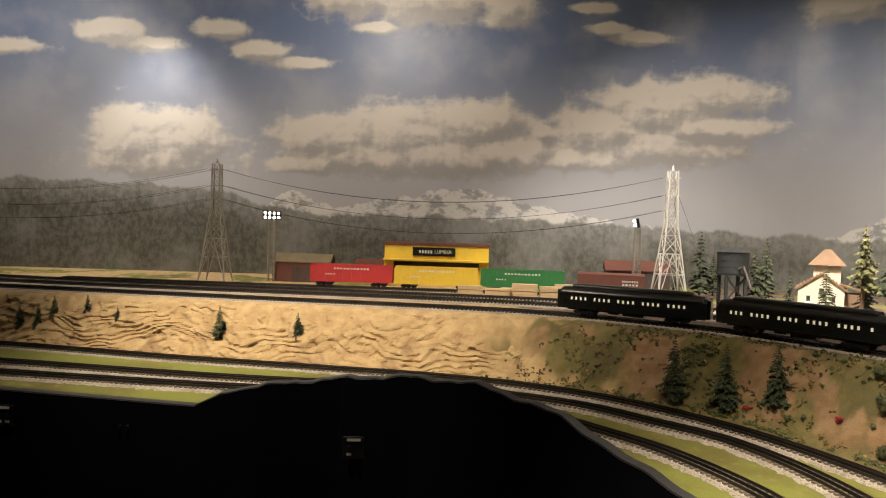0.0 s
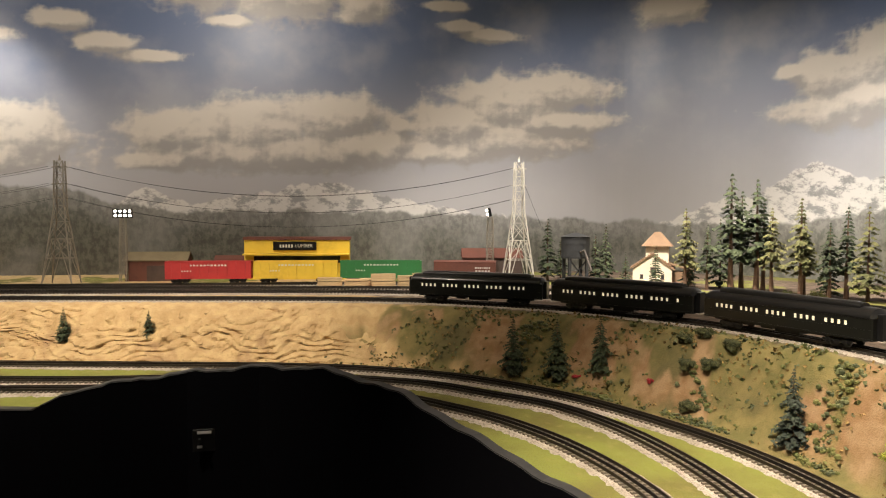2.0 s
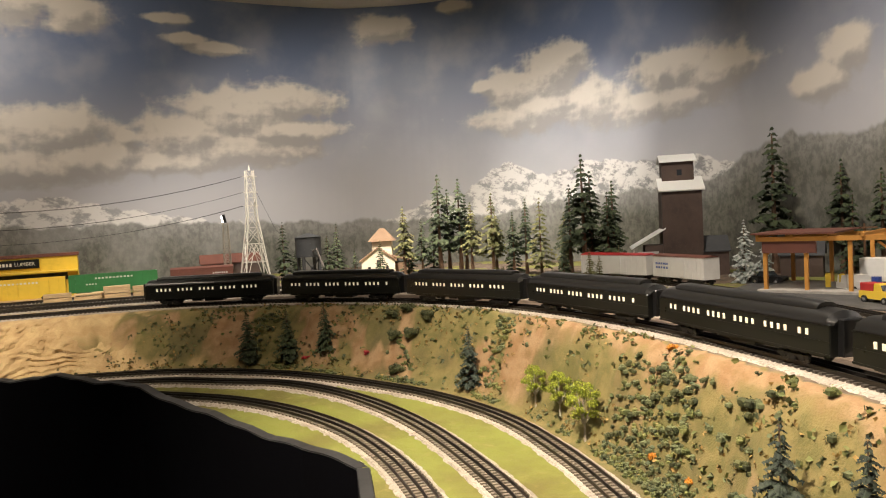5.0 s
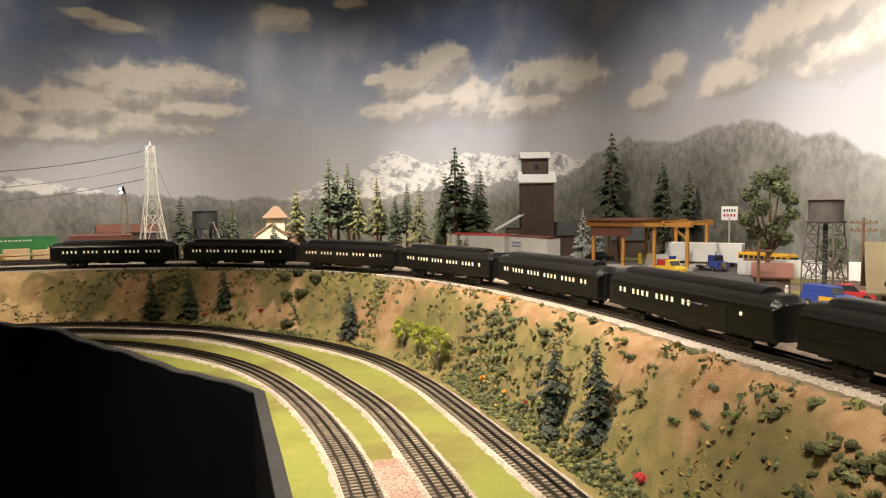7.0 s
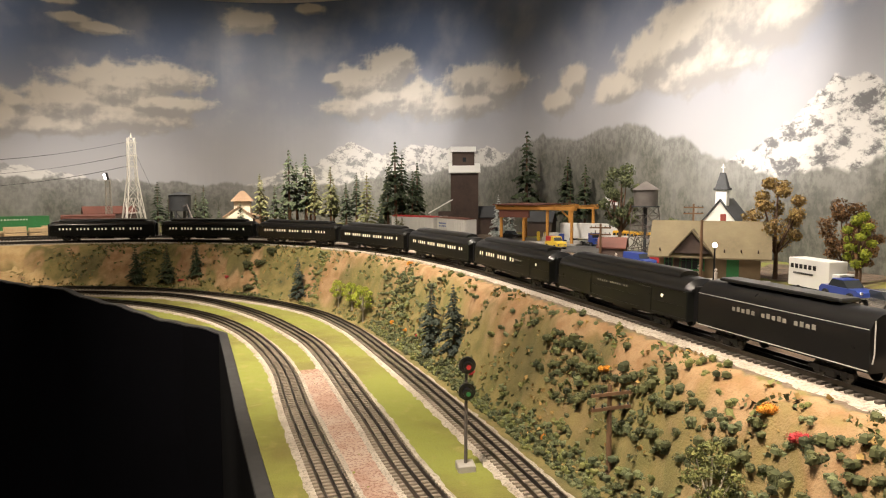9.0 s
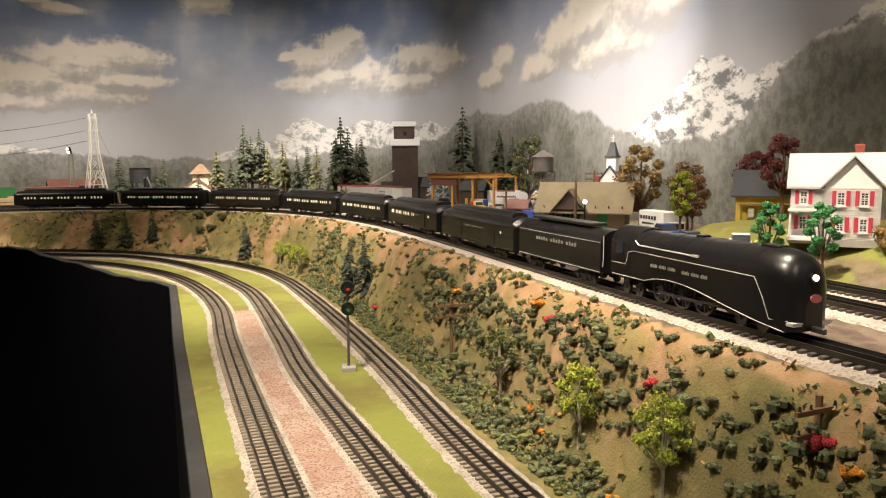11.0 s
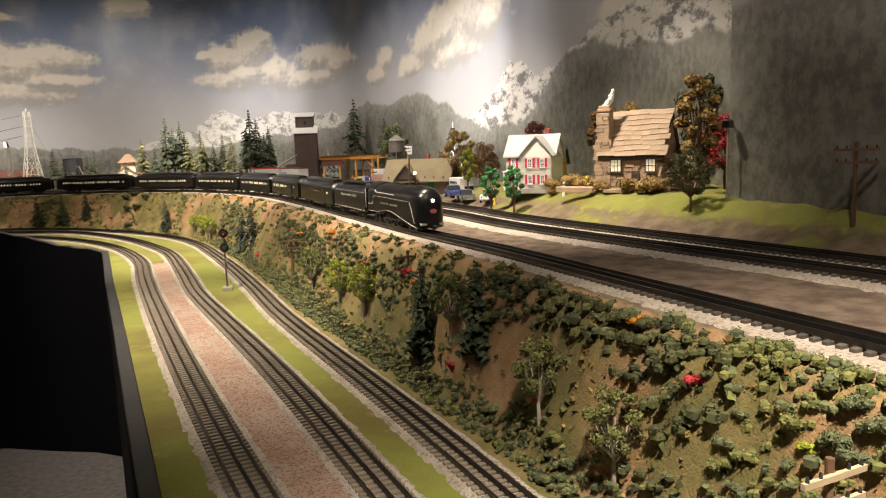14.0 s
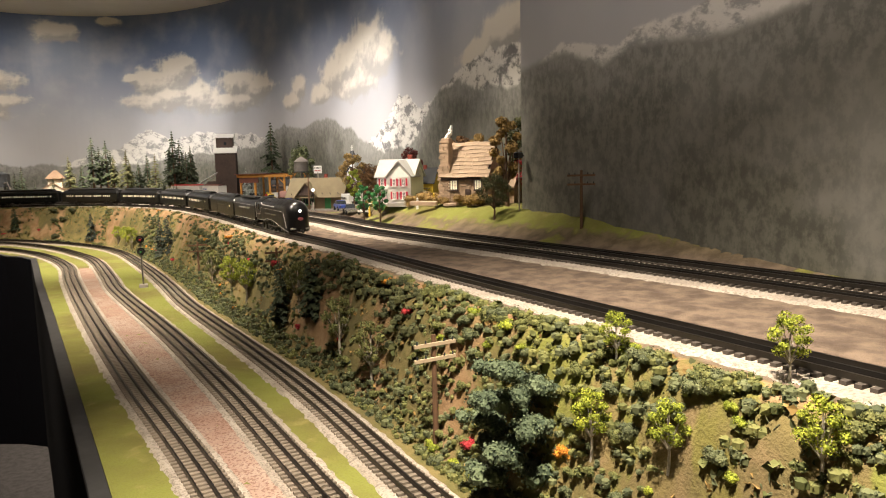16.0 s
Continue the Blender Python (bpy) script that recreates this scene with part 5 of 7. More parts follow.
def scrub_cover():
    """Loose scrub and flock over the bank, too fine to count."""
    rng = np.random.RandomState(8)
    pts = rng.uniform((-0.4, -3.1), (1.3, 1.9), (75000, 2))
    z, f, cover = ground_height(pts[:, 0], pts[:, 1])
    patch = waves(pts[:, 0], pts[:, 1], 51, 0.16, 3)
    keep = (f > 0.03) & (f < 0.99) & (patch > -0.4 + 0.7 * cover[:, 1]) & (pts[:, 0] > -0.3)
    for tint, share, size in (("olive", 0, 0.0045), ("sage", 1, 0.0042), ("amber", 2, 0.0036)):
        form = Form()
        r2 = random.Random(share)
        for i in np.nonzero(keep)[0]:
            if i % 3 == share:
                tuft(form, (pts[i, 0], pts[i, 1], z[i] + 0.0015), 0.006, 3, size, r2)
        ob = new("scrub_cover", form.mesh("scrub_cover", GREENS[tint]))
        tagged(ob, {"olive": "olive flock scattered over the bank", "sage": "grey-green flock scattered over the bank", "amber": "dry golden flock scattered over the bank"}[tint], "scrub", kind="stuff")


scrub_cover()
plant_bank()
for x, y, r, tint in (
    (0.488, -1.153, 0.014, "crimson"), (0.41, -1.361, 0.016, "crimson"), (0.58, -0.924, 0.015, "crimson"), (0.605, -0.88, 0.016, "orange"), (0.508, -0.973, 0.01, "orange"), (0.531, -0.929, 0.009, "orange"), (0.438, -1.135, 0.01, "orange"), (0.709, -0.457, 0.009, "orange"), (0.03, -2.237, 0.016, "crimson"), (0.16, -2.02, 0.014, "crimson"),
    (-0.02, -2.4, 0.016, "orange"), (0.21, -1.93, 0.015, "orange"), (1.03, 0.43, 0.012, "orange"), (0.97, 0.24, 0.011, "crimson"), (0.839, -0.129, 0.014, "crimson"), (0.721, -0.569, 0.014, "orange"), (0.4, -1.39, 0.012, "orange"), (0.22, -1.79, 0.01, "crimson"), (0.3, -1.57, 0.011, "crimson"), (1.0, 0.33, 0.012, "orange"), (1.12, 0.47, 0.014, "orange"), (0.93, 1.39, 0.012, "crimson"), (0.8, 1.53, 0.012, "crimson"),
):
    shrub(x, y, r, tint)
for k in range(13):
    a = 2.4 * k
    shrub(-0.02 + 0.03 * math.cos(a), -2.335 + 0.034 * math.sin(a), 0.037 - 0.0008 * k, "bluegreen", 0.925 + 0.0115 * k, "large rounded blue-green bush on the near bank")
for dx, dy in ((0, 0), (0.03, -0.04), (0.05, 0.02), (0.075, -0.05), (-0.02, -0.05), (0.02, 0.05)):
    shrub(0.99 + dx, 1.33 + dy, 0.028, "dark", None, "dark lichen thicket high on the bank")


# ---- town and yard: paints ----
YELLOW = plain("yellow_paint", (0.72, 0.5, 0.05), 0.5, 0, 0.15, 70, 0.1, 0.0006)
BUSYELLOW = plain("school_bus_yellow", (0.75, 0.42, 0.03), 0.4, 0, 0.1, 70, 0, coat=0.3)
REDPAINT = plain("red_paint", (0.42, 0.03, 0.03), 0.5, 0, 0.2, 70, 0.1, 0.0006)
GREENPAINT = plain("green_car_paint", (0.03, 0.17, 0.05), 0.5, 0, 0.2, 70, 0.1, 0.0006)
BROWNRED = plain("box_car_brown", (0.13, 0.045, 0.03), 0.65, 0, 0.25, 70, 0.15, 0.0006)
BROWNBOARD = plain("dark_brown_boards", (0.075, 0.05, 0.04), 0.8, 0, 0.3, 90, 0.3, 0.001)
WHITEPAINT = plain("white_paint", (0.72, 0.71, 0.68), 0.55, 0, 0.08, 70, 0.1, 0.0005)
WHITEROOF = plain("white_metal_roof", (0.75, 0.75, 0.73), 0.45, 0.1, 0.1, 50, 0.1, 0.0006)
ORANGE = plain("orange_stained_timber", (0.52, 0.24, 0.045), 0.65, 0, 0.2, 90, 0.2, 0.0008)
PALEWOOD = plain("fresh_pine", (0.62, 0.45, 0.25), 0.75, 0, 0.2, 110, 0.25, 0.0008, each=0.25)
TANWALL = plain("tan_boards", (0.21, 0.15, 0.085), 0.8, 0, 0.2, 90, 0.2, 0.0008)
TANROOF = plain("tan_shingles", (0.17, 0.135, 0.075), 0.85, 0, 0.2, 140, 0.4, 0.001)
SLATE = plain("dark_slate_roof", (0.05, 0.052, 0.055), 0.75, 0, 0.25, 120, 0.3, 0.001)
GREYROOF = plain("light_grey_roof", (0.42, 0.42, 0.4), 0.8, 0, 0.12, 120, 0.25, 0.0008)
STUCCO = plain("cream_stucco", (0.68, 0.6, 0.46), 0.85, 0, 0.12, 80, 0.3, 0.001)
REDTILE = plain("brown_roof_tile", (0.27, 0.17, 0.1), 0.8, 0, 0.3, 110, 0.3, 0.001, each=0.4)
STONE = plain("cottage_stone", (0.42, 0.3, 0.2), 0.85, 0, 0.35, 130, 0.45, 0.0015, each=0.45)
SHAKE = plain("weathered_wood_shake", (0.38, 0.28, 0.19), 0.85, 0, 0.35, 120, 0.35, 0.001, each=0.35)
CRIMSON = plain("crimson_shutter", (0.45, 0.03, 0.06), 0.55, 0, 0.1, 60, 0)
BRICKRED = plain("red_brick", (0.32, 0.07, 0.05), 0.8, 0, 0.25, 160, 0.3, 0.0008)
BLUEPAINT = plain("blue_paint", (0.03, 0.06, 0.28), 0.35, 0, 0.1, 60, 0, coat=0.3)
CHROME = plain("bright_metal", (0.6, 0.6, 0.6), 0.2, 0.9, 0.1, 60, 0)
TYRE = plain("black_tyre", (0.015, 0.015, 0.015), 0.8, 0, 0.2, 100, 0)
TANKBLACK = plain("tarred_tank", (0.03, 0.032, 0.034), 0.6, 0, 0.3, 60, 0.15, 0.0008)
RUSTTANK = plain("grey_brown_tank", (0.11, 0.095, 0.085), 0.6, 0, 0.3, 60, 0.15, 0.0008)
WHITESTEEL = plain("white_painted_lattice", (0.66, 0.63, 0.56), 0.5, 0, 0.12, 90, 0)
GREYSTEEL = plain("grey_weathered_lattice", (0.3, 0.27, 0.22), 0.6, 0, 0.2, 90, 0)
POLEWOOD = plain("telegraph_pole_wood", (0.13, 0.07, 0.035), 0.85, 0, 0.35, 130, 0.3, 0.001)
PALEARM = plain("pale_cross_arm", (0.42, 0.33, 0.22), 0.8, 0, 0.3, 130, 0.2, 0.001)
COTTON = plain("white_cotton_smoke", (0.85, 0.84, 0.82), 0.95, 0, 0.05, 60, 0.3, 0.002)
FIGURE = plain("painted_figure", (0.55, 0.5, 0.45), 0.6, 0, 0.2, 60, 0)
PALEBLUE = plain("blue_lettering", (0.08, 0.14, 0.4), 0.6, 0, 0.1, 60, 0)
BARWHITE = plain("pale_lettering", (0.6, 0.58, 0.52), 0.6, 0, 0.1, 60, 0)


def lattice(name, x, y, h, foot, top, material, label, category, waist=0.5, bays=11, turn=0.0):
    """A four-legged lattice tower: legs, rings and crossed braces."""
    t = thing(name, label, category, pose(x, y, UP, 0, 0, turn))
    half = lambda z: float(np.interp(z / h, [0, waist, 1], [foot / 2, top / 2 * 1.3, top / 2]))
    zs = [h * (k / bays) ** 0.8 for k in range(bays + 1)]
    corner = lambda z, k: (half(z) * (1, 1, -1, -1)[k % 4], half(z) * (1, -1, -1, 1)[k % 4], z)
    w = max(0.0016, foot * 0.021)
    for k in range(4):
        f = Form()
        for a, b in zip([0, waist * h], [waist * h, h]):
            f.bar(corner(a, k), corner(b, k), w * 1.5)
        part("leg", f, material, t)
    brace = Form()
    for a, b in zip(zs[1:-1], zs[2:]):
        for k in range(4):
            brace.bar(corner(a, k), corner(a, k + 1), w)
            brace.bar(corner(a, k), corner(b, k + 1), w * 0.8)
            brace.bar(corner(b, k), corner(a, k + 1), w * 0.8)
    for k in range(4):
        m = [(p + q) / 2 for p, q in zip(corner(zs[2], k), corner(zs[2], k + 1))]
        brace.bar(corner(0.004, k), m, w)
        brace.bar(corner(0.004, k + 1), m, w)
    part("bracing", brace, material, t)
    return t


TOWERS = ((0.93, 2.56), (-0.83, 2.83))
for (x, y), mat, label in zip(TOWERS, (WHITESTEEL, GREYSTEEL), ("white lattice transmission tower beside the tracks", "grey weathered lattice transmission tower")):
    t = lattice("transmission_tower", x, y, 0.48, 0.108, 0.03, mat, label, "tower", 0.6, 7)
    part("peak", Form().cyl(0.006, 0.001, 0.022, 6, None, 0, 0, 0.48), mat, t)
    for z in (0.455, 0.39, 0.335):
        part("cross_arm", Form().bar((-0.03, 0, z), (0.03, 0, z), 0.004).bar((0, -0.03, z), (0, 0.03, z), 0.004), mat, t)
for z in (0.455, 0.39, 0.335):
    for dy in (-0.03, 0.03):
        a, b = Vector((*TOWERS[0], UP + z)) + Vector((-0.03, dy, 0)), Vector((*TOWERS[1], UP + z)) + Vector((0.03, dy, 0))
        whole("power_line", Form().tube([a.lerp(b, k / 16) - Vector((0, 0, 0.11 * (1 - (k / 8 - 1) ** 2))) for k in range(17)], 0.0008, 4), BLACK, "thin black cable slung between the towers", "cable", "power lines")
        c = Vector((-2.6, 2.95 + dy, UP + z))
        e = b - Vector((0.06, 0, 0))
        whole("power_line", Form().tube([e.lerp(c, k / 14) - Vector((0, 0, 0.1 * (1 - (k / 7 - 1) ** 2))) for k in range(15)], 0.0008, 4), BLACK, "thin black cable slung from the tower", "cable", "power lines")
whole("guy_wire", Form().tube([(0.95, 2.56, UP + 0.4), (1.06, 2.7, UP + 0.24), (1.2, 2.86, UP + 0.1)], 0.0007, 4), BLACK, "guy wire stayed from the white tower", "cable")


def floodlight(x, y, h, mat, turn):
    t = lattice("floodlight_tower", x, y, h, 0.026, 0.02, mat, "lattice floodlight tower with eight lit lamps", "light tower", 0.5, 12)
    head = part("lamp_rack", Form().box(0.075, 0.012, 0.036, None, 0, 0, 0), BLACK, t, "black lamp rack")
    head.matrix_local = pose(0, 0, h, 12, 0, turn)
    for i in range(4):
        for j in range(2):
            ob = part("lamp", Form().ball(0.0058, None, 8, 6), GLOW_LAMP, head, "lit floodlight")
            ob.location = (-0.027 + 0.018 * i, -0.008, 0.01 + 0.018 * j)


floodlight(-0.62, 2.9, 0.26, GREYSTEEL, 8)
floodlight(0.86, 2.75, 0.27, GREYSTEEL, -100)


# ---- buildings ----
def gable(f, w, d, z, rise, over=0.006, thick=0.004, x=0, y=0):
    """Two roof slabs with the ridge along x."""
    for s in (-1, 1):
        p = [(0, z + rise + thick), (s * (d / 2 + over), z - rise * over * 2 / d + thick), (s * (d / 2 + over), z - rise * over * 2 / d), (0, z + rise)]
        f.add([(x + e * (w / 2 + over), y + a, b) for e in (-1, 1) for a, b in p], [(0, 1, 2, 3), (7, 6, 5, 4), (0, 4, 5, 1), (1, 5, 6, 2), (2, 6, 7, 3), (3, 7, 4, 0)])
    return f


def house_walls(w, d, z, rise, ridge="x"):
    """A gabled block with its base at 0; ridge along x or y."""
    if ridge == "x":
        return Form().prism([(-d / 2, 0), (d / 2, 0), (d / 2, z), (0, z + rise), (-d / 2, z)], -w / 2, w / 2, pose(0, 0, 0, 0, 0, 90))
    return Form().prism([(-w / 2, 0), (w / 2, 0), (w / 2, z), (0, z + rise), (-w / 2, z)], -d / 2, d / 2)


def window(parent, x, y, z, w, h, glass, frame, bars=(1, 1), sill=True):
    win = part("window", Form().box(w, 0.0016, h, None, 0, 0, 0), glass, parent, "small paned window")
    win.location = (x, y, z)
    f = Form()
    for a in (-1, 1):
        f.box(0.0022, 0.003, h + 0.003, None, a * w / 2, -0.001, -0.0015)
        f.box(w + 0.0022, 0.003, 0.0022, None, 0, -0.001, -0.001 if a < 0 else h - 0.001)
    for i in range(bars[0]):
        f.box(0.001, 0.0024, h, None, -w / 2 + w * (i + 1) / (bars[0] + 1), -0.0008, 0)
    for j in range(bars[1]):
        f.box(w, 0.0024, 0.001, None, 0, -0.0008, h * (j + 1) / (bars[1] + 1) - 0.0005)
    part("window_frame", f, frame, win)
    if sill:
        part("window_sill", Form().box(w + 0.006, 0.005, 0.0016, None, 0, -0.002, -0.003), frame, win)
    return win


def boards(parent, w, z0, z1, y, n, material, x=0):
    """Horizontal clapboard lips on a front wall."""
    board = Form().box(w, 0.0012, 0.0009, None, x, y - 0.0004, 0).mesh("clapboard", material)
    for k in range(n):
        part("clapboard", board, None, parent).location = (0, 0, z0 + (z1 - z0) * k / n)


def farmhouse():
    h = thing("farmhouse", "white two-storey clapboard farmhouse with crimson shutters", "house", pose(1.155, -1.085, 1.162, 0, 0, -69.6))
    part("wall", house_walls(0.135, 0.09, 0.096, 0.05), WHITEPAINT, h, "white clapboard wall")
    wing = house_walls(0.082, 0.05, 0.096, 0.044, "y")
    for i, v in enumerate(wing.v):
        wing.v[i] = (v[0] + 0.027, v[1] - 0.052, v[2])
    part("wall", wing, WHITEPAINT, h, "white gabled front wing")
    part("roof", gable(Form(), 0.135, 0.09, 0.096, 0.05, 0.007), GREYROOF, h, "light grey roof")
    front = Form()
    for s in (-1, 1):
        front.add([(0.027, -0.083, 0.146), (0.027 + s * 0.049, -0.083, 0.0925), (0.027 + s * 0.049, 0.0, 0.0925), (0.027, 0.0, 0.146), (0.027, -0.083, 0.142), (0.027 + s * 0.049, -0.083, 0.0885), (0.027 + s * 0.049, 0, 0.0885), (0.027, 0, 0.142)], [(0, 1, 2, 3), (4, 7, 6, 5), (0, 4, 5, 1), (1, 5, 6, 2), (2, 6, 7, 3), (3, 7, 4, 0)])
    part("roof", front, GREYROOF, h, "grey gable roof of the wing")
    boards(h, 0.08, 0.006, 0.094, -0.0775, 22, WHITEPAINT, 0.027)
    boards(h, 0.05, 0.006, 0.094, -0.0455, 22, WHITEPAINT, -0.041)
    part("chimney", Form().box(0.014, 0.012, 0.05, None, 0.035, 0.01, 0.115, 0.0008).box(0.016, 0.014, 0.004, None, 0.035, 0.01, 0.16), BRICKRED, h, "red brick chimney")
    for z in (0.018, 0.062):
        for x, y in ((0.01, -0.0775), (0.044, -0.0775), (-0.047, -0.0455)):
            window(h, x, y, z, 0.011, 0.022, DIMGLASS, WHITEPAINT)
            for s in (-1, 1):
                part("shutter", Form().box(0.006, 0.002, 0.025, None, x + s * 0.0105, y - 0.0008, z - 0.001), CRIMSON, h, "crimson shutter")
    part("porch", Form().box(0.05, 0.03, 0.006, None, -0.045, -0.06, 0).box(0.05, 0.034, 0.003, None, -0.045, -0.06, 0.05).box(0.003, 0.003, 0.046, None, -0.066, -0.073, 0.005).box(0.003, 0.003, 0.046, None, -0.024, -0.073, 0.005), WHITEPAINT, h, "small white porch")
    part("foundation", Form().box(0.142, 0.096, 0.012, None, 0, 0, -0.008).box(0.087, 0.056, 0.012, None, 0.027, -0.052, -0.008), CONCRETE, h, "grey stone base")


def stone_course(parent, w, z0, z1, y, seed, gaps=(), x=0.0, turn=None):
    """Courses of uneven stones on a wall, each stone an object on one of a few shared meshes."""
    rng = random.Random(seed)
    forms = [Form().box(0.014 + 0.003 * k, 0.004, 0.0082, None, 0, 0, 0, 0.0012).mesh("stone", STONE) for k in range(4)]
    z, row = z0, 0
    while z < z1 - 0.006:
        px = -w / 2 - rng.uniform(0, 0.008)
        while px < w / 2 - 0.006:
            k = rng.randint(0, 3)
            wide = 0.0145 + 0.003 * k
            cx = min(px + wide / 2, w / 2 - wide / 2 + 0.001)
            if not any(abs(cx - a) < b + wide * 0.4 and c - 0.007 < z < d for a, b, c, d in gaps):
                ob = part("stone", forms[k], None, parent)
                m = pose(x + cx, y + rng.uniform(-0.0008, 0.0008), z, 0, 0, rng.uniform(-2, 2))
                ob.matrix_local = turn @ m if turn is not None else m
            px += wide
        z += 0.009
        row += 1


def cottage():
    c = thing("stone_cottage", "stone cottage with a wavy wood-shake roof and lit windows", "house", pose(1.115, -1.43, 1.17, 0, 0, -82))
    w, d, z, rise = 0.145, 0.11, 0.085, 0.092
    wall = part("wall", house_walls(w, d, z, rise), STONE, c, "rough stone wall")
    gaps = ((-0.04, 0.02, 0.04, 0.075), (0.048, 0.013, 0.04, 0.075), (0.012, 0.013, 0.0, 0.045))
    stone_course(wall, w, 0.0, z, -d / 2 - 0.001, 5, gaps)
    for gy, n in ((0, 0.118), (0.03, 0.06)):
        pass
    stone_course(wall, d * 0.98, 0.0, z, -w / 2 - 0.001, 6, (), 0.0, pose(0, 0, 0, 0, 0, 90))
    roof = part("roof", gable(Form(), w, d, z, rise, 0.008, 0.004), BROWNBOARD, c, "dark roof boarding")
    slope = math.hypot(d / 2 + 0.008, rise)
    pitch = math.degrees(math.atan2(rise, d / 2))
    rng = random.Random(9)
    shakes = [Form().box(0.018 + 0.004 * k, 0.0145, 0.0022, None, 0, 0, 0).mesh("shake", SHAKE) for k in range(3)]
    for row in range(9):
        px = -w / 2 - 0.01
        while px < w / 2 + 0.004:
            k = rng.randint(0, 2)
            wide = 0.018 + 0.004 * k
            t = (row + 0.5) / 9
            y, zz = -(d / 2 + 0.01) * (1 - t) , z - 0.012 + (rise + 0.014) * t + 0.007 + 0.0012 * math.sin(px * 60 + row)
            part("shake", shakes[k], None, roof).matrix_local = pose(min(px + wide / 2, w / 2 + 0.002), y, zz, pitch - 7, 0, rng.uniform(-1.5, 1.5))
            px += wide
    chim = part("chimney", Form().box(0.038, 0.03, 0.12, None, -w / 2 + 0.004, -d / 2 + 0.012, 0).box(0.028, 0.026, 0.085, None, -w / 2 + 0.004, -d / 2 + 0.014, 0.115, 0.002).box(0.034, 0.032, 0.006, None, -w / 2 + 0.004, -d / 2 + 0.014, 0.186, 0.001), STONE, c, "broad stone chimney")
    stone_course(chim, 0.038, 0.0, 0.12, -d / 2 - 0.004, 7, (), -w / 2 + 0.004)
    stone_course(chim, 0.028, 0.12, 0.186, -d / 2 - 0.0005, 8, (), -w / 2 + 0.004)
    window(c, -0.04, -d / 2 - 0.003, 0.043, 0.034, 0.029, GLOW_WINDOW, BROWNBOARD, (3, 1))
    window(c, 0.048, -d / 2 - 0.003, 0.043, 0.024, 0.029, GLOW_WINDOW, BROWNBOARD, (2, 1))
    part("door", Form().box(0.02, 0.003, 0.038, None, 0.012, -d / 2 - 0.002, 0, 0.001).cyl(0.01, 0.01, 0.003, 12, pose(0.012, -d / 2 - 0.0005, 0.038, 90, 0, 0)), BROWNBOARD, c, "arched dark door")
    annex = part("annex", house_walls(0.07, 0.06, 0.055, 0.032, "y"), STONE, c, "small stone side annex")
    annex.location = (w / 2 + 0.03, 0.03, 0)
    ar = part("annex_roof", gable(Form(), 0.07, 0.07, 0.052, 0.034, 0.006, 0.005), SHAKE, c, "shake roof of the annex")
    ar.location = (w / 2 + 0.03, 0.03, 0)
    part("garden_wall", Form().box(0.1, 0.012, 0.014, None, -0.13, -0.085, -0.004, 0.003).box(0.09, 0.012, 0.014, None, 0.06, -0.088, -0.004, 0.003).box(0.09, 0.03, 0.008, None, -0.01, -0.078, -0.004, 0.002), STONE, c, "low stone garden wall")
    rng2 = random.Random(4)
    f = Form()
    random.seed(3)
    for k in range(14):
        f.ball(0.0085 - 0.0003 * k, None, 7, 5, -w / 2 + 0.004 + 0.0015 * k + rng2.uniform(-0.003, 0.003), -d / 2 + 0.014, 0.192 + 0.0032 * k, 1.1, 0.5)
    whole("smoke_tuft", f, COTTON, "white cotton smoke tuft on the cottage chimney", "smoke", m=c.matrix_world.copy())


farmhouse()
cottage()


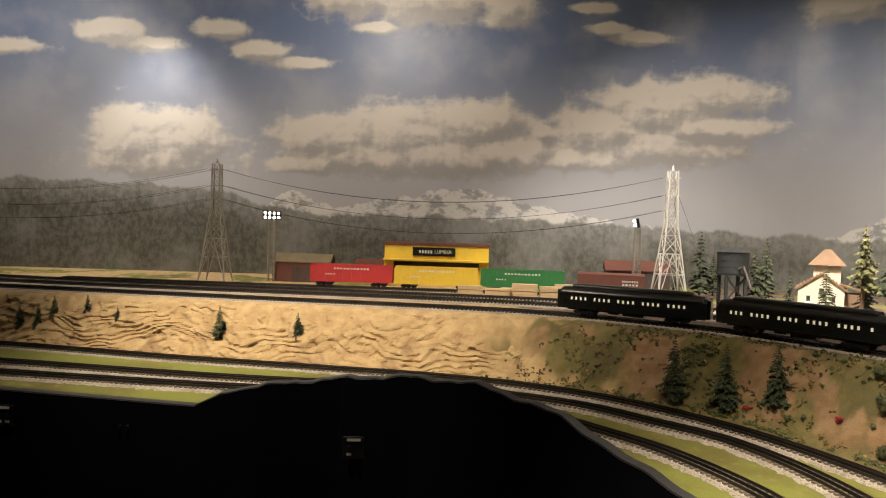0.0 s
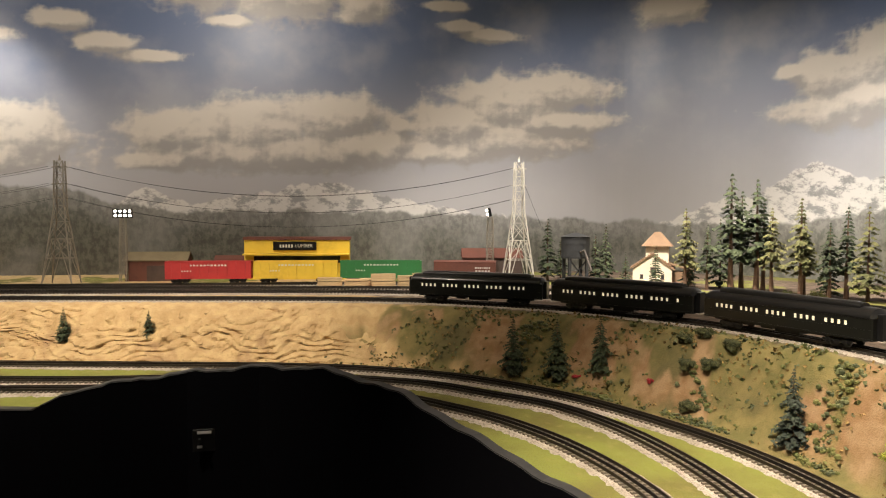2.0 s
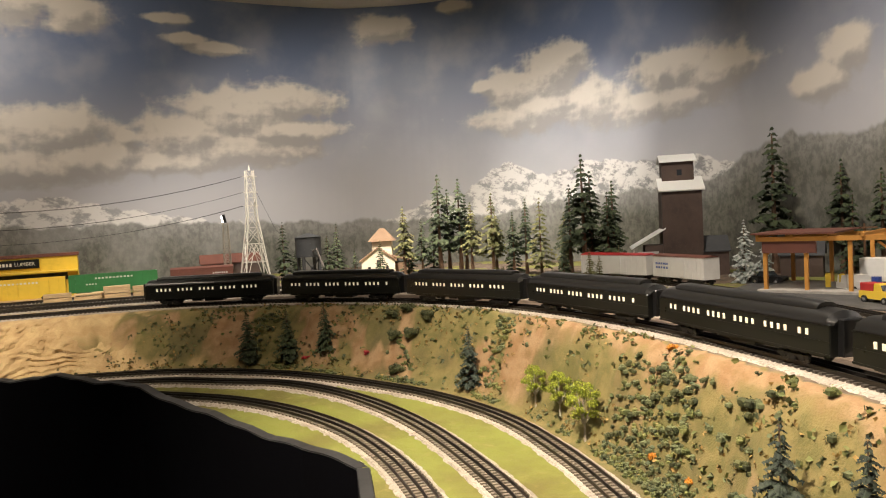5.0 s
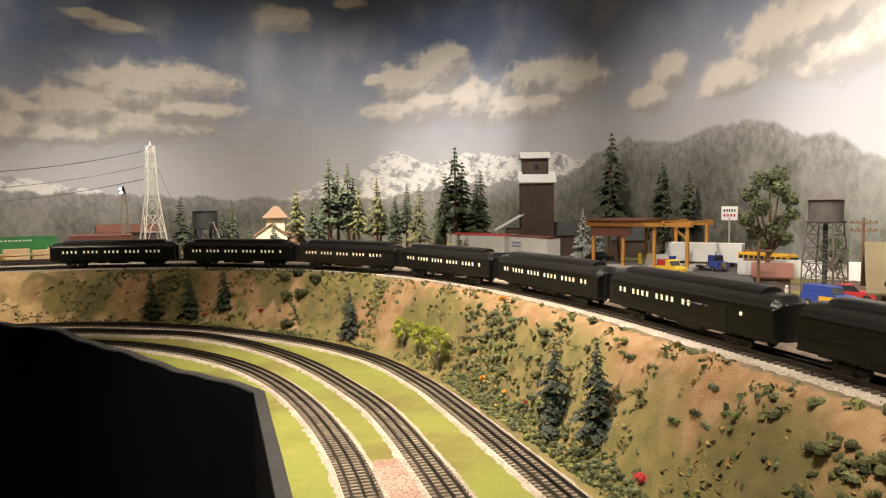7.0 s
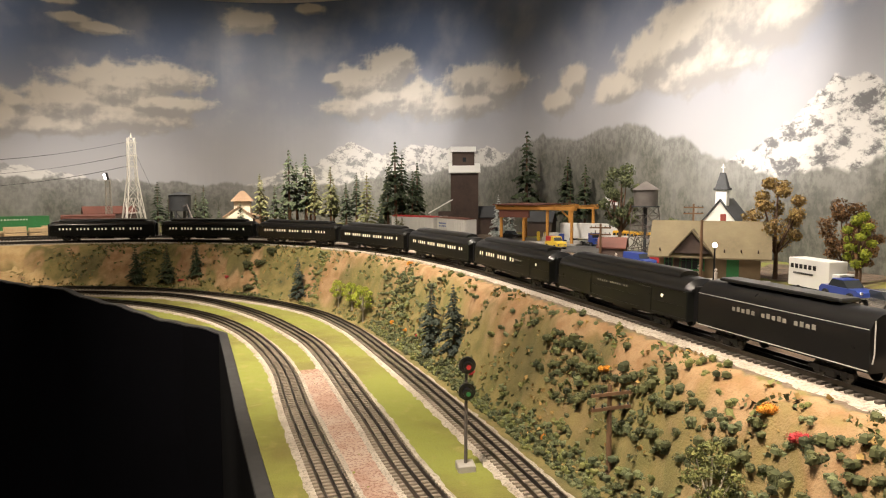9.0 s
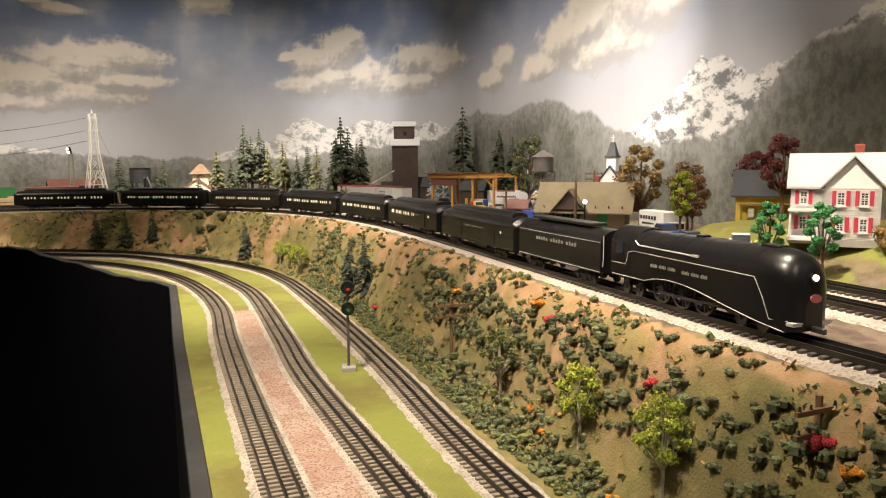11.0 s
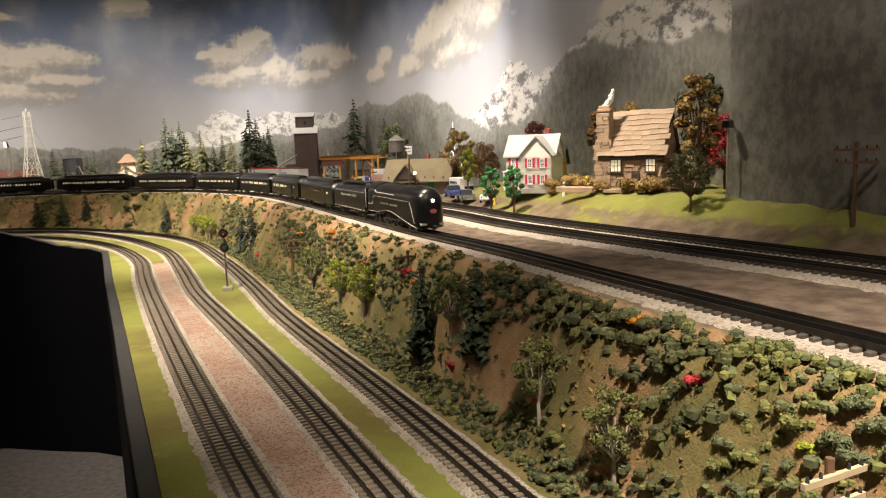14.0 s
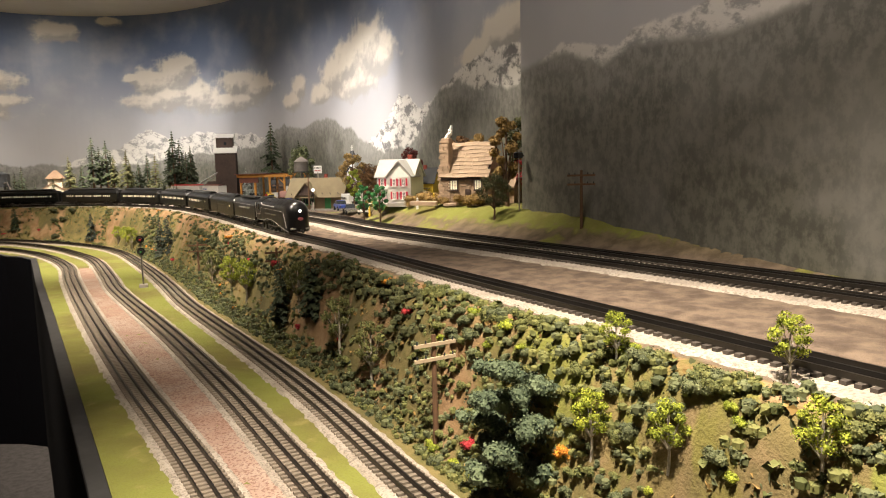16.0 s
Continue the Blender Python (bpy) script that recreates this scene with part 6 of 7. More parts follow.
def stucco_house():
    h = thing("stucco_house", "cream stucco house with a square tower and brown tiled roofs", "house", pose(1.5, 2.58, UP, 0, 0, -28) @ Matrix.Scale(1.15, 4))
    part("wall", house_walls(0.13, 0.11, 0.062, 0.042, "y"), STUCCO, h, "cream stucco wall")
    part("tower", Form().box(0.078, 0.078, 0.135, None, 0.014, 0.03, 0, 0.001), STUCCO, h, "square stucco tower")
    f = Form()
    f.add([(0.014 + a * 0.054, 0.03 + b * 0.054, 0.132) for a, b in ((-1, -1), (1, -1), (1, 1), (-1, 1))] + [(0.014 - 0.01, 0.03, 0.182), (0.014 + 0.01, 0.03, 0.182)], [(3, 2, 1, 0), (0, 1, 5, 4), (1, 2, 5), (2, 3, 4, 5), (3, 0, 4)])
    part("tower_roof", f, REDTILE, h, "hipped brown tile roof")
    rf = Form()
    for s in (-1, 1):
        rf.add([(0, -0.06, 0.109), (s * 0.075, -0.06, 0.055), (s * 0.075, 0.06, 0.055), (0, 0.06, 0.109), (0, -0.06, 0.104), (s * 0.075, -0.06, 0.05), (s * 0.075, 0.06, 0.05), (0, 0.06, 0.104)], [(0, 1, 2, 3), (4, 7, 6, 5), (0, 4, 5, 1), (1, 5, 6, 2), (2, 6, 7, 3), (3, 7, 4, 0)])
    part("roof", rf, REDTILE, h, "brown tile gable roof")
    for k in range(8):
        t = (k + 0.5) / 8
        part("tile_course", Form().bar((-0.075 * t, -0.0605, 0.111 - 0.054 * t), (-0.075 * t, 0.0605, 0.111 - 0.054 * t), 0.004, 0.003).bar((0.075 * t, -0.0605, 0.111 - 0.054 * t), (0.075 * t, 0.0605, 0.111 - 0.054 * t), 0.004, 0.003), REDTILE, h)
    for x, z in ((-0.035, 0.02), (0.0, 0.045), (0.004, 0.045), (0.035, 0.02)):
        window(h, x, -0.0555, z, 0.009, 0.014, DIMGLASS, BROWNBOARD, (0, 0))
    part("lean_to", Form().box(0.07, 0.09, 0.045, None, 0.095, 0.01, 0).prism([(0.055, 0.07), (0.138, 0.046), (0.138, 0.05), (0.055, 0.075)], -0.04, 0.06), REDTILE, h, "tiled lean-to")
    part("stone_step", Form().box(0.05, 0.03, 0.012, None, 0.03, -0.07, 0, 0.004).box(0.03, 0.02, 0.018, None, -0.03, -0.065, 0, 0.004), STUCCO, h)


stucco_house()


def oil_tank():
    t = thing("water_tank", "black tarred round tank on timber legs", "tank", pose(1.17, 2.58, UP))
    part("tub", Form().cyl(0.056, 0.056, 0.085, 28, None, 0, 0, 0.105), TANKBLACK, t, "black tub", True)
    part("lid", Form().cyl(0.06, 0.008, 0.016, 28, None, 0, 0, 0.19), TANKBLACK, t, "low conical lid", True)
    for z in (0.112, 0.135, 0.16, 0.182):
        part("hoop", Form().cyl(0.0572, 0.0572, 0.003, 28, None, 0, 0, z), TANKBLACK, t, "", True)
    for a in (-0.035, 0.035):
        for b in (-0.035, 0.035):
            part("leg", Form().box(0.011, 0.011, 0.107, None, a, b, 0), TANKBLACK, t)
    part("brace", Form().bar((-0.035, -0.036, 0.01), (0.035, -0.036, 0.1), 0.005).bar((0.035, -0.036, 0.01), (-0.035, -0.036, 0.1), 0.005), TANKBLACK, t)
    part("spout", Form().tube([(0, -0.055, 0.13), (0.01, -0.075, 0.14), (0.03, -0.1, 0.06)], 0.004, 7), RUSTTANK, t, "filler spout")


oil_tank()


def mill():
    """The tall board-sided elevator with bright roofs."""
    m = thing("grain_elevator", "tall dark-brown board-sided elevator with bright metal roofs", "elevator", pose(2.1, 1.35, UP, 0, 0, -40))
    part("tower", Form().box(0.13, 0.12, 0.3, None, 0, 0, 0), BROWNBOARD, m, "brown board-sided tower")
    part("headhouse", Form().box(0.105, 0.075, 0.098, None, -0.005, 0.02, 0.3), BROWNBOARD, m, "narrow headhouse")
    part("roof", Form().prism([(-0.068, 0.29), (0.0, 0.335), (0.0, 0.339), (-0.07, 0.294)], -0.075, 0.075, pose(0, 0, 0, 0, 0, 90)), WHITEROOF, m, "bright lower metal roof")
    part("roof", gable(Form(), 0.106, 0.08, 0.395, 0.02, 0.008, 0.004, -0.005, 0.02), WHITEROOF, m, "bright top metal roof")
    f = Form()
    for k in range(34):
        f.box(0.131, 0.0012, 0.0012, None, 0, -0.0602, 0.005 + k * 0.0086)
    part("siding", f, BROWNBOARD, m)
    part("door", Form().box(0.045, 0.003, 0.07, None, -0.02, -0.0605, 0), BROWNRED, m, "red-brown plank door")
    part("vent", Form().box(0.016, 0.002, 0.02, None, 0, -0.0185, 0.345), DIMGLASS, m)
    part("shed_roof", Form().prism([(-0.17, 0.1), (-0.055, 0.165), (-0.055, 0.17), (-0.17, 0.105)], -0.065, 0.055), WHITEROOF, m, "bright lean-to roof")
    part("lean_to", Form().box(0.06, 0.1, 0.11, None, -0.095, 0.0, 0), BROWNBOARD, m)
    part("panel", Form().box(0.07, 0.003, 0.07, None, -0.115, -0.055, 0.02), GREYROOF, m, "pale loading panel")
    part("post", Form().box(0.005, 0.005, 0.1, None, -0.162, -0.058, 0), CONCRETE, m)
    part("side_shed", house_walls(0.09, 0.1, 0.085, 0.045), BROWNBOARD, m, "lower dark side shed").location = (0.105, 0.02, 0)
    part("side_roof", gable(Form(), 0.09, 0.1, 0.085, 0.045), SLATE, m, "dark shed roof").location = (0.105, 0.02, 0)
    s = thing("dark_shed", "dark weathered shed behind the frosted firs", "shed", pose(2.28, 1.02, UP, 0, 0, -60))
    part("wall", house_walls(0.12, 0.1, 0.07, 0.04), BROWNBOARD, s)
    part("roof", gable(Form(), 0.12, 0.1, 0.07, 0.04), SLATE, s)


mill()


def bars(parent, x0, x1, y, z, h, n, material, name="lettering"):
    f = Form()
    step = (x1 - x0) / n
    for i in range(n):
        f.box(step * 0.62, 0.0008, h, None, x0 + (i + 0.5) * step, y, z)
    return part(name, f, material, parent)


def box_car(m, material, roofmat, label, letter, bright=True, long=0.27):
    c = thing("box_car", label, "box car", m, "parked freight cars")
    w = 0.028
    part("body", Form().box(long, 2 * w, 0.062, None, 0, 0, 0.018, 0.001), material, c)
    part("roof", Form().prism([(-w - 0.001, 0.08), (w + 0.001, 0.08), (0, 0.0865)], -long / 2 - 0.001, long / 2 + 0.001, pose(0, 0, 0, 0, 0, 90)), roofmat, c)
    for side in (-1, 1):
        part("door", Form().box(0.05, 0.0025, 0.054, None, -0.01, side * (w + 0.0008), 0.021), material, c, "sliding door")
        bars(c, 0.04, 0.1, side * (w + 0.0006), 0.055, 0.006, 7, letter)
        bars(c, 0.04, 0.1, side * (w + 0.0006), 0.043, 0.006, 5, letter)
        ribs = Form()
        for x in np.linspace(-long / 2 + 0.01, long / 2 - 0.01, 12):
            ribs.box(0.0016, 0.0012, 0.058, None, float(x), side * (w + 0.0004), 0.02)
        part("side_rib", ribs, material, c)
    bogie(c, -long / 2 + 0.045)
    bogie(c, long / 2 - 0.045)
    return c


s0 = length_at(SIDING, 1.8, 0.96)
box_car(along(SIDING, s0 - 0.02, s0 - 0.25, TOP), WHITEPAINT, BROWNRED, "white box car with blue lettering and a brown roof", PALEBLUE, long=0.23)
box_car(along(SIDING, s0 - 0.285, s0 - 0.555, TOP), WHITEPAINT, REDPAINT, "white box car with a red roof", BARWHITE)


def gondola(m, material, label):
    c = thing("gondola_car", label, "freight car", m, "parked freight cars")
    w, h = 0.029, 0.155
    part("side", Form().box(2 * h, 0.003, 0.064, None, 0, -w, 0.018), material, c)
    part("side", Form().box(2 * h, 0.003, 0.064, None, 0, w, 0.018), material, c)
    part("floor", Form().box(2 * h, 2 * w, 0.005, None, 0, 0, 0.018), material, c)
    for s in (-1, 1):
        part("end", Form().box(0.004, 2 * w, 0.066, None, s * h, 0, 0.018), material, c)
    part("top_rail", Form().box(2 * h + 0.004, 0.005, 0.003, None, 0, -w, 0.081).box(2 * h + 0.004, 0.005, 0.003, None, 0, w, 0.081), material, c)
    stake = Form().box(0.003, 0.003, 0.06, None, 0, -w - 0.002, 0.019).mesh("side_stake", material)
    for x in np.linspace(-h + 0.02, h - 0.02, 9):
        part("side_stake", stake, None, c).location = (float(x), 0, 0)
    bars(c, -0.07, 0.07, -w - 0.0018, 0.066, 0.006, 11, BARWHITE)
    bars(c, -0.1, -0.06, -w - 0.0018, 0.045, 0.005, 4, BARWHITE)
    bogie(c, -h + 0.05)
    bogie(c, h - 0.05)


REAR = curve([(-1.4, 2.74), (-0.6, 2.68), (0.1, 2.66), (0.62, 2.62), (1.0, 2.5)])
TRACKS.append(build_track(REAR, flat, "rear storage track under the parked freight cars", BALLAST, DARKTIE))
sr = length_at(REAR, 0.55, 2.625)
for k, (mat, label) in enumerate(((GREENPAINT, "green high-sided gondola car on the rear track"), (YELLOW, "yellow high-sided gondola car on the rear track"), (REDPAINT, "red high-sided gondola car on the rear track"))):
    gondola(along(REAR, sr - 0.325 * k - 0.31, sr - 0.325 * k, TOP), mat, label)
box_car(along(REAR, sr + 0.05, sr + 0.3, TOP), BROWNRED, BROWNRED, "dark red-brown box car with pale lettering", BARWHITE, long=0.24)


def lumber_store():
    b = thing("lumber_store", "yellow lumber store with a black name board", "building", pose(0.07, 3.0, UP, 0, 0, -3))
    part("wall", Form().box(0.44, 0.12, 0.17, None, 0, 0, 0), YELLOW, b, "yellow board wall")
    part("parapet", Form().box(0.45, 0.13, 0.012, None, 0, 0, 0.168), BROWNRED, b)
    part("canopy", Form().box(0.44, 0.05, 0.006, None, 0, -0.085, 0.105), YELLOW, b, "yellow canopy")
    part("window_band", Form().box(0.36, 0.004, 0.03, None, 0, -0.061, 0.07), DIMGLASS, b)
    sign = part("sign_board", Form().box(0.18, 0.006, 0.036, None, -0.01, -0.066, 0.125), BLACK, b, "black name board with pale letters")
    bars(sign, -0.075, -0.015, -0.07, 0.136, 0.013, 5, BARWHITE, "lettering")
    cu = bpy.data.curves.new("sign_text", "FONT")
    cu.body, cu.size, cu.extrude = "LUMBER", 0.02, 0.0005
    cu.materials.append(BARWHITE)
    tx = new("sign_text", cu)
    tx.parent = sign
    tx.matrix_local = pose(-0.008, -0.0705, 0.137, 90, 0, 0)


lumber_store()


def shed(x, y, turn, w, d, z, rise, wallm, roofm, label):
    s = thing("shed", label, "shed", pose(x, y, UP, 0, 0, turn))
    part("wall", house_walls(w, d, z, rise), wallm, s)
    part("roof", gable(Form(), w, d, z, rise), roofm, s)
    part("door", Form().box(w * 0.3, 0.003, z * 0.75, None, 0, -d / 2 - 0.001, 0), BROWNBOARD, s)
    return s


shed(-0.5, 2.98, 0, 0.24, 0.12, 0.085, 0.03, BROWNRED, TANROOF, "long red-brown shed behind the freight cars")
shed(-0.2, 3.05, 0, 0.16, 0.1, 0.07, 0.025, TANWALL, BROWNRED, "low shed with a faded red roof")
shed(0.92, 2.98, -8, 0.26, 0.12, 0.09, 0.035, BROWNBOARD, BROWNRED, "dark shed with a faded red roof")
shed(1.61, 0.1, -62, 0.075, 0.06, 0.045, 0.024, BROWNBOARD, BROWNRED, "small brown trackside shack")


def lumber_stack(x, y, turn, n):
    s = thing("lumber_stack", "stack of fresh pale sawn lumber", "lumber", pose(x, y, UP, 0, 0, turn), "lumber stacks")
    plank = LUMBER
    for k in range(n):
        for j in range(4):
            part("plank", plank, None, s).matrix_local = pose(0.002 * ((k * 3 + j) % 3), -0.0135 + 0.009 * j, 0.003 + 0.0065 * k + (0.003 if k > 2 else 0), 0, 0, ((k * 5 + j * 3) % 5 - 2) * 0.6)
    part("bearer", Form().box(0.006, 0.038, 0.004, None, -0.03, 0, 0).box(0.006, 0.038, 0.004, None, 0.03, 0, 0), PALEWOOD, s)


LUMBER = Form().box(0.088, 0.0084, 0.0058, None, 0, 0, 0).mesh("plank", PALEWOOD)
for k, (x, y) in enumerate(((0.3, 2.55), (0.4, 2.545), (0.5, 2.54), (0.6, 2.53), (0.36, 2.585), (0.56, 2.57), (0.68, 2.51), (0.2, 2.56))):
    lumber_stack(x, y, -4 + (k * 7) % 9, 4 + (k * 3) % 4)


def motor(x, y, turn, paint, label, kind="car", paint2=None, z=None, scale=1.0):
    """A model road vehicle: body, cabin, glass, wheels, bumpers, lamps. Kinds: car, pickup, van, truck, bus, semi."""
    v = thing({"pickup": "pickup_truck", "van": "panel_van", "truck": "box_truck", "bus": "school_bus", "semi": "semi_truck"}.get(kind, "car"), label, {"bus": "bus", "semi": "truck", "truck": "truck", "pickup": "truck", "van": "van"}.get(kind, "car"), pose(x, y, (height(x, y) if z is None else z) + 0.001, 0, 0, turn) @ Matrix.Scale(scale, 4))
    L = {"car": 0.1, "pickup": 0.1, "van": 0.1, "truck": 0.17, "bus": 0.2, "semi": 0.11}[kind]
    W = 0.019
    side = lambda poly: Form().prism(poly, -W, W)
    if kind == "car":
        part("body", side([(-L / 2, 0.008), (L / 2, 0.008), (L / 2, 0.019), (L * 0.42, 0.023), (-L * 0.44, 0.024), (-L / 2, 0.018)]), paint, v)
        part("cabin", Form().prism([(-L * 0.3, 0.023), (L * 0.2, 0.023), (L * 0.08, 0.036), (-L * 0.2, 0.036)], -W * 0.86, W * 0.86), DIMGLASS, v, "dark glasshouse")
        part("roof", Form().box(L * 0.28, W * 1.7, 0.002, None, -L * 0.06, 0, 0.0355, 0.0008), paint, v)
    elif kind in ("pickup", "van"):
        part("body", side([(-L / 2, 0.01), (L / 2, 0.01), (L / 2, 0.022), (L * 0.47, 0.027), (L * 0.2, 0.029), (-L / 2, 0.026)]), paint, v)
        part("cab", Form().prism([(-L * 0.05 if kind == "pickup" else -L * 0.48, 0.026), (L * 0.22, 0.027), (L * 0.14, 0.044), (-L * 0.03 if kind == "pickup" else -L * 0.46, 0.045)], -W * 0.9, W * 0.9), paint, v)
        part("windscreen", Form().prism([(L * 0.2, 0.03), (L * 0.225, 0.03), (L * 0.155, 0.042), (L * 0.13, 0.042)], -W * 0.8, W * 0.8), DIMGLASS, v)
        if kind == "pickup":
            part("load", Form().box(L * 0.4, W * 1.8, 0.018, None, -L * 0.28, 0, 0.026, 0.001), paint2 or paint, v, "red load box" if paint2 else "")
        else:
            part("flame_panel", Form().box(L * 0.55, 2 * W + 0.001, 0.012, None, L * 0.2, 0, 0.0125), paint2 or paint, v, "yellow flame paint on the sides")
    elif kind in ("truck", "semi"):
        c0 = L / 2 - 0.045
        part("cab", side([(c0, 0.01), (L / 2, 0.01), (L / 2, 0.03), (L / 2 - 0.02, 0.032), (L / 2 - 0.025, 0.05), (c0, 0.05)]), paint if kind == "semi" else WHITEPAINT, v, "truck cab")
        part("windscreen", Form().box(0.002, W * 1.7, 0.014, None, L / 2 - 0.0215, 0, 0.033), DIMGLASS, v)
        part("chassis", Form().box(L * 0.95, W * 1.4, 0.006, None, 0, 0, 0.009), BLACK, v)
        if kind == "truck":
            part("box_body", Form().box(L - 0.05, W * 2.2, 0.058, None, -0.026, 0, 0.015, 0.001), paint, v, "white cargo box")
            for s in (-1, 1):
                bars(v, -0.08, 0.0, s * (W * 1.1 + 0.0008), 0.052, 0.009, 6, BLACK)
                bars(v, -0.07, -0.01, s * (W * 1.1 + 0.0008), 0.04, 0.004, 10, BLACK)
        else:
            part("stack_pipe", Form().cyl(0.002, 0.002, 0.04, 8, None, c0 - 0.003, W * 0.7, 0.02), CHROME, v)
            part("grille", Form().box(0.002, W, 0.016, None, L / 2 + 0.0005, 0, 0.013), CHROME, v)
            part("fuel_tank", Form().cyl(0.006, 0.006, 0.025, 10, pose(0, -W, 0.012, 0, 90, 0)), CHROME, v)
    else:
        part("body", Form().box(L * 0.84, W * 2.1, 0.043, None, -L * 0.08, 0, 0.012, 0.003), paint, v)
        part("bonnet", Form().box(L * 0.17, W * 1.7, 0.022, None, L * 0.42, 0, 0.011, 0.003), paint, v)
        for s in (-1, 1):
            for k in range(9):
                part("window", Form().box(0.0125, 0.001, 0.011, None, -0.087 + 0.0175 * k, s * (W * 1.05 + 0.0004), 0.036), DIMGLASS, v)
            part("stripe", Form().box(L * 0.82, 0.001, 0.002, None, -L * 0.08, s * (W * 1.05 + 0.0004), 0.027), BLACK, v)
        part("windscreen", Form().box(0.002, W * 1.8, 0.013, None, L * 0.34, 0, 0.034), DIMGLASS, v)
    r = 0.0085
    for wx in (-L * 0.31, L * 0.31):
        for s in (-1, 1):
            tyre = part("wheel", Form().cyl(r, r, 0.006, 16, pose(wx, s * W + 0.003, r, 90, 0, 0)), TYRE, v, "", True)
            part("hub", Form().cyl(r * 0.55, r * 0.5, 0.0066, 12, pose(wx, s * W + 0.0033, r, 90, 0, 0)), CHROME, tyre)
    for e in (-1, 1):
        part("bumper", Form().box(0.003, W * 1.9, 0.003, None, e * (L / 2 + 0.001), 0, 0.0085), CHROME, v, "bright bumper")
    for s in (-1, 1):
        part("headlight", Form().ball(0.003, None, 8, 6, L / 2, s * W * 0.7, 0.018), CHROME, v)
    return v


motor(0.72, 2.46, 0, BLACK, "black and white vintage pickup beside the lumber stacks", "pickup", WHITEPAINT, scale=1.0)
motor(1.8, 0.5, -112, YELLOW, "yellow and red vintage delivery pickup at the filling station", "pickup", REDPAINT)
motor(2.0, 0.5, -108, BLUEPAINT, "blue semi tractor with chrome stack", "semi")
motor(2.06, 0.34, -100, BUSYELLOW, "yellow school bus parked by the station", "bus", scale=1.05)
motor(1.49, -0.08, -105, BLUEPAINT, "dark blue hot-rod van with yellow flames", "van", BUSYELLOW)
motor(1.36, -0.62, -118, WHITEPAINT, "white moving truck with dark lettering bars", "truck", z=UP)
motor(1.21, -0.72, -120, BLUEPAINT, "dark blue sedan parked by the lawn", "car", z=UP + 0.02)
motor(1.19, -0.79, -125, CHROME, "silver sedan parked by the lawn", "car")
motor(1.15, -0.92, -150, WHITEPAINT, "white vintage convertible parked by the farmhouse", "car")
motor(1.62, -0.06, -60, REDPAINT, "red car behind the water tower", "car")
motor(2.02, 0.95, -80, BLACK, "black car beside the filling station", "car")
motor(1.98, 0.66, -20, WHITEPAINT, "white delivery van inside the station bay", "van")


def station():
    whole("forecourt_road", Form().box(0.62, 0.5, 0.004, pose(1.9, 0.62, UP - 0.001, 0, 0, -68)), ASPHALT, "dark asphalt forecourt of the filling station", "road", kind="structure")
    s = thing("filling_station", "open filling station with orange timber canopy", "filling station", pose(1.985, 0.71, UP + 0.003, 0, 0, -72))
    part("plinth", Form().box(0.34, 0.24, 0.008, None, 0, 0, 0, 0.002), CONCRETE, s, "concrete plinth")
    for x in (-0.15, -0.05, 0.05, 0.15):
        for y in (-0.11, 0.11):
            part("post", Form().box(0.009, 0.009, 0.135, None, x, y, 0.008), ORANGE, s, "orange timber post")
    part("fascia", Form().box(0.13, 0.008, 0.04, None, -0.09, -0.115, 0.103), BROWNRED, s, "brown signboard fascia")
    part("beam", Form().box(0.34, 0.01, 0.012, None, 0, -0.115, 0.133), ORANGE, s)
    part("beam", Form().box(0.34, 0.01, 0.012, None, 0, 0.115, 0.133), ORANGE, s)
    for x in (-0.165, -0.08, 0.0, 0.08, 0.165):
        part("rafter", Form().box(0.007, 0.25, 0.008, None, x, 0, 0.143), ORANGE, s)
    part("roof", Form().box(0.2, 0.26, 0.004, None, -0.08, 0, 0.151), BROWNRED, s, "flat red-brown roof")
    for x in (-0.15, 0.15):
        part("knee_brace", Form().bar((x, -0.11, 0.095), (x + (0.04 if x < 0 else -0.04), -0.11, 0.13), 0.005), ORANGE, s)
    for k, (x, y) in enumerate(((-0.02, -0.04), (0.015, -0.05), (0.1, -0.09))):
        d = thing("oil_drum", "blue steel oil drum" if k == 2 else "yellow fuel pump on the island", "drum" if k == 2 else "fuel pump", s.matrix_world @ pose(x, y, 0.009))
        part("body", Form().cyl(0.011, 0.011, 0.034, 14).cyl(0.0115, 0.0115, 0.002, 14, None, 0, 0, 0.012) if k == 2 else Form().box(0.012, 0.009, 0.036, None, 0, 0, 0, 0.0015), BLUEPAINT if k == 2 else YELLOW, d)
    sg = thing("roadside_sign", "white roadside sign board on a post", "sign", pose(2.2, 0.56, UP, 0, 0, -60))
    part("post", Form().box(0.006, 0.006, 0.16), GREYSTEEL, sg)
    bd = part("board", Form().box(0.05, 0.006, 0.045, None, 0, 0, 0.15, 0.002), WHITEPAINT, sg, "white board with dark bars")
    bars(bd, -0.02, 0.02, -0.0036, 0.178, 0.008, 5, BLACK)
    bars(bd, -0.02, 0.02, -0.0036, 0.162, 0.008, 4, REDPAINT)
    lt = thing("supply_trailer", "white box trailer behind the station", "trailer", pose(2.12, 0.6, UP, 0, 0, -70))
    part("box_body", Form().box(0.24, 0.05, 0.06, None, 0, 0, 0.018, 0.001), WHITEPAINT, lt)
    for x in (-0.09, -0.07, 0.08):
        part("wheel", Form().cyl(0.009, 0.009, 0.05, 14, pose(x, 0.025, 0.009, 90, 0, 0)), TYRE, lt)


station()


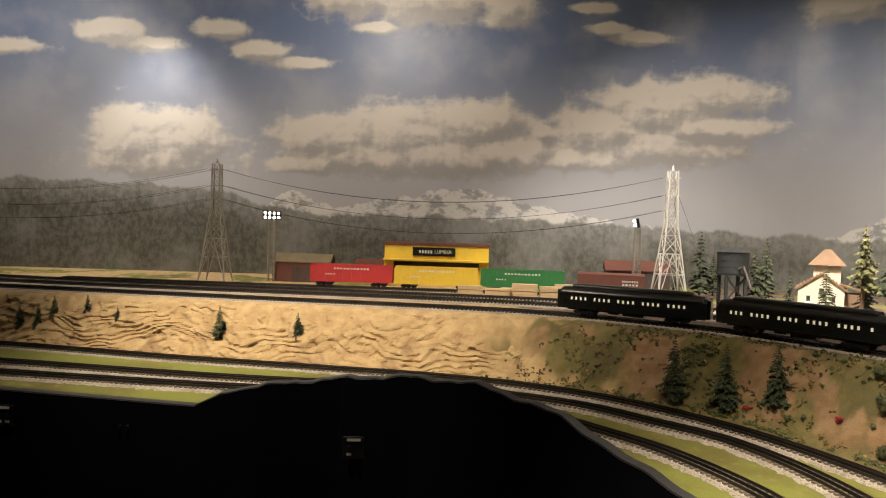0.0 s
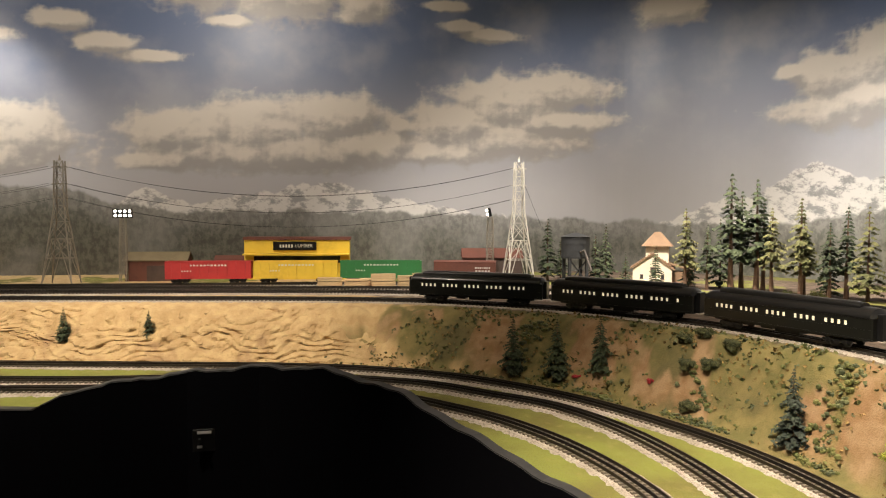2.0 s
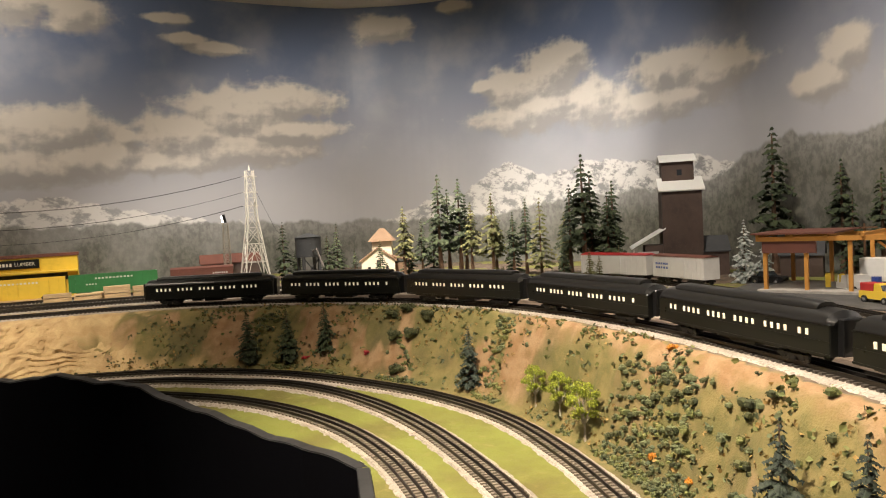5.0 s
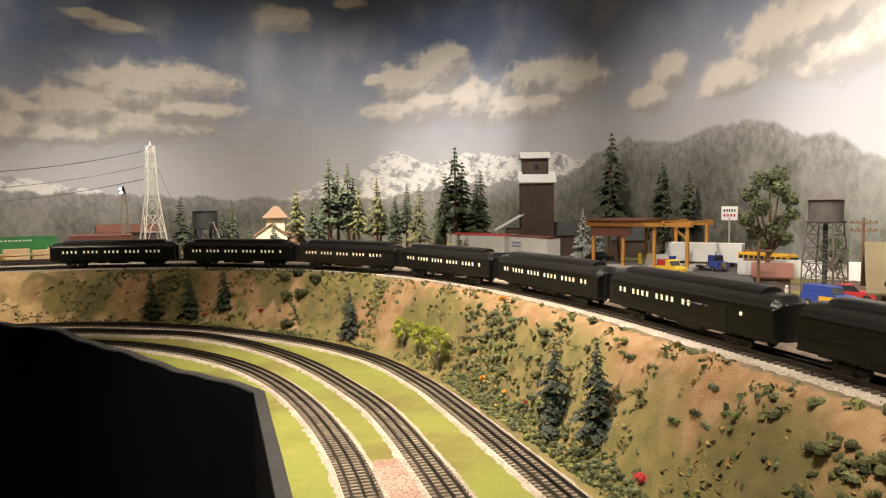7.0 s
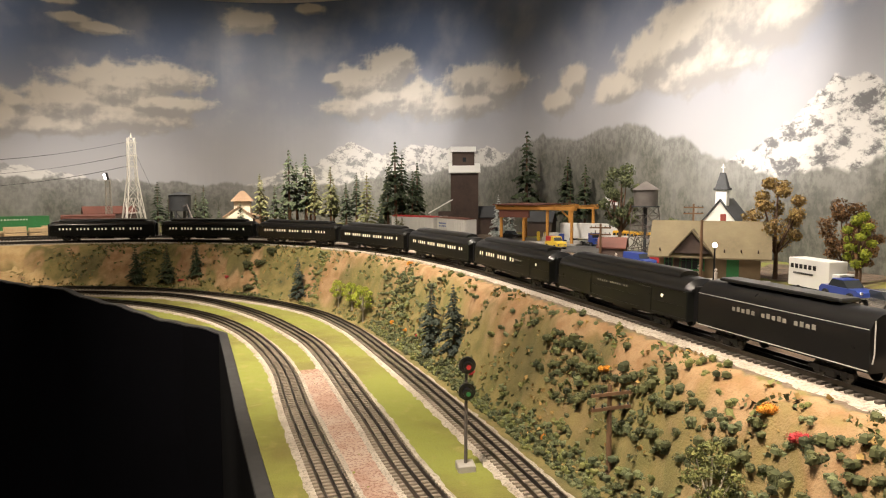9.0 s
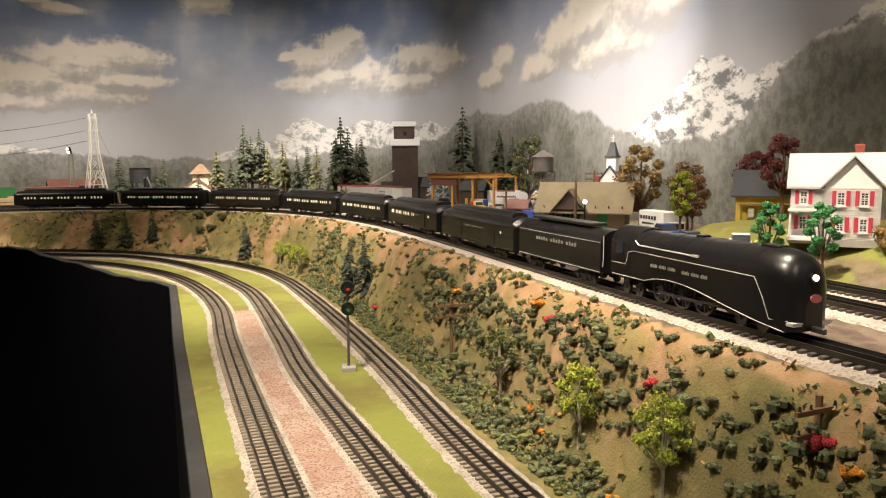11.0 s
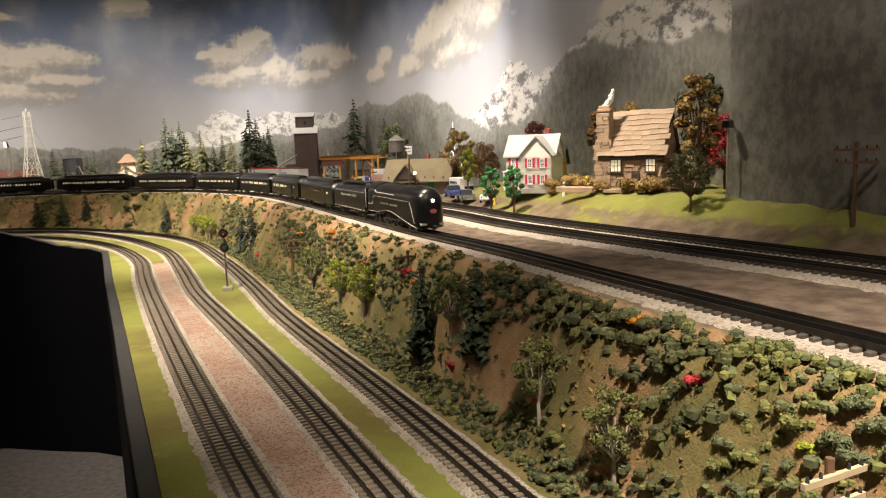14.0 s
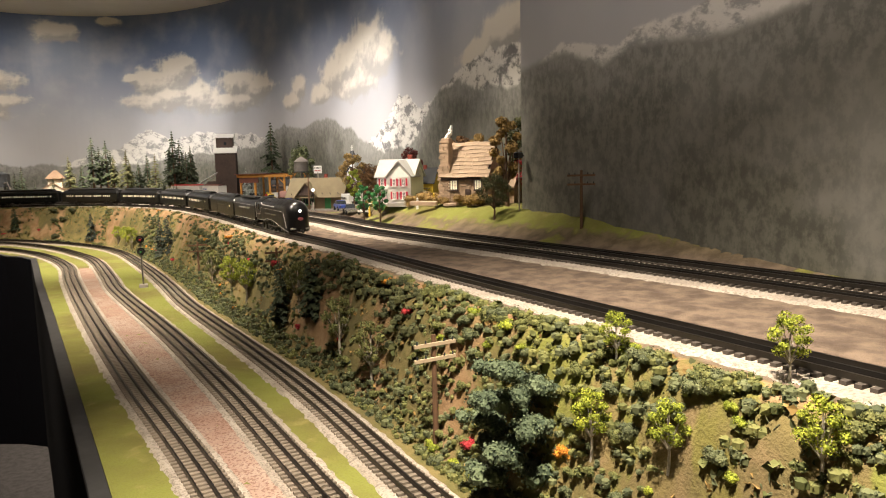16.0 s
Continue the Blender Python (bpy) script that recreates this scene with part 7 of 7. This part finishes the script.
def depot():
    d = thing("railway_depot", "tan board depot with an overhanging shingle roof", "station", pose(1.47, -0.3, UP, 0, 0, -64) @ Matrix.Scale(0.92, 4))
    w, dp, z, rise = 0.25, 0.1, 0.088, 0.06
    part("wall", house_walls(w, dp, z, rise), TANWALL, d, "tan board wall")
    part("roof", gable(Form(), w, dp, z, rise, 0.026, 0.004), TANROOF, d, "tan shingle roof with deep eaves")
    dormer = Form()
    dormer.prism([(-0.045, 0.07), (0.045, 0.07), (0, 0.125)], -0.078, -0.02)
    part("gable_front", dormer, BROWNBOARD, d, "dark timbered front gable").location = (-0.04, 0, 0)
    gr = Form()
    for s in (-1, 1):
        gr.add([(0, -0.084, 0.132), (s * 0.056, -0.084, 0.066), (s * 0.056, 0.0, 0.066), (0, 0.0, 0.132), (0, -0.084, 0.127), (s * 0.056, -0.084, 0.061), (s * 0.056, 0, 0.061), (0, 0, 0.127)], [(0, 1, 2, 3), (4, 7, 6, 5), (0, 4, 5, 1), (1, 5, 6, 2), (2, 6, 7, 3), (3, 7, 4, 0)])
    part("gable_roof", gr, TANROOF, d).location = (-0.04, 0, 0)
    for x, ww, hh in ((-0.1, 0.02, 0.04), (-0.055, 0.03, 0.045), (-0.025, 0.03, 0.045)):
        window(d, x, -dp / 2 - 0.001, 0.025, ww, hh, DIMGLASS, GREENPAINT, (1, 1))
    part("door", Form().box(0.03, 0.003, 0.065, None, 0.06, -dp / 2 - 0.001, 0), GREENPAINT, d, "dark green door")
    part("door", Form().box(0.02, 0.003, 0.06, None, -0.075, -dp / 2 - 0.001, 0), BROWNBOARD, d, "dark panel door")
    for x in np.linspace(-0.12, 0.12, 7):
        part("eave_bracket", Form().bar((float(x), -dp / 2, 0.06), (float(x), -dp / 2 - 0.022, 0.082), 0.003), BROWNBOARD, d)
    part("chimney", Form().box(0.014, 0.014, 0.045, None, 0.03, 0.01, 0.125, 0.001), BRICKRED, d, "brick chimney")
    part("platform", Form().box(0.3, 0.05, 0.005, None, 0, -0.085, 0), CONCRETE, d, "low platform")
    lamp = thing("street_lamp", "lit globe street lamp by the depot", "lamp", pose(1.37, -0.37, UP))
    part("post", Form().cyl(0.003, 0.0018, 0.085, 8).cyl(0.005, 0.003, 0.012, 8), BLACK, lamp)
    part("globe", Form().ball(0.006, None, 12, 8, 0, 0, 0.089), GLOW_LAMP, lamp, "glowing globe")


depot()


def water_tower():
    t = lattice("water_tower", 1.6, -0.02, 0.168, 0.068, 0.05, RUSTTANK, "grey-brown water tower on a lattice stand", "tower", 0.5, 5)
    part("tub", Form().cyl(0.033, 0.0345, 0.047, 26, None, 0, 0, 0.168), RUSTTANK, t, "round tub", True)
    part("lid", Form().cyl(0.0385, 0.002, 0.025, 26, None, 0, 0, 0.215), RUSTTANK, t, "conical lid", True)
    part("riser_pipe", Form().cyl(0.005, 0.005, 0.168, 10), TANKBLACK, t)
    part("platform", Form().cyl(0.039, 0.039, 0.003, 26, None, 0, 0, 0.166), TANKBLACK, t)


water_tower()


def church():
    c = thing("church", "white church with dark slate roof and steeple", "church", pose(1.9, -0.1, UP + 0.0, 0, 0, -75))
    part("wall", house_walls(0.12, 0.15, 0.105, 0.075, "y"), WHITEPAINT, c, "white wall")
    rf = Form()
    for s in (-1, 1):
        rf.add([(0, -0.082, 0.187), (s * 0.068, -0.082, 0.1), (s * 0.068, 0.082, 0.1), (0, 0.082, 0.187), (0, -0.082, 0.182), (s * 0.068, -0.082, 0.095), (s * 0.068, 0.082, 0.095), (0, 0.082, 0.182)], [(0, 1, 2, 3), (4, 7, 6, 5), (0, 4, 5, 1), (1, 5, 6, 2), (2, 6, 7, 3), (3, 7, 4, 0)])
    part("roof", rf, SLATE, c, "dark slate roof")
    part("belfry", Form().box(0.032, 0.032, 0.05, None, 0, -0.05, 0.165), WHITEPAINT, c, "white belfry")
    part("belfry_eave", Form().box(0.042, 0.042, 0.007, None, 0, -0.05, 0.213), SLATE, c)
    part("steeple", Form().cyl(0.024, 0.009, 0.045, 4, pose(0, -0.05, 0.22, 0, 0, 45)), SLATE, c, "dark steeple")
    part("cross", Form().box(0.002, 0.002, 0.026, None, 0, -0.05, 0.265).box(0.012, 0.002, 0.002, None, 0, -0.05, 0.28), WHITEPAINT, c, "white cross")
    for x in (-0.03, 0.03):
        window(c, x, -0.0755, 0.05, 0.014, 0.03, DIMGLASS, WHITEPAINT, (1, 2))
    part("door", Form().box(0.022, 0.003, 0.045, None, 0, -0.076, 0), BROWNBOARD, c)


church()
y1 = thing("yellow_house", "yellow clapboard house half hidden behind autumn trees", "house", pose(1.56, -0.8, 1.15, 0, 0, -68))
part("wall", house_walls(0.17, 0.09, 0.075, 0.05), YELLOW, y1)
part("roof", gable(Form(), 0.17, 0.09, 0.075, 0.05, 0.01), SLATE, y1)
part("porch", Form().box(0.15, 0.035, 0.004, None, 0, -0.062, 0.045).box(0.004, 0.004, 0.045, None, -0.07, -0.075, 0).box(0.004, 0.004, 0.045, None, 0.0, -0.075, 0).box(0.004, 0.004, 0.045, None, 0.07, -0.075, 0), TANWALL, y1)
part("chimney", Form().box(0.012, 0.012, 0.03, None, 0.04, 0, 0.11), BRICKRED, y1)
for x in (-0.05, 0.0, 0.05):
    window(y1, x, -0.0455, 0.015, 0.014, 0.022, GLOW_WINDOW, WHITEPAINT)
y2 = thing("yard_fence", "long white board fence behind the town", "fence", pose(2.0, 0.2, UP, 0, 0, -72))
for k in range(14):
    part("board", Form().box(0.024, 0.004, 0.05, None, -0.175 + 0.025 * k, 0, 0), WHITEPAINT, y2)


# ---- poles, signals, small things ----
def telegraph_pole(x, y, h, turn, arms=2, pale=False, z=None, lean=0.0):
    p = thing("telegraph_pole", "wooden telegraph pole with two cross arms", "pole", pose(x, y, (height(x, y) if z is None else z) - 0.004, lean, 0, turn), "telegraph poles")
    part("post", Form().cyl(0.0042, 0.003, h, 9), POLEWOOD, p, "", True)
    for k in range(arms):
        z0 = h - 0.014 - 0.02 * k
        part("cross_arm", Form().box(0.062, 0.0035, 0.0045, None, 0, -0.004, z0), PALEARM if pale else POLEWOOD, p)
        for i in (-1, 1):
            for j in (0.014, 0.027):
                part("insulator", Form().cyl(0.0014, 0.001, 0.004, 6, None, i * j, -0.004, z0 + 0.0045), DIMGLASS, p)


telegraph_pole(0.638, -0.641, 0.13, -20)
telegraph_pole(0.415, -1.355, 0.14, -18, z=0.965)
telegraph_pole(0.047, -2.166, 0.155, -20, pale=True)
telegraph_pole(1.55, 0.1, 0.12, -60)
telegraph_pole(1.98, 0.06, 0.17, -60)
telegraph_pole(2.16, 0.75, 0.17, -60)
telegraph_pole(1.38, -0.33, 0.15, -60, 0)
telegraph_pole(0.79, -1.98, 0.17, -64, z=UP)


def signal():
    s = thing("block_signal", "two-headed trackside block signal on a concrete base", "signal", pose(0.545, -0.445, 0.9, 3, 0, -30) @ Matrix.Scale(1.36, 4))
    part("base", Form().box(0.02, 0.02, 0.008, None, 0, 0, 0, 0.001), CONCRETE, s, "concrete base")
    part("mast", Form().cyl(0.002, 0.0018, 0.13, 8), RUSTTANK, s)
    for z in (0.092, 0.122):
        head = part("signal_head", Form().cyl(0.0095, 0.0095, 0.003, 18, pose(0, -0.002, z, 90, 0, 0)).cyl(0.005, 0.005, 0.01, 12, pose(0, -0.002, z, 90, 0, 0)), BLACK, s, "round black target")
        part("lens", Form().cyl(0.0026, 0.0026, 0.001, 10, pose(0, -0.0125, z, 90, 0, 0)), REDPAINT if z > 0.1 else GREENPAINT, head)


signal()
cl = thing("crossing_lamp", "black hooded lamp on a thin mast", "lamp", pose(0.93, -1.72, UP))
part("mast", Form().cyl(0.0022, 0.0016, 0.2, 8), GREYSTEEL, cl)
part("hood", Form().box(0.028, 0.014, 0.016, None, -0.002, 0, 0.198, 0.003).bar((0.012, 0, 0.206), (0.035, 0, 0.202), 0.003), BLACK, cl, "black hood")
part("bracket", Form().box(0.03, 0.002, 0.002, None, 0, 0, 0.145), GREYSTEEL, cl)
for x, y, r in ((1.09, -1.2, 0.026), (1.1, -1.255, 0.03), (1.07, -1.305, 0.026), (1.03, -1.45, 0.026), (1.02, -1.515, 0.03), (1.03, -1.37, 0.022)):
    shrub(x, y, r * 1.5, "amber", height(x, y) + r * 0.3)
for x, y, col, label in ((1.048, -1.256, WHITEPAINT, "white painted toy figurine on the lawn"), (1.06, -1.315, YELLOW, "yellow painted toy figurine by the cottage"), (1.12, -0.965, YELLOW, "yellow painted toy figurine by the parked car"), (1.42, -0.3, FIGURE, "painted toy figurine on the depot platform"), (1.36, -0.38, FIGURE, "painted toy figurine on the depot platform"), (1.52, 0.02, FIGURE, "painted toy figurine beside the shack")):
    f = Form().cyl(0.0045, 0.003, 0.016, 8).cyl(0.0035, 0.0042, 0.013, 8, None, 0, 0, 0.016).ball(0.0036, None, 8, 6, 0, 0, 0.0335)
    whole("figurine", f, col, label, "figurine", "toy figurines", m=pose(x, y, height(x, y)), smooth=True)


def fascia_box(x, y, z, turn, n):
    b = thing("switch_panel", "small black switch panel with white labels on the fascia", "switch panel", pose(x, y, z, 0, 0, turn), "switch panels")
    part("plate", Form().box(0.05, 0.004, 0.05, None, 0, 0, 0, 0.001), BLACK, b)
    part("label_plate", Form().box(0.03, 0.001, 0.006, None, 0, -0.003, 0.04), WOODWHITE, b, "white label strip")
    for i in range(n):
        part("lever", Form().box(0.006, 0.008, 0.012, None, -0.01 + 0.02 * i, -0.004, 0.018, 0.001), BLACK, b)
        part("label_plate", Form().box(0.011, 0.001, 0.006, None, -0.01 + 0.02 * i, -0.003, 0.008), WOODWHITE, b, "white label strip")


fascia_box(-0.6, 1.522, 0.865, -9, 2)
fascia_box(-0.9, 1.562, 0.87, -7, 2)
fascia_box(-0.97, 1.57, 0.87, -7, 2)
fascia_box(-0.08, 1.5, 0.84, 6, 1)
b = thing("padded_bench", "dark padded bench with red piping in the aisle", "bench", pose(-0.72, -1.5, 0, 0, 0, -20))
NAVY = plain("navy_upholstery", (0.012, 0.012, 0.02), 0.85, 0, 0.3, 200, 0.3)
PIPING = plain("red_piping", (0.4, 0.02, 0.05), 0.6)
part("seat", Form().box(0.6, 0.5, 0.12, None, 0, 0, 0.42, 0.02), NAVY, b, "dark navy fabric seat")
for z in (0.425, 0.524):
    part("piping", Form().tube([(0.301 * a, 0.251 * c, z) for a, c in ((-1, -1), (1, -1), (1, 1), (-1, 1), (-1, -1))], 0.005, 6), PIPING, b, "red piping")
part("base", Form().box(0.56, 0.46, 0.42, None, 0, 0, 0), FASCIA, b)


# ---- ties ----
def lay_ties(track, line, zfun, material, step):
    """Ties: the stretch nearest the aisle as single ties on one shared mesh, the rest joined."""
    p, d, _ = even(line, step)
    tie = Form().box(0.0062, 0.054, 0.0045, None, 0, 0, 0.0, 0.0007).mesh("tie", material)
    rest = Form()
    dist = np.hypot(p[:, 0] - 0.1, (p[:, 1] + 1.0))
    near = set(np.argsort(dist)[:170].tolist())
    for i, ((x, y), (dx, dy)) in enumerate(zip(p, d)):
        m = Matrix.Translation((x, y, float(zfun(x, y)) + 0.0018)) @ Matrix.Rotation(math.atan2(dy, dx), 4, "Z")
        if i in near:
            part("tie", tie, None, track).matrix_local = m
        else:
            rest.box(0.0062, 0.054, 0.0045, m)
    tagged(part("tie_bed", rest, material, track), kind="stuff")


for row in TRACKS:
    lay_ties(*row)
